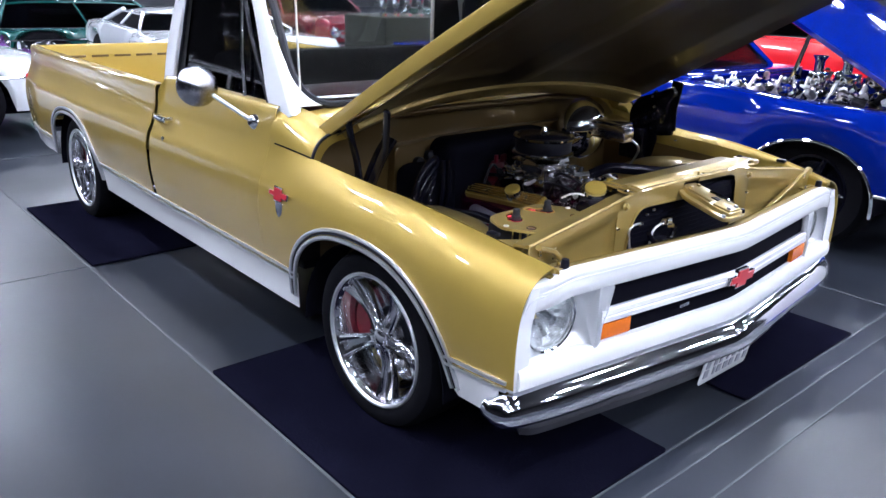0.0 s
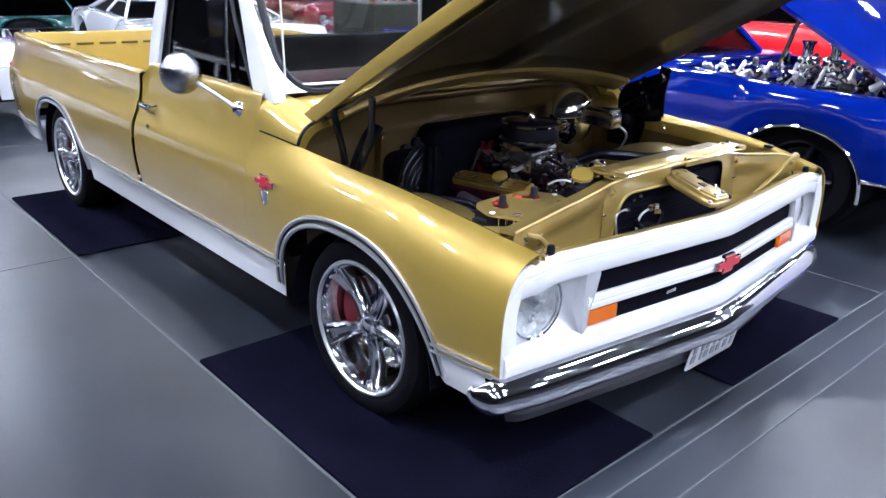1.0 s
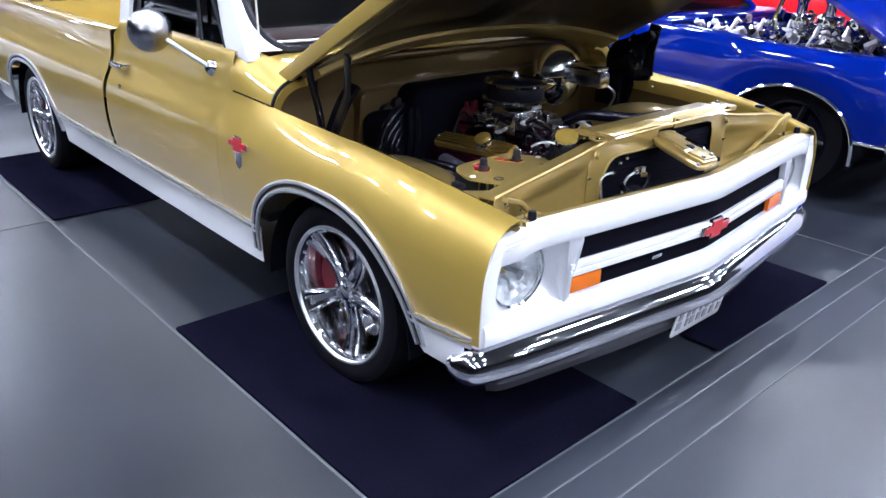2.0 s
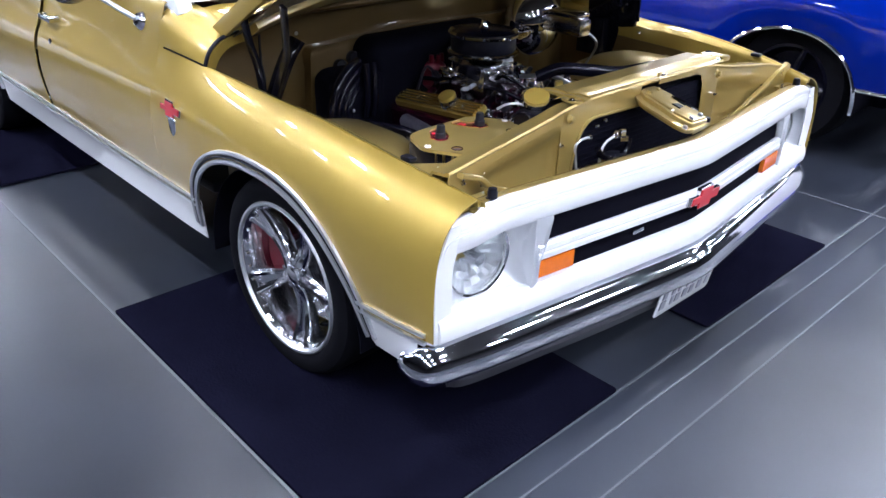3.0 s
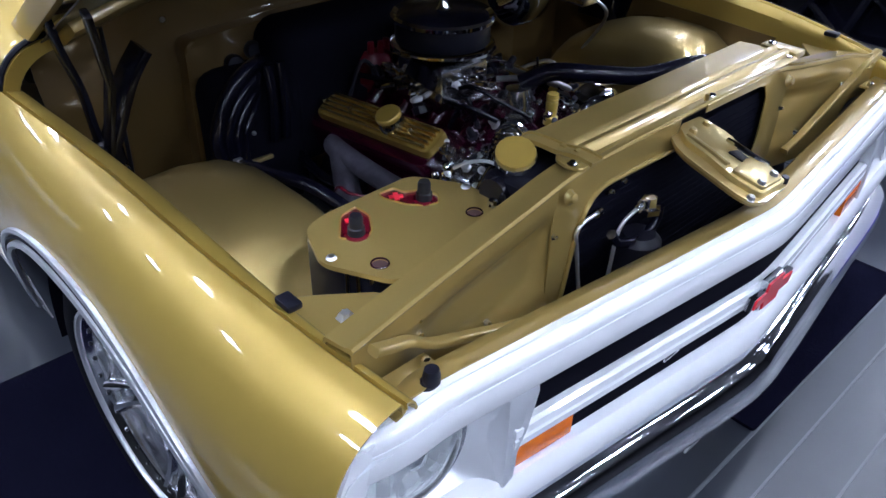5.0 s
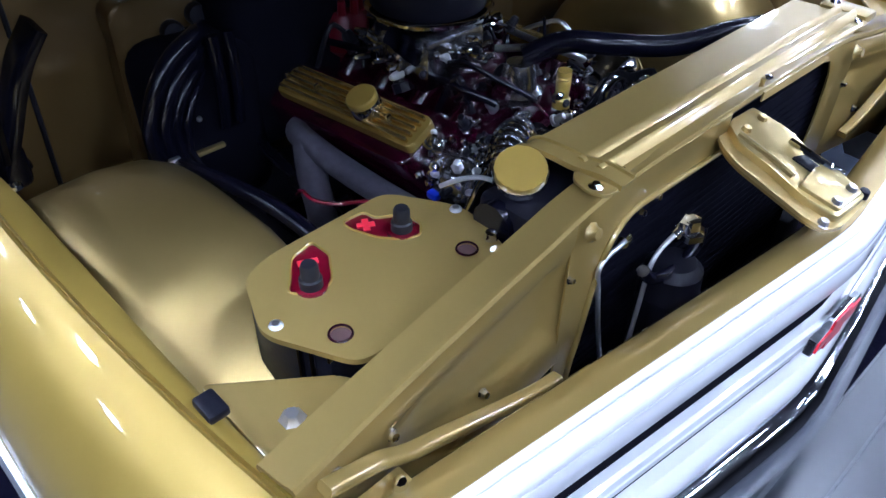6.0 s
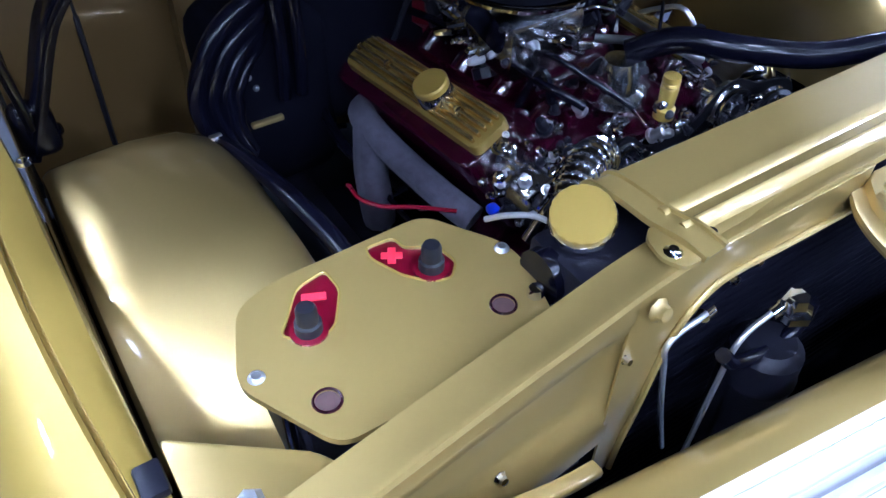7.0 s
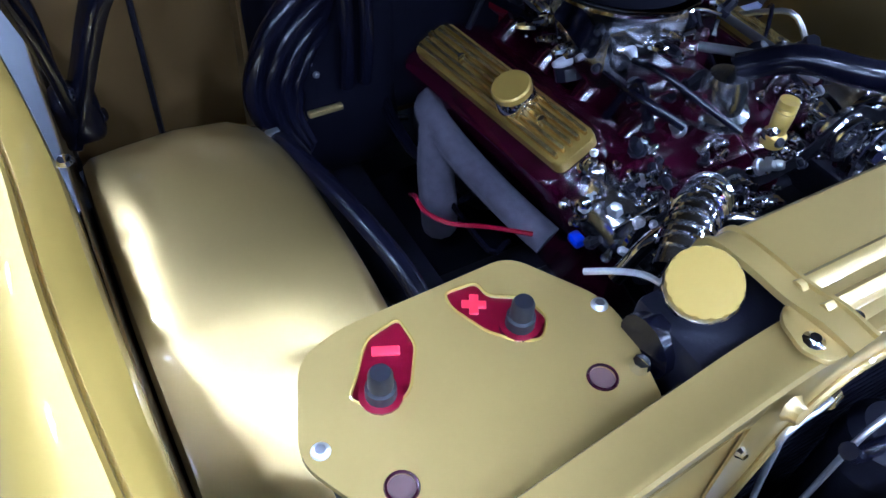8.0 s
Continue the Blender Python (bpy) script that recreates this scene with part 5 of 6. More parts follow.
def plate_with_holes(outline, holes, lo, hi, m=None):
    bm = bmesh.new()
    es = []
    for loop_pts in [outline] + holes:
        vs = [bm.verts.new((x, y, hi)) for x, y in loop_pts]
        es += [bm.edges.new((vs[k], vs[(k + 1) % len(vs)])) for k in range(len(vs))]
    bmesh.ops.triangle_fill(bm, use_beauty=True, edges=es)
    r = bmesh.ops.extrude_face_region(bm, geom=bm.faces[:])
    bmesh.ops.translate(bm, vec=(0, 0, lo - hi), verts=[g for g in r["geom"] if isinstance(g, bmesh.types.BMVert)])
    if m:
        bmesh.ops.transform(bm, matrix=m, verts=bm.verts[:])
    return bm


def circle(x, y, r, n=20):
    return [(x + r * math.cos(2 * math.pi * k / n), y + r * math.sin(2 * math.pi * k / n)) for k in range(n)]


bat_o = rounded([(-0.350, -0.706), (-0.258, -0.742), (-0.150, -0.688), (-0.150, -0.44), (-0.245, -0.412), (-0.285, -0.414), (-0.372, -0.468), (-0.366, -0.66)], 0.022, 5)
minus_o = rounded([(-0.330, -0.652), (-0.344, -0.640), (-0.352, -0.604), (-0.317, -0.603), (-0.276, -0.629), (-0.264, -0.655), (-0.292, -0.682), (-0.312, -0.665)], 0.008, 3)
plus_o = rounded([(-0.359, -0.551), (-0.357, -0.515), (-0.337, -0.514), (-0.318, -0.481), (-0.287, -0.476), (-0.268, -0.494), (-0.276, -0.516), (-0.300, -0.537), (-0.340, -0.553)], 0.008, 3)
BATTERY = part("battery", box((-0.268, -0.575, 0.635), (0.17, 0.26, 0.185), 0.008), BLACK, TRUCK, "black battery under a gold top plate")
part("battery_plate", plate_with_holes(bat_o, [minus_o, plus_o, circle(-0.199, -0.677, 0.0125), circle(-0.208, -0.470, 0.0125)], 0.734, 0.742), GOLD_BAY, BATTERY, "gold octagonal battery top plate with terminal windows")
for o, nm in ((minus_o, "minus"), (plus_o, "plus")):
    cx, cy = sum(p[0] for p in o) / len(o), sum(p[1] for p in o) / len(o)
    part("terminal_cover", prism([(cx + (x - cx) * 1.04, cy + (y - cy) * 1.04) for x, y in o], 0.728, 0.7385), CRIMSON, BATTERY, "crimson terminal cover")
    rim = [Vector((x, y, 0.7425)) for x, y in o]
    part("window_rim", tube(rim + [rim[0]], 0.0016, 5), GOLD, BATTERY)
for x, y in ((-0.283, -0.655), (-0.292, -0.505)):
    part("terminal_collar", lathe([(0.020, 0.0), (0.020, 0.007), (0.012, 0.008)], 16, pose(x, y, 0.7375)), CRIMSON, BATTERY)
    part("terminal_post", lathe([(0.0, 0.040), (0.009, 0.040), (0.011, 0.036), (0.0115, 0.020), (0.014, 0.018), (0.0145, 0.0)], 18, pose(x, y, 0.7385)), material("grey_post" if x > -0.285 else "dark_post", (0.010, 0.010, 0.014), 0.5, 0.0, 0.0, 0.2, 40.0, spec=0.3), BATTERY, "dark grey terminal post")
BRIGHT_RED = material("bright_red_mark", (0.85, 0.03, 0.06), 0.4, 0.0, 0.2, 0.05, 20.0)
part("minus_mark", box((-0.325, -0.630, 0.7395), (0.010, 0.026, 0.003), 0.001, Euler((0, 0, radians(-24))).to_matrix().to_4x4()), BRIGHT_RED, BATTERY)
bm = box((-0.335, -0.530, 0.7395), (0.009, 0.024, 0.003), 0.001, Euler((0, 0, radians(-30))).to_matrix().to_4x4())
box((-0.335, -0.530, 0.7395), (0.024, 0.009, 0.0032), 0.001, Euler((0, 0, radians(-30))).to_matrix().to_4x4(), bm)
part("plus_mark", bm, BRIGHT_RED, BATTERY)
for x, y in ((-0.258, -0.722), (-0.277, -0.422)):
    part("plate_bolt", lathe([(0.0, 0.0015), (0.004, 0.002), (0.005, 0.004), (0.0072, 0.003), (0.0088, 0.0)], 16, pose(x, y, 0.742)), TRIM, BATTERY)
    part("bolt_socket", lathe([(0.0, 0.0042), (0.0048, 0.0042), (0.0052, 0.0036)], 6, pose(x, y, 0.742)), STEEL, BATTERY)
for x, y in ((-0.199, -0.677), (-0.208, -0.470)):
    part("plate_plug", lathe([(0.0, -0.002), (0.0122, -0.002), (0.0122, -0.006)], 20, pose(x, y, 0.742)), material("brown_plug" if x > -0.2 else "dark_brown_plug", (0.09, 0.05, 0.045), 0.5, vary=0.2, scale=60.0), BATTERY)
    part("window_rim", tube([Vector((px, py, 0.7425)) for px, py in circle(x, y, 0.0135)] + [Vector((x + 0.0135, y, 0.7425))], 0.0016, 5), MAROON, BATTERY)
for x, y in ((-0.24, -0.708), (-0.19, -0.70), (-0.21, -0.71)):
    part("hold_down_rod", tube([(x, y, 0.734), (x, y, 0.55)], 0.004, 8), CHROME, BATTERY)

# ---- engine ----
EY = -0.02
ENGINE = part("engine", box((-0.72, EY, 0.47), (0.50, 0.34, 0.30), 0.03), MAROON, TRUCK, "maroon V8 engine with gold finned valve covers")
part("intake_manifold", box((-0.72, EY, 0.635), (0.40, 0.18, 0.06), 0.02), MAROON, ENGINE)
for k in range(4):
    for s in (-1, 1):
        xx = -0.88 + 0.105 * k
        part("intake_runner", tube([(xx, EY + s * 0.02, 0.665), (xx, EY + s * 0.08, 0.66), (xx, EY + s * 0.125, 0.615)], 0.024, 10, smooth=4), MAROON, ENGINE)
for s in (-1, 1):
    # cylinder head and finned cover, leaning outwards
    lean = Euler((radians(-s * 24), 0, 0)).to_matrix().to_4x4()
    base = Matrix.Translation((-0.727, EY + s * 0.210, 0.600)) @ Euler((0, radians(-2.5), radians(-s * 5.0))).to_matrix().to_4x4() @ lean
    part("cylinder_head", box((0, 0, 0), (0.47, 0.15, 0.12), 0.02), MAROON, ENGINE).matrix_basis = base @ pose(0, -s * 0.02, -0.05)
    o = rounded([(-0.20, -0.062), (0.20, -0.062), (0.20, 0.050), (-0.20, 0.050)], 0.02, 4)
    part("cover_body", prism([(x * 0.94, y) for x, y in o], 0.0, 0.048, base, bevel=0.008), MAROON, ENGINE, "maroon valve cover side")
    o2 = rounded([(-0.180, -0.036), (0.180, -0.036), (0.180, 0.036), (-0.180, 0.036)], 0.014, 4)
    vc = part("valve_cover", prism(o2, 0.022, 0.066, base @ pose(0.006, 0, 0), bevel=0.005), COVER_GOLD, ENGINE, "gold finned valve cover")
    for q in (-0.026, -0.013, 0.0, 0.013, 0.026):
        part("cover_fin", box((0, 0, 0), (0.335, 0.0060, 0.017), 0.0018), FIN_GOLD, ENGINE).matrix_basis = base @ pose(0.006, q, 0.068)
    for q in (-0.15, -0.06, 0.13):
        part("cover_bolt", lathe([(0.0, 0.012), (0.006, 0.010), (0.009, 0.0)], 8, base @ pose(q - 0.02, 0.0, 0.068)), CHROME, ENGINE)
    if s < 0:
        part("oil_cap", lathe([(0.0, 0.044), (0.027, 0.043), (0.0295, 0.040), (0.0295, 0.031), (0.026, 0.029), (0.026, 0.0)], 26, base @ pose(0.055, 0.0, 0.064)), GOLD, ENGINE, "gold oil filler cap")
        part("oil_cap_neck", lathe([(0.0265, 0.030), (0.029, 0.024), (0.031, 0.012), (0.031, 0.0)], 26, base @ pose(0.055, 0.0, 0.064)), CHROME, ENGINE)
    # headers: a fat log that drops forward, and a collector below it
    part("header_tube", tube([(-0.84, EY + s * 0.27, 0.575), (-0.80, EY + s * 0.305, 0.590), (-0.74, EY + s * 0.312, 0.588), (-0.66, EY + s * 0.302, 0.572), (-0.58, EY + s * 0.285, 0.555), (-0.52, EY + s * 0.262, 0.535)], 0.024, 14, smooth=6), GREY_PIPE, ENGINE, "grey coated exhaust header")
    part("header_pipe", tube([(-0.76, EY + s * 0.312, 0.585), (-0.72, EY + s * 0.335, 0.54), (-0.69, EY + s * 0.345, 0.50), (-0.70, EY + s * 0.335, 0.44)], 0.029, 12, smooth=6), GREY_PIPE, ENGINE, "grey coated exhaust header")
    for k in range(4):
        xx = -0.90 + 0.11 * k
        part("plug_wire", tube([(xx, EY + s * 0.29, 0.50), (xx - 0.03, EY + s * 0.33, 0.50), (-0.98, EY + s * 0.31, 0.56), (-0.96, EY + s * 0.15, 0.70)], 0.005, 6, smooth=5), BLACK_GLOSS, ENGINE)
# throttle body, air cleaner
TBX, TBY = -0.705, -0.075
part("throttle_body", box((TBX, TBY, 0.725), (0.16, 0.15, 0.10), 0.015), POLISHED, ENGINE, "polished throttle body")
random.seed(11)
for k in range(44):
    a = random.uniform(0, 6.28)
    rad = random.uniform(0.08, 0.13)
    c = (TBX + rad * math.cos(a), TBY + rad * math.sin(a), random.uniform(0.69, 0.785))
    part("throttle_fitting", lathe([(0.0, 0.022), (0.005, 0.02), (0.008, 0.008), (0.008, -0.012)], 9, aim(c, (math.cos(a), math.sin(a), random.uniform(-0.2, 0.8)))), random.choice((CHROME, CHROME, POLISHED, SILVER, BLACK)), ENGINE)
for k in range(9):
    a = random.uniform(0, 6.28)
    q = Vector((TBX + 0.09 * math.cos(a), TBY + 0.09 * math.sin(a), random.uniform(0.70, 0.77)))
    e = q + Vector((random.uniform(-0.07, 0.07), random.uniform(-0.07, 0.07), random.uniform(-0.03, 0.02)))
    part("linkage_rod", tube([q, (q + e) / 2 + Vector((0, 0, 0.012)), e], 0.0028, 6, smooth=3), CHROME, ENGINE)
part("throttle_lever", prism(rounded([(-0.05, -0.012), (0.05, -0.03), (0.06, 0.01), (-0.03, 0.03)], 0.01, 3), -0.002, 0.002, aim((TBX + 0.02, TBY - 0.085, 0.76), (0, -1, 0.2))), CHROME, ENGINE)
part("air_cleaner_base", lathe([(0.05, 0.0), (0.10, 0.004), (0.118, 0.014), (0.120, 0.02)], 40, pose(TBX, TBY, 0.790)), CHROME, ENGINE)
part("air_filter", lathe([(0.106, 0.0), (0.108, 0.004), (0.108, 0.050), (0.106, 0.054)], 48, pose(TBX, TBY, 0.812)), BLACK, ENGINE, "black round air filter")
part("air_cleaner_lid", lathe([(0.0, 0.016), (0.04, 0.015), (0.09, 0.010), (0.104, 0.004)], 48, pose(TBX, TBY, 0.866)), BLACK_GLOSS, ENGINE)
part("air_cleaner_ring", lathe([(0.103, 0.004), (0.113, 0.010), (0.118, 0.004), (0.116, -0.004)], 48, pose(TBX, TBY, 0.866)), CHROME, ENGINE, "chrome air cleaner rim")
part("wing_nut", lathe([(0.0, 0.026), (0.008, 0.024), (0.012, 0.008), (0.018, 0.0)], 10, pose(TBX, TBY, 0.882)), CHROME, ENGINE)
# distributor
part("distributor", lathe([(0.0, 0.08), (0.035, 0.078), (0.05, 0.06), (0.052, 0.0), (0.03, -0.02), (0.025, -0.12)], 24, pose(-0.93, -0.10, 0.66)), CALIPER, ENGINE, "dark red distributor cap")
for k in range(8):
    a = 2 * math.pi * k / 8
    part("distributor_tower", lathe([(0.0, 0.03), (0.008, 0.028), (0.010, 0.0)], 8, pose(-0.93 + 0.034 * math.cos(a), -0.10 + 0.034 * math.sin(a), 0.735)), CALIPER, ENGINE)
# accessory drive
for x, y, z, r, m in ((-0.40, -0.20, 0.60, 0.055, CHROME), (-0.40, -0.02, 0.52, 0.085, CHROME), (-0.40, 0.20, 0.62, 0.06, CHROME), (-0.40, -0.02, 0.36, 0.09, BLACK), (-0.40, 0.10, 0.68, 0.035, POLISHED), (-0.40, -0.11, 0.66, 0.03, POLISHED)):
    mm = aim((x, y, z), (1, 0, 0))
    pl = part("pulley", lathe([(0.0, 0.018), (r * 0.3, 0.018), (r * 0.36, 0.010), (r * 0.8, 0.006), (r * 0.86, 0.016), (r, 0.016), (r, 0.010), (r * 0.94, 0.006), (r, 0.002), (r * 0.94, -0.002), (r, -0.006), (r, -0.014), (r * 0.4, -0.014)], 32, mm), m, ENGINE)
    for k in range(5):
        a = 2 * math.pi * k / 5
        part("pulley_bolt", lathe([(0.0, 0.008), (0.006, 0.007), (0.007, 0.0)], 6, mm @ pose(r * 0.55 * math.cos(a), r * 0.55 * math.sin(a), 0.008)), BLACK, ENGINE)
belt = [Vector((-0.40, y, z)) for y, z in ((-0.255, 0.60), (-0.24, 0.645), (-0.20, 0.658), (-0.14, 0.67), (-0.11, 0.69), (-0.06, 0.655), (0.02, 0.66), (0.10, 0.712), (0.16, 0.69), (0.24, 0.672), (0.262, 0.62), (0.23, 0.565), (0.08, 0.38), (0.03, 0.285), (-0.02, 0.268), (-0.08, 0.29), (-0.13, 0.38), (-0.24, 0.56), (-0.255, 0.60))]
part("drive_belt", sweep(catmull(belt, 4), [(-0.010, -0.002), (0.010, -0.002), (0.010, 0.002), (-0.010, 0.002)], up=(1, 0, 0)), RUBBER, ENGINE, "black serpentine belt")
# compressor on the passenger side front, alternator on the other
def canister(nm, c, r, ln, m, lab=""):
    mm = aim(c, (1, 0, 0))
    return part(nm, lathe([(0.0, ln / 2), (r * 0.5, ln / 2), (r * 0.8, ln * 0.46), (r, ln * 0.36), (r, ln * 0.10), (r * 1.03, ln * 0.08), (r * 1.03, -ln * 0.05), (r, -ln * 0.08), (r, -ln * 0.36), (r * 0.8, -ln / 2), (0.0, -ln / 2)], 28, mm), m, ENGINE, lab)


canister("compressor", (-0.49, -0.21, 0.59), 0.045, 0.14, POLISHED, "polished air conditioning compressor")
canister("alternator", (-0.49, 0.21, 0.63), 0.068, 0.14, CHROME, "chrome alternator")
canister("water_pump", (-0.46, EY, 0.53), 0.06, 0.10, POLISHED)
for k in range(70):
    # small bright fittings, nuts and brackets on the front of the engine
    c = Vector((random.uniform(-0.54, -0.36), random.uniform(-0.27, 0.24), random.uniform(0.60, 0.70)))
    if c.y < -0.12 and c.z > 0.685:
        c.z -= 0.04
    ax = Vector((random.uniform(-0.4, 1), random.uniform(-0.7, 0.7), random.uniform(0, 1)))
    r = random.uniform(0.003, 0.009)
    part("engine_fitting", lathe([(0.0, r * 2.4), (r * 0.7, r * 2.3), (r, r * 1.5), (r, 0.0), (r * 1.5, -r * 0.1), (r * 1.5, -r * 0.7)], 9, aim(c, ax)), random.choice((CHROME, CHROME, POLISHED, STEEL, BLACK)), ENGINE)
for q in range(7):
    y0 = -0.25 + 0.08 * q
    part("engine_bracket", sweep([(-0.43, y0, 0.62), (-0.41, y0 + 0.04, 0.66 - 0.02 * (q % 2)), (-0.44, y0 + 0.09, 0.635)], rounded([(-0.002, -0.011), (0.002, -0.011), (0.002, 0.011), (-0.002, 0.011)], 0.001, 1)), CHROME if q % 2 else POLISHED, ENGINE)
for k in range(60):
    c = Vector((random.uniform(-0.52, -0.36), random.uniform(-0.31, -0.10), random.uniform(0.615, 0.665)))
    r = random.uniform(0.003, 0.008)
    part("engine_fitting", lathe([(0.0, r * 2.0), (r * 0.8, r * 1.7), (r, 0.0), (r * 1.4, -r * 0.3), (r * 1.2, -r * 1.5)], 6, aim(c, (random.uniform(-1, 1), random.uniform(-1, 1), random.uniform(0.1, 1)))), random.choice((CHROME, CHROME, TRIM, POLISHED, BLACK)), ENGINE)
# ribbed bright coolant elbow beside the cap
hose_path = catmull([(-0.268, -0.338, 0.757), (-0.285, -0.315, 0.772), (-0.305, -0.285, 0.778), (-0.335, -0.235, 0.755), (-0.37, -0.19, 0.715)], 6)
part("inlet_hose", tube(hose_path, 0.024, 16), POLISHED, ENGINE, "polished ribbed coolant elbow")
for k in (4, 6, 8, 10, 12, 14, 16, 18, 20):
    p, d = hose_path[k], (hose_path[k + 1] - hose_path[k - 1]).normalized()
    part("hose_ring", lathe([(0.0245, -0.003), (0.0285, -0.0025), (0.0285, 0.0025), (0.0245, 0.003)], 20, aim(p, d), closed=True), CHROME, ENGINE)
# dark clutter on top of the block: wires, hoses, sensors
for k in range(46):
    c = Vector((random.uniform(-0.92, -0.52), random.uniform(-0.14, 0.22), random.uniform(0.655, 0.705)))
    r = random.uniform(0.006, 0.017)
    part("sensor", lathe([(0.0, r * 2.2), (r * 0.7, r * 2.1), (r, r * 1.4), (r, 0.0), (r * 1.3, -r * 0.1), (r * 1.3, -r * 1.2)], 8, aim(c, (random.uniform(-0.6, 0.8), random.uniform(-0.6, 0.6), 1))), random.choice((BLACK, BLACK, BLACK_GLOSS, MAROON, CHROME)), ENGINE)
for k in range(22):
    p = Vector((random.uniform(-0.95, -0.5), random.uniform(-0.15, 0.2), random.uniform(0.66, 0.70)))
    d = Vector((random.uniform(-0.16, 0.16), random.uniform(-0.12, 0.12), 0))
    part("engine_wire", tube([p, p + d * 0.4 + Vector((0, 0, random.uniform(0.02, 0.06))), p + d * 0.8 + Vector((0, 0, random.uniform(0.0, 0.05))), p + d * 1.2 - Vector((0, 0, 0.03))], random.uniform(0.003, 0.007), 6, smooth=4), random.choice((BLACK_GLOSS, BLACK_GLOSS, BLACK, MAROON, STEEL)), ENGINE)
part("thermostat_housing", lathe([(0.0, 0.05), (0.025, 0.048), (0.032, 0.03), (0.034, 0.0), (0.045, -0.006), (0.045, -0.02)], 20, pose(-0.52, -0.02, 0.69)), POLISHED, ENGINE)
part("coolant_pipe", tube([(-0.37, -0.30, 0.62), (-0.36, -0.26, 0.685), (-0.335, -0.20, 0.705), (-0.32, -0.13, 0.68)], 0.011, 10, smooth=6), CHROME, ENGINE)
for nm, pth, r, m in (
        ("radiator_hose", [(-0.52, -0.01, 0.745), (-0.47, 0.04, 0.775), (-0.40, 0.10, 0.775), (-0.34, 0.20, 0.765), (-0.29, 0.32, 0.775), (-0.26, 0.43, 0.765)], 0.020, BLACK_GLOSS),
        ("heater_hose", [(-0.50, -0.10, 0.69), (-0.56, -0.14, 0.715), (-0.72, -0.135, 0.70), (-0.90, -0.16, 0.69), (-1.04, -0.2, 0.66)], 0.007, BLACK_GLOSS),
        ("fuel_line", [(-0.60, 0.0, 0.73), (-0.52, 0.06, 0.74), (-0.50, 0.14, 0.70), (-0.7, 0.17, 0.68), (-1.0, 0.16, 0.70)], 0.007, STEEL),
        ("vacuum_hose", [(-0.60, -0.12, 0.74), (-0.55, -0.13, 0.76), (-0.50, -0.09, 0.73), (-0.45, -0.05, 0.70)], 0.005, BLACK_GLOSS)):
    part(nm, tube(pth, r, 20, smooth=10), m, ENGINE)
part("service_port", lathe([(0.0, 0.05), (0.013, 0.05), (0.014, 0.042), (0.012, 0.04), (0.014, 0.036), (0.012, 0.033), (0.014, 0.03), (0.012, 0.0), (0.016, -0.004), (0.016, -0.02)], 16, pose(-0.43, -0.005, 0.70)), GOLD, ENGINE, "gold ribbed hose fitting")
part("sensor_plug", box((-0.443, -0.305, 0.622), (0.022, 0.016, 0.014), 0.004), material("blue_plug", (0.008, 0.025, 0.40), 0.4, vary=0.1), ENGINE, "blue sensor connector")
part("wire_red", tube([(-0.66, -0.43, 0.57), (-0.625, -0.441, 0.60), (-0.589, -0.443, 0.602), (-0.557, -0.422, 0.60), (-0.532, -0.385, 0.60), (-0.50, -0.33, 0.59)], 0.0035, 6, smooth=6), CRIMSON, ENGINE, "red wire")
part("dipstick", tube([(-0.93, -0.30, 0.60), (-0.93, -0.315, 0.66), (-0.95, -0.30, 0.70)], 0.004, 6), CHROME, ENGINE)

# ---- firewall side equipment ----
ACB = part("heater_box", box((-1.00, -0.06, 0.66), (0.16, 0.62, 0.36), 0.06, seg=4), BLACK_FLAT, TRUCK, "black heater and cooling box on the firewall")
part("blower_motor", lathe([(0.0, 0.10), (0.07, 0.098), (0.085, 0.08), (0.09, 0.0)], 28, aim((-0.93, 0.05, 0.74), (1, 0, 0.2))), BLACK, ACB)
part("evaporator_case", box((-0.985, -0.422, 0.575), (0.15, 0.235, 0.36), 0.055, seg=4), BLACK_FLAT, ACB, "black evaporator case")
# pale gold bar added to stand for a glint deep in the bay
part("glint_bar", box((-0.903, -0.458, 0.562), (0.012, 0.060, 0.010), 0.003), LATCH_GOLD, ACB, "gold strip for a glint in front of the case")
for k, (w, r) in enumerate(((0.0, 0.015), (0.030, 0.013), (0.056, 0.011), (0.080, 0.009))):
    part("cooling_hose", tube([(-0.96, -0.40, 0.770 - 0.4 * w), (-0.91, -0.445, 0.785 - w), (-0.878, -0.505 + 0.3 * w, 0.775 - w), (-0.868, -0.548 + 0.6 * w, 0.735 - 0.8 * w), (-0.866, -0.575 + 0.8 * w, 0.675 - 0.3 * w), (-0.866, -0.575 + 0.8 * w, 0.625 + 0.1 * w), (-0.862, -0.556 + 0.5 * w, 0.575 + 0.3 * w), (-0.845, -0.52 + 0.2 * w, 0.53 + 0.3 * w)], r, 16, smooth=10), BLACK_GLOSS, ACB, "black cooling hose looped beside the case")
# upright gloss hoses added to catch vertical glints, their real parts unknown
for y in (-0.417, -0.385):
    part("glint_hose", tube([(-0.90, y, 0.78), (-0.893, y - 0.001, 0.72), (-0.893, y - 0.002, 0.66), (-0.90, y - 0.004, 0.60)], 0.012, 14, smooth=6), BLACK_GLOSS, ACB)
for y, z in ((-0.476, 0.651), (-0.466, 0.628), (-0.497, 0.715)):
    part("case_screw", lathe([(0.0, 0.006), (0.004, 0.005), (0.006, 0.0)], 8, aim((-0.909, y, z), (1, 0, 0.2))), STEEL, ACB)
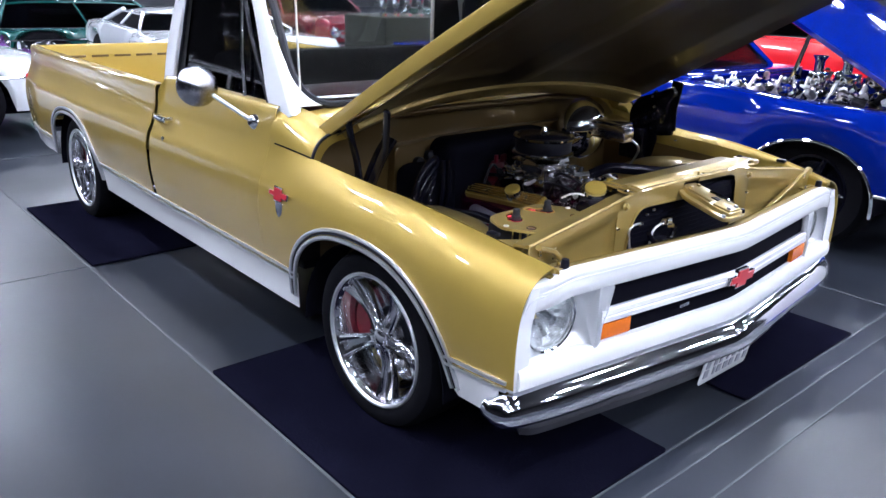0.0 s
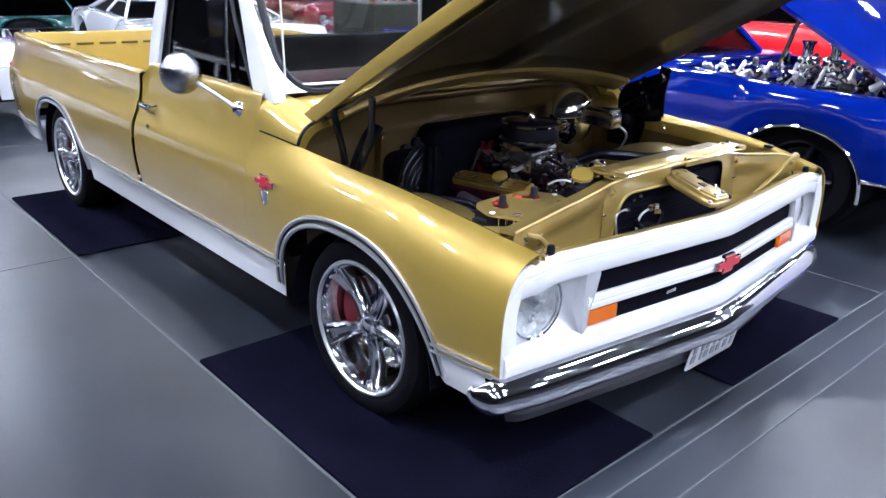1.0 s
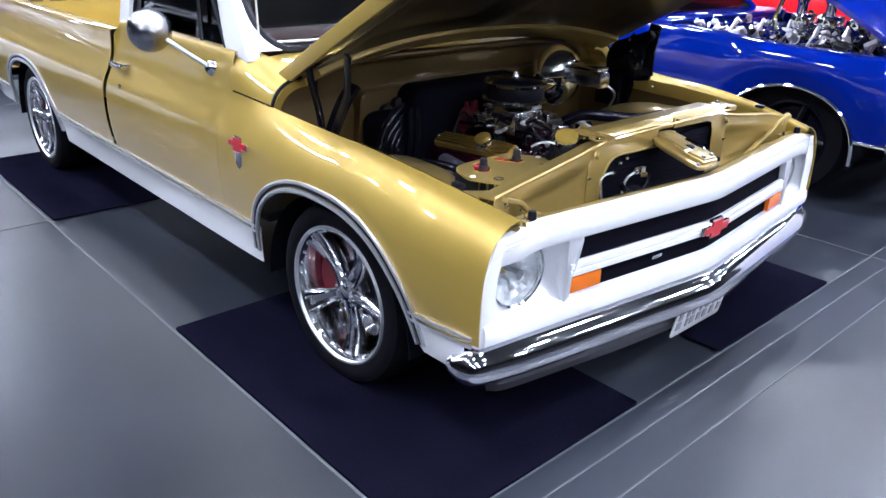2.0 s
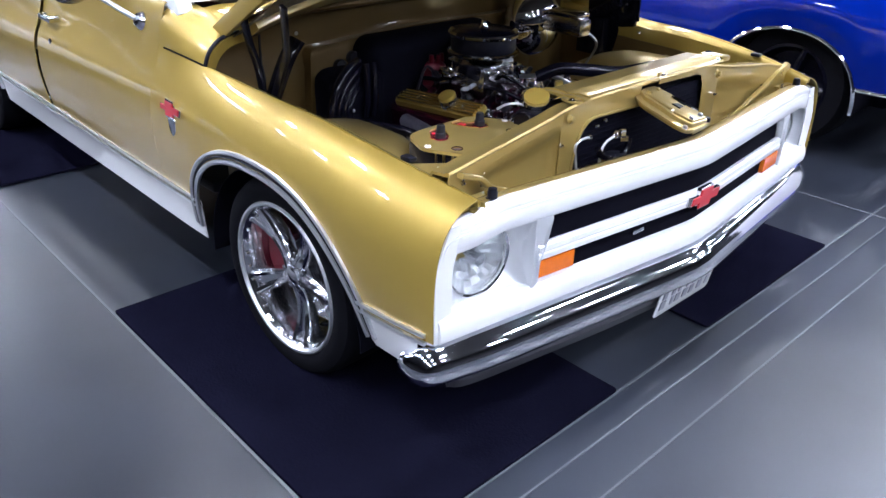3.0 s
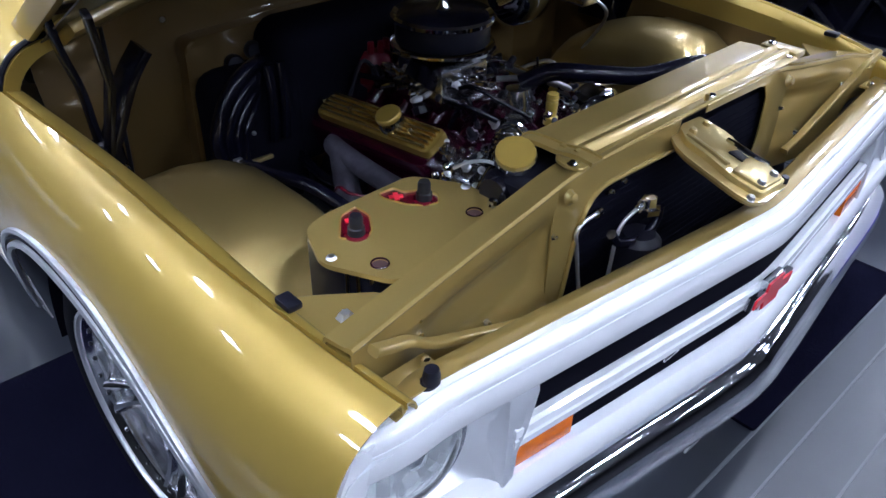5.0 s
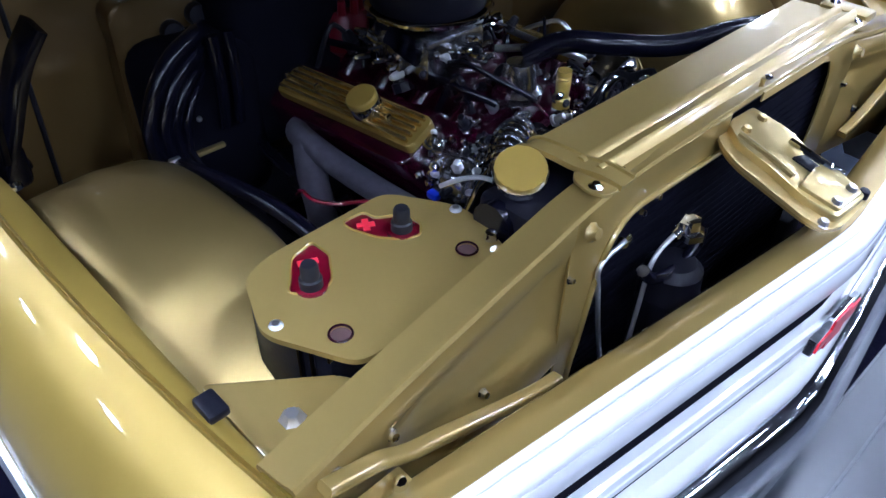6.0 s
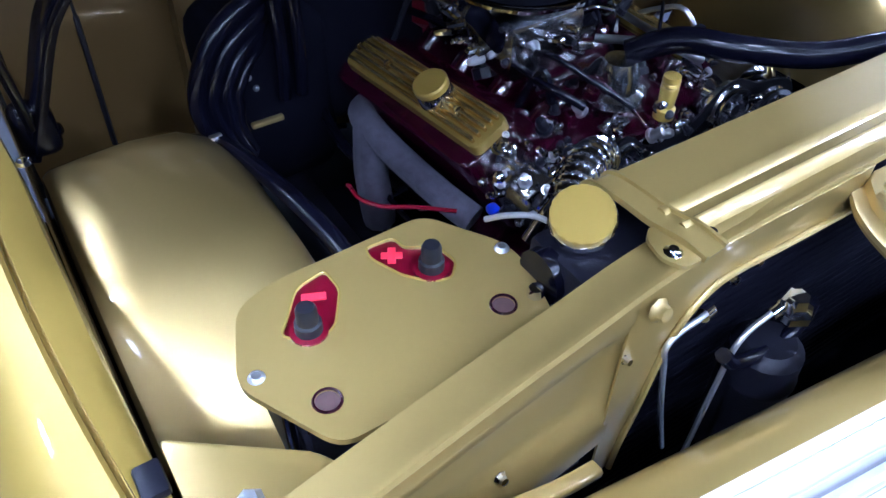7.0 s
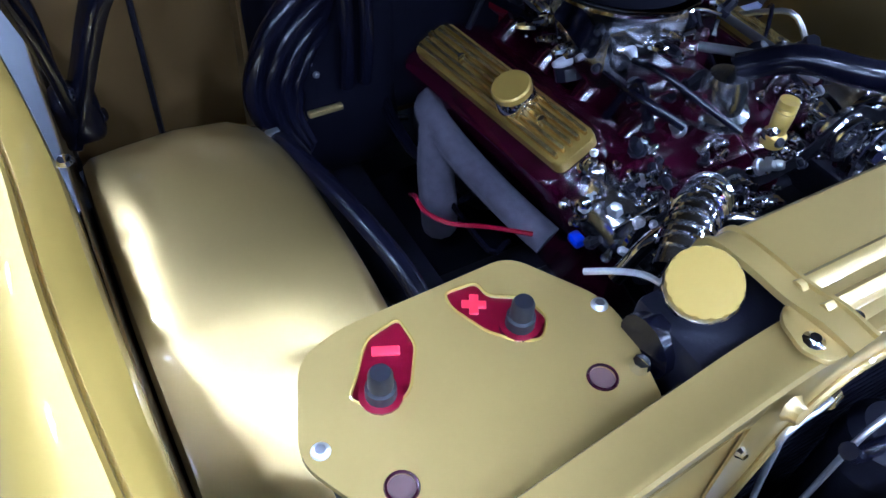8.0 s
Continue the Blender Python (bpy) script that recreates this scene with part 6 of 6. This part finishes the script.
part("wiring_loom", tube([(-0.86, -0.565, 0.57), (-0.82, -0.575, 0.615), (-0.776, -0.578, 0.640), (-0.69, -0.566, 0.655), (-0.55, -0.552, 0.672), (-0.45, -0.535, 0.65), (-0.38, -0.53, 0.60)], 0.013, 16, smooth=10), BLACK_GLOSS, TRUCK, "black wiring loom along the inner fender")
part("loom_clip", box((-0.776, -0.583, 0.652), (0.012, 0.020, 0.008), 0.003), STEEL, TRUCK, "steel clip on the wiring loom")
for c in ((-1.045, -0.425, 0.745), (-1.045, -0.37, 0.765)):
    part("relay", lathe([(0.0, 0.04), (0.018, 0.038), (0.022, 0.03), (0.022, 0.0)], 16, aim(c, (1, -0.2, 0.2))), BLACK, ACB)
# brake booster and master cylinder on the driver side
mb = aim((-0.98, 0.46, 0.80), (1, 0, 0.05))
BOOST = part("brake_booster", lathe([(0.0, 0.12), (0.05, 0.118), (0.10, 0.09), (0.125, 0.05), (0.132, 0.03), (0.132, 0.015), (0.125, 0.0), (0.10, -0.04), (0.0, -0.06)], 40, mb), CHROME, TRUCK, "chrome brake booster")
part("master_cylinder", box((-0.78, 0.46, 0.82), (0.18, 0.07, 0.07), 0.015), POLISHED, BOOST)
part("master_cylinder_cap", box((-0.78, 0.46, 0.862), (0.15, 0.075, 0.02), 0.008), CHROME, BOOST)
part("brake_line", tube([(-0.72, 0.50, 0.80), (-0.70, 0.55, 0.74), (-0.8, 0.58, 0.6)], 0.005, 6, smooth=5), STEEL, BOOST)
part("transmission_tunnel", box((-0.98, EY, 0.36), (0.3, 0.36, 0.24), 0.05), BLACK, TRUCK)
part("front_crossmember", box((-0.58, 0, 0.27), (0.25, 1.0, 0.10), 0.03), BLACK, TRUCK)
part("splash_pan", box((-0.55, 0, 0.235), (1.0, 1.1, 0.01), 0.002), BLACK_FLAT, TRUCK)

# ---- other show cars in the hall ----


def paint(name, color, metal=0.2):
    return material(name, color, 0.22, metal, 1.0, 0.05, 3.0)


def show_car(name, label, m, body_mat, roof_mat=None, L=4.5, W=1.78, belt=0.82, hood=0.78, deck=0.80, roof=1.28, cab=(0.30, 0.82), wagon=False, open_hood=False, group=""):
    """A saloon of the sixties: nose at local x = 0, tail at -L, wheels on the ground."""
    car = thing(name, (0, 0, 0), label, "car", group)
    hw = W / 2
    xf, xr, wr = -0.19 * L, -0.79 * L, 0.33
    rows = []
    n = 90
    c0, c1 = -cab[0] * L, -cab[1] * L
    for i in range(n + 1):
        x = -L * i / n
        u = i / n
        top = hood if x > c0 else (deck if x < c1 else belt)
        if c0 - 0.25 < x <= c0:
            top = lerp(hood, belt, smooth((c0 - x) / 0.25))
        if c1 <= x < c1 + 0.25:
            top = lerp(deck, belt, smooth((x - c1) / 0.25))
        end = min(1.0, u / 0.045, (1 - u) / 0.05)
        pinch = 0.90 + 0.10 * smooth(end)
        top -= 0.10 * (1 - smooth(end))
        low = 0.24 + 0.06 * (1 - smooth(end))
        for cx in (xf, xr):
            d = abs(x - cx) / (wr + 0.05)
            if d < 1:
                low = max(low, 0.30 + (wr + 0.02) * (1 - d ** 2.3) ** 0.5)
        w = hw * pinch
        half = [(w * 0.94, low), (w * 0.985, lerp(low, top, 0.35)), (w, lerp(low, top, 0.62)), (w * 0.985, lerp(low, top, 0.85)), (w * 0.94, top - 0.012), (w * 0.86, top + 0.004), (w * 0.5, top + 0.022), (0, top + 0.028)]
        rows.append([(x, -y, z) for y, z in half] + [(x, y, z) for y, z in half[-2::-1]])
    bm = grid(rows)
    bm.verts.ensure_lookup_table()
    k = len(rows[0])
    bm.faces.new(bm.verts[:k])
    bm.faces.new(bm.verts[-k:])
    part("body", bm, body_mat, car)
    part("underbody", box((-L / 2, 0, 0.28), (L * 0.94, W * 0.8, 0.16), 0.03), BLACK_FLAT, car)
    # greenhouse: glass, pillars, roof
    rb = c1 if not wagon else -L * 0.93
    a0, a1 = (c0 - 0.02, belt), (c0 - 0.52, roof - 0.03)
    b0, b1 = (rb + 0.05, belt), (rb + (0.50 if not wagon else 0.22), roof - 0.03)
    for s in (-1, 1):
        q = [(a0[0], s * hw * 0.86, belt), (b0[0], s * hw * 0.86, belt), (b1[0], s * hw * 0.70, roof - 0.02), (a1[0], s * hw * 0.70, roof - 0.02)]
        bm = bmesh.new()
        v0 = [bm.verts.new(p) for p in q]
        v1 = [bm.verts.new((p[0], p[1] - s * 0.008, p[2])) for p in q]
        bm.faces.new(v0), bm.faces.new(v1[::-1])
        for t in range(4):
            bm.faces.new((v0[t], v0[(t + 1) % 4], v1[(t + 1) % 4], v1[t]))
        part("side_window", bm, TINT, car)
        for p0, p1, r in ((q[0], q[3], 0.018), (q[1], q[2], 0.028), (((q[0][0] + q[1][0]) / 2, q[0][1], belt), ((q[2][0] + q[3][0]) / 2, q[2][1], roof - 0.02), 0.016)):
            part("pillar", tube([p0, p1], r, 8), roof_mat or body_mat, car)
        part("window_trim", tube([(q[0][0], q[0][1] + s * 0.01, belt + 0.01), (q[1][0], q[1][1] + s * 0.01, belt + 0.01)], 0.012, 6), CHROME, car)
        part("side_trim", tube([(-0.2, s * (hw * 0.995), 0.53), (-L + 0.25, s * (hw * 0.995), 0.53)], 0.010, 6), CHROME, car)
    for (x0, z0), (x1, z1), nm in ((a0, a1, "windscreen"), (b0, b1, "rear_window")):
        q = [(x0, -hw * 0.84, z0), (x0, hw * 0.84, z0), (x1, hw * 0.68, z1), (x1, -hw * 0.68, z1)]
        bm = bmesh.new()
        v0 = [bm.verts.new(p) for p in q]
        v1 = [bm.verts.new((p[0] + 0.004, p[1], p[2] + 0.008)) for p in q]
        bm.faces.new(v0), bm.faces.new(v1[::-1])
        for t in range(4):
            bm.faces.new((v0[t], v0[(t + 1) % 4], v1[(t + 1) % 4], v1[t]))
        part(nm, bm, TINT, car)
    rr = []
    for i in range(11):
        x = lerp(a1[0] + 0.03, b1[0] - 0.03, i / 10)
        rr.append([(x, hw * 0.73 * w, roof - 0.03 + 0.05 * (1 - abs(w) ** 3) - 0.03 * abs(2 * i / 10 - 1) ** 4) for w in [-1 + 2 * j / 12 for j in range(13)]])
    part("roof", thicken(grid(rr), 0.025), roof_mat or body_mat, car)
    part("seat", box(((a0[0] + b0[0]) / 2, 0, 0.68), (0.9, W * 0.7, 0.36), 0.08), CLOTH, car)
    for x, s in ((xf, -1), (xf, 1), (xr, -1), (xr, 1)):
        mm = aim((x, s * (hw - 0.02), wr), (0, s, 0))
        wh = part("wheel", lathe([(0.20, 0.0), (0.23, 0.008), (0.29, 0.006), (0.325, -0.02), (0.33, -0.06), (0.33, -0.17), (0.31, -0.2), (0.2, -0.2)], 32, mm, closed=True), RUBBER, car, "black tyre with a bright wheel")
        part("rim", lathe([(0.0, 0.0), (0.05, -0.005), (0.07, -0.03), (0.17, -0.02), (0.195, 0.004), (0.205, 0.0), (0.2, -0.1)], 24, mm), CHROME, wh)
        for t in range(5):
            a = 2 * math.pi * t / 5
            part("spoke", tube([mm @ Vector((0.05 * math.cos(a), 0.05 * math.sin(a), -0.01)), mm @ Vector((0.19 * math.cos(a), 0.19 * math.sin(a), -0.005))], 0.018, 6), POLISHED, wh)
    for x, dx in ((0.03, 1), (-L - 0.03, -1)):
        part("bumper", tube([(x - dx * 0.22, -hw * 0.98, 0.44), (x - dx * 0.05, -hw * 0.93, 0.44), (x, -hw * 0.6, 0.44), (x + dx * 0.02, 0, 0.44), (x, hw * 0.6, 0.44), (x - dx * 0.05, hw * 0.93, 0.44), (x - dx * 0.22, hw * 0.98, 0.44)], 0.05, 10, smooth=4), CHROME, car, "chrome bumper")
    part("grille", box((-0.005, 0, 0.60), (0.05, W * 0.66, 0.13), 0.02), POLISHED, car)
    for s in (-1, 1):
        part("headlamp", lathe([(0.0, 0.02), (0.06, 0.012), (0.085, -0.01), (0.09, -0.05)], 18, aim((0.02, s * hw * 0.76, 0.62), (1, 0, 0))), CHROME, car)
        part("tail_lamp", box((-L - 0.005, s * hw * 0.72, 0.62), (0.04, 0.3, 0.09), 0.02), RED, car, "red tail lamp")
    if open_hood:
        part("engine", box((-0.65, 0, hood + 0.03), (0.7, 0.6, 0.12), 0.04), POLISHED, car)
    car.matrix_basis = m
    return car


def place(x, y, rz):
    return pose(x, y, 0, 0, 0, rz)


WHITE_CAR = paint("white_car_paint", (0.72, 0.74, 0.78), 0.0)
show_car("coupe", "white low coupe parked behind the pickup's tailgate", place(-6.98, -0.25, 90), WHITE_CAR, None, 4.5, 1.72, 0.74, 0.66, 0.72, 1.14, (0.40, 0.84), group="show cars")
show_car("station_wagon", "teal green station wagon with many windows in the hall", place(-10.8, 3.7, 90), paint("teal_paint", (0.004, 0.060, 0.054)), None, 4.0, 1.75, 0.66, 0.64, 0.66, 1.04, (0.34, 0.95), True, group="show cars")
show_car("saloon_car", "dark purple saloon car on the hall floor", place(-9.2, -0.2, 90), paint("purple_paint", (0.10, 0.03, 0.16)), None, 4.4, 1.7, 0.76, 0.72, 0.74, 1.15, group="show cars")
show_car("saloon_car", "white saloon car standing behind the gold pickup", place(-5.95, 1.5, -8), WHITE_CAR, None, 4.0, 2.0, 0.82, 0.80, 0.80, 1.0, (0.30, 0.80), group="show cars")
show_car("saloon_car", "maroon saloon car far back in the hall", place(-9.0, 5.1, 0), paint("maroon_car_paint", (0.16, 0.008, 0.02)), None, 4.6, 1.8, 0.86, 0.84, 0.84, 1.25, group="show cars")
show_car("saloon_car", "bright red saloon car with a white roof behind the blue car", place(-0.3, 5.7, 0), paint("red_car_paint", (0.75, 0.012, 0.02), 0.0), WHITE_CAR, 4.9, 1.85, 1.02, 1.0, 1.0, 1.32, (0.30, 0.84), group="show cars")
show_car("saloon_car", "dark green saloon car far back in the hall", place(-13.2, 9.5, -90), paint("green_paint", (0.008, 0.04, 0.03)), WHITE_CAR, 4.8, 1.85, group="show cars")
show_car("saloon_car", "dark blue saloon car far back in the hall", place(-13.0, 16.0, -90), paint("navy_paint", (0.01, 0.015, 0.10)), None, 4.6, 1.8, group="show cars")
tagged(part("storage_bin", box((-7.55, 4.04, 0.40), (0.30, 0.30, 0.80), 0.02), paint("bin_blue", (0.01, 0.02, 0.35), 0.0)), "blue plastic storage bin beside the draped table", "bin")

# ---- the blue car beside the pickup, with its engine cover tipped forward ----
BC = thing("muscle_car", (-2.2, 2.95, 0), "deep blue muscle car with open hood and chrome engine", "car", "show cars")
BY0, BHW = 2.95, 0.90
rows = []
for i in range(101):
    x = lerp(0.06, -4.6, i / 100)
    u = i / 100
    end = smooth(min(1, u / 0.05, (1 - u) / 0.05))
    top = lerp(0.835, 0.87, smooth((-0.6 - x) / 0.8)) - 0.08 * (1 - end)
    low = 0.40 if x > -0.4 else 0.27
    for cx in (-0.62, -3.5):
        d = abs(x - cx) / 0.385
        if d < 1:
            low = max(low, 0.27 + 0.36 * (1 - d ** 2.2) ** 0.5)
    w = BHW * (0.93 + 0.07 * end)
    sec = [(w * 0.95, low), (w * 0.985, lerp(low, top, 0.3)), (w, lerp(low, top, 0.6)), (w * 0.985, lerp(low, top, 0.82)), (w * 0.945, top - 0.01), (w * 0.88, top), (w * 0.80, top - 0.004)]
    rows.append(sec)
for s in (-1, 1):
    part("body_side", thicken(grid([[(lerp(0.06, -4.6, i / 100), BY0 + s * y, z) for y, z in r] for i, r in enumerate(rows)]), 0.003), BLUE, BC)
    pth = []
    for k in range(41):
        a = math.pi * k / 40
        pth.append((-0.62 + 0.385 * math.cos(a), BY0 + s * (BHW * 0.965), 0.27 + 0.365 * math.sin(a) ** 0.8))
    part("arch_moulding", tube(pth, 0.009, 6), CHROME, BC)
    part("sill_moulding", tube([(-0.24, BY0 + s * 0.862, 0.398), (0.05, BY0 + s * 0.81, 0.39)], 0.011, 6), CHROME, BC)
    part("sill_moulding", tube([(-1.02, BY0 + s * 0.862, 0.275), (-3.1, BY0 + s * 0.862, 0.275)], 0.011, 6), CHROME, BC)
    for cx in (-0.62, -3.5):
        mm = aim((cx, BY0 + s * 0.77, 0.33), (0, s, 0))
        wh = part("wheel", lathe([(0.21, 0.0), (0.24, 0.008), (0.30, 0.006), (0.325, -0.02), (0.33, -0.06), (0.33, -0.2), (0.21, -0.2)], 40, mm, closed=True), RUBBER, BC, "black tyre on a dark wheel")
        part("rim", lathe([(0.0, 0.0), (0.04, -0.004), (0.06, -0.05), (0.17, -0.05), (0.20, 0.004), (0.215, 0.004), (0.21, -0.1)], 32, mm), BLACK_GLOSS, wh)
        for t in range(5):
            a = 2 * math.pi * t / 5
            part("spoke", tube([mm @ Vector((0.04 * math.cos(a), 0.04 * math.sin(a), -0.012)), mm @ Vector((0.20 * math.cos(a), 0.20 * math.sin(a), -0.008))], 0.02, 8), BLACK_GLOSS, wh)
        hs = [[(cx + 0.385 * math.cos(math.pi * k / 16), BY0 + s * yy, 0.27 + 0.37 * math.sin(math.pi * k / 16)) for yy in (0.86, 0.6)] for k in range(17)]
        part("wheel_housing", thicken(grid(hs), 0.003), BLACK_FLAT, BC)
part("underbody", box((-2.3, BY0, 0.33), (4.3, 1.2, 0.14), 0.03), BLACK_FLAT, BC)
part("deck_lid", box((-4.1, BY0, 0.86), (0.95, 1.6, 0.03), 0.012), BLUE, BC)
part("cowl", box((-1.62, BY0, 0.875), (0.3, 1.55, 0.03), 0.012), BLUE, BC)
part("bay_wall", box((-1.47, BY0, 0.66), (0.03, 1.5, 0.4), 0.01), BLUE, BC)
part("bay_floor", box((-0.75, BY0, 0.42), (1.4, 1.2, 0.03), 0.01), BLACK_FLAT, BC)
for s in (-1, 1):
    part("inner_fender", box((-0.72, BY0 + s * 0.66, 0.76), (1.45, 0.12, 0.10), 0.03), POLISHED if s < 0 else BLUE, BC)
part("front_grille", box((0.045, BY0, 0.60), (0.05, 1.30, 0.24), 0.02), BLACK, BC)
for k in range(5):
    part("grille_bar", tube([(0.075, BY0 - 0.64, 0.51 + 0.045 * k), (0.075, BY0 + 0.64, 0.51 + 0.045 * k)], 0.007, 6), CHROME, BC)
for s in (-1, 1):
    for y in (0.70, 0.52):
        part("headlamp", lathe([(0.0, 0.02), (0.05, 0.014), (0.07, 0.0), (0.082, -0.004), (0.082, -0.04)], 20, aim((0.07, BY0 + s * y, 0.60), (1, 0, 0))), CHROME, BC)
    part("grille_end", box((0.05, BY0 + s * 0.80, 0.60), (0.06, 0.05, 0.30), 0.02), CHROME, BC)
part("front_bumper", tube([(-0.06, BY0 - 0.90, 0.43), (0.05, BY0 - 0.87, 0.43), (0.11, BY0 - 0.6, 0.43), (0.13, BY0, 0.43), (0.11, BY0 + 0.6, 0.43), (0.05, BY0 + 0.87, 0.43), (-0.06, BY0 + 0.90, 0.43)], 0.048, 12, smooth=5), CHROME, BC, "chrome front bumper")
# tipped hood: hinged at the nose, rear edge up
BH = Matrix.Translation((-0.08, BY0, 0.845)) @ Euler((0, radians(28.5), 0)).to_matrix().to_4x4()
rows = [[BH @ Vector((-1.32 * i / 16, -0.78 + 1.56 * j / 16, 0.03 * (1 - (2 * j / 16 - 1) ** 2) + 0.004)) for j in range(17)] for i in range(17)]
hb = part("hood", thicken(grid(rows), 0.025), BLUE, BC, "open blue hood panel")
for y in (-0.7, -0.25, 0.25, 0.7):
    part("hood_rib", box((0, 0, 0), (1.2, 0.06, 0.025), 0.01), BLUE, hb).matrix_basis = BH @ pose(-0.66, y, -0.025)
part("hood_rib", box((0, 0, 0), (0.07, 1.5, 0.025), 0.01), BLUE, hb).matrix_basis = BH @ pose(-1.26, 0, -0.025)
# chrome engine dressing
eb = part("engine", box((-0.80, BY0, 0.66), (0.62, 0.44, 0.30), 0.03), POLISHED, BC, "chrome dressed engine")
random.seed(5)
for s in (-1, 1):
    part("valve_cover", box((-0.80, BY0 + s * 0.24, 0.82), (0.55, 0.13, 0.08), 0.025), CHROME, eb)
    part("header", tube([(-0.55, BY0 + s * 0.33, 0.76), (-0.7, BY0 + s * 0.40, 0.74), (-1.0, BY0 + s * 0.42, 0.62)], 0.04, 10, smooth=4), CHROME, eb)
for x in (-1.0, -0.82, -0.64):
    part("carburettor", box((x, BY0, 0.88), (0.12, 0.16, 0.12), 0.02), CHROME, eb)
    part("velocity_stack", lathe([(0.03, 0.0), (0.032, 0.07), (0.05, 0.10), (0.046, 0.10), (0.028, 0.06)], 18, pose(x, BY0 - 0.05, 0.94)), CHROME, eb)
part("pulley", lathe([(0.0, 0.02), (0.07, 0.02), (0.10, 0.01), (0.12, 0.02), (0.12, -0.02)], 28, aim((-0.42, BY0 - 0.1, 0.82), (1, 0, 0))), CHROME, eb)
part("pulley", lathe([(0.0, 0.02), (0.05, 0.02), (0.07, 0.01), (0.09, 0.02), (0.09, -0.02)], 28, aim((-0.40, BY0 - 0.28, 0.86), (1, -0.4, 0.2))), CHROME, eb)
part("strut", tube([(-1.0, BY0 - 0.45, 0.85), (-0.92, BY0 - 0.42, 1.22)], 0.014, 8), CHROME, BC)
for k in range(90):
    c = Vector((random.uniform(-1.35, -0.15), BY0 + random.choice((-1, -1, 1)) * random.uniform(0.10, 0.70), random.uniform(0.80, 0.89)))
    r = random.uniform(0.008, 0.03)
    part("engine_fitting", lathe([(0.0, r * 1.6), (r * 0.7, r * 1.5), (r, r), (r, -r), (r * 1.3, -r)], 8, aim(c, (random.uniform(-1, 1), random.uniform(-1, 1), random.uniform(0.2, 1)))), random.choice((CHROME, CHROME, POLISHED, BLACK, STEEL)), eb)
for k in range(70):
    c = Vector((random.uniform(-1.42, -0.12), BY0 - random.uniform(0.36, 0.66), random.uniform(0.835, 0.885)))
    a, w, h = random.uniform(0.02, 0.07), random.uniform(0.015, 0.035), random.uniform(0.01, 0.025)
    part("engine_bracket", box((0, 0, 0), (a, w, h), 0.004), random.choice((SILVER, SILVER, CHROME, POLISHED)), eb).matrix_basis = Matrix.Translation(c) @ Euler((random.uniform(-0.7, 0.7), random.uniform(-0.7, 0.7), random.uniform(0, 3))).to_matrix().to_4x4()
for k in range(7):
    x = -1.3 + 0.17 * k
    part("plug_lead", tube([(x, BY0 - 0.30, 0.86), (x + 0.04, BY0 - 0.36, 0.90 + 0.01 * (k % 3)), (x + 0.07, BY0 - 0.46, 0.87), (x + 0.06, BY0 - 0.52, 0.80)], 0.011, 8, smooth=4), SILVER, eb)
part("radiator", box((-0.20, BY0, 0.70), (0.08, 1.0, 0.30), 0.015), POLISHED, BC)
# cabin
for s in (-1, 1):
    part("pillar", tube([(-1.72, BY0 + s * 0.74, 0.87), (-2.15, BY0 + s * 0.60, 1.27)], 0.03, 8), BLUE, BC)
    part("pillar", tube([(-3.75, BY0 + s * 0.74, 0.87), (-3.1, BY0 + s * 0.60, 1.27)], 0.05, 8), BLUE, BC)
part("windscreen", thicken(grid([[(-1.72, BY0 - 0.73, 0.88), (-1.72, BY0 + 0.73, 0.88)], [(-2.15, BY0 - 0.59, 1.27), (-2.15, BY0 + 0.59, 1.27)]]), 0.006), TINT, BC)
part("rear_window", thicken(grid([[(-3.75, BY0 - 0.73, 0.88), (-3.75, BY0 + 0.73, 0.88)], [(-3.1, BY0 - 0.59, 1.27), (-3.1, BY0 + 0.59, 1.27)]]), 0.006), TINT, BC)
part("roof", box((-2.62, BY0, 1.285), (1.05, 1.26, 0.04), 0.018), BLUE, BC)
part("seat", box((-2.6, BY0, 0.62), (1.2, 1.3, 0.4), 0.08), CLOTH, BC)

# ---- small furniture of the hall ----
SIGN = thing("sign_board", (0.42, 2.0, 0), "white floor-standing display board on a blue foot", "sign")
sm = Matrix.Translation((0.47, 1.96, 0.36)) @ Euler((radians(6), 0, radians(-14))).to_matrix().to_4x4()
part("panel", box((0, 0, 0), (0.62, 0.035, 0.66), 0.01), WHITE, SIGN).matrix_basis = Matrix.Translation((-0.42, -2.0, 0)) @ Matrix.Translation((0.42, 2.0, 0)) @ sm
part("foot", box((0.50, 1.93, 0.018), (0.5, 0.16, 0.036), 0.012), paint("violet_blue", (0.08, 0.06, 0.40), 0.0), SIGN, "violet blue foot")
TABLE = thing("display_table", (-6.9, 3.93, 0), "table draped in dark olive cloth with trophies on it", "table")
part("cloth", box((-6.9, 3.93, 0.495), (0.9, 0.92, 0.99), 0.03), material("olive_cloth", (0.010, 0.011, 0.005), 0.85, vary=0.25, scale=4.0, bump=0.3), TABLE)
for k in range(5):
    ty = 3.55 + 0.19 * k
    tr = thing("trophy", (-6.6, ty, 0.99), "small bright trophy cup on the draped table", "trophy", "trophies on the table")
    part("cup", lathe([(0.0, 0.0), (0.045, 0.0), (0.045, 0.03), (0.02, 0.05), (0.018, 0.09), (0.04, 0.12), (0.048, 0.20), (0.043, 0.20), (0.0, 0.12)], 16, pose(-6.6, ty, 0.99)), CHROME, tr)
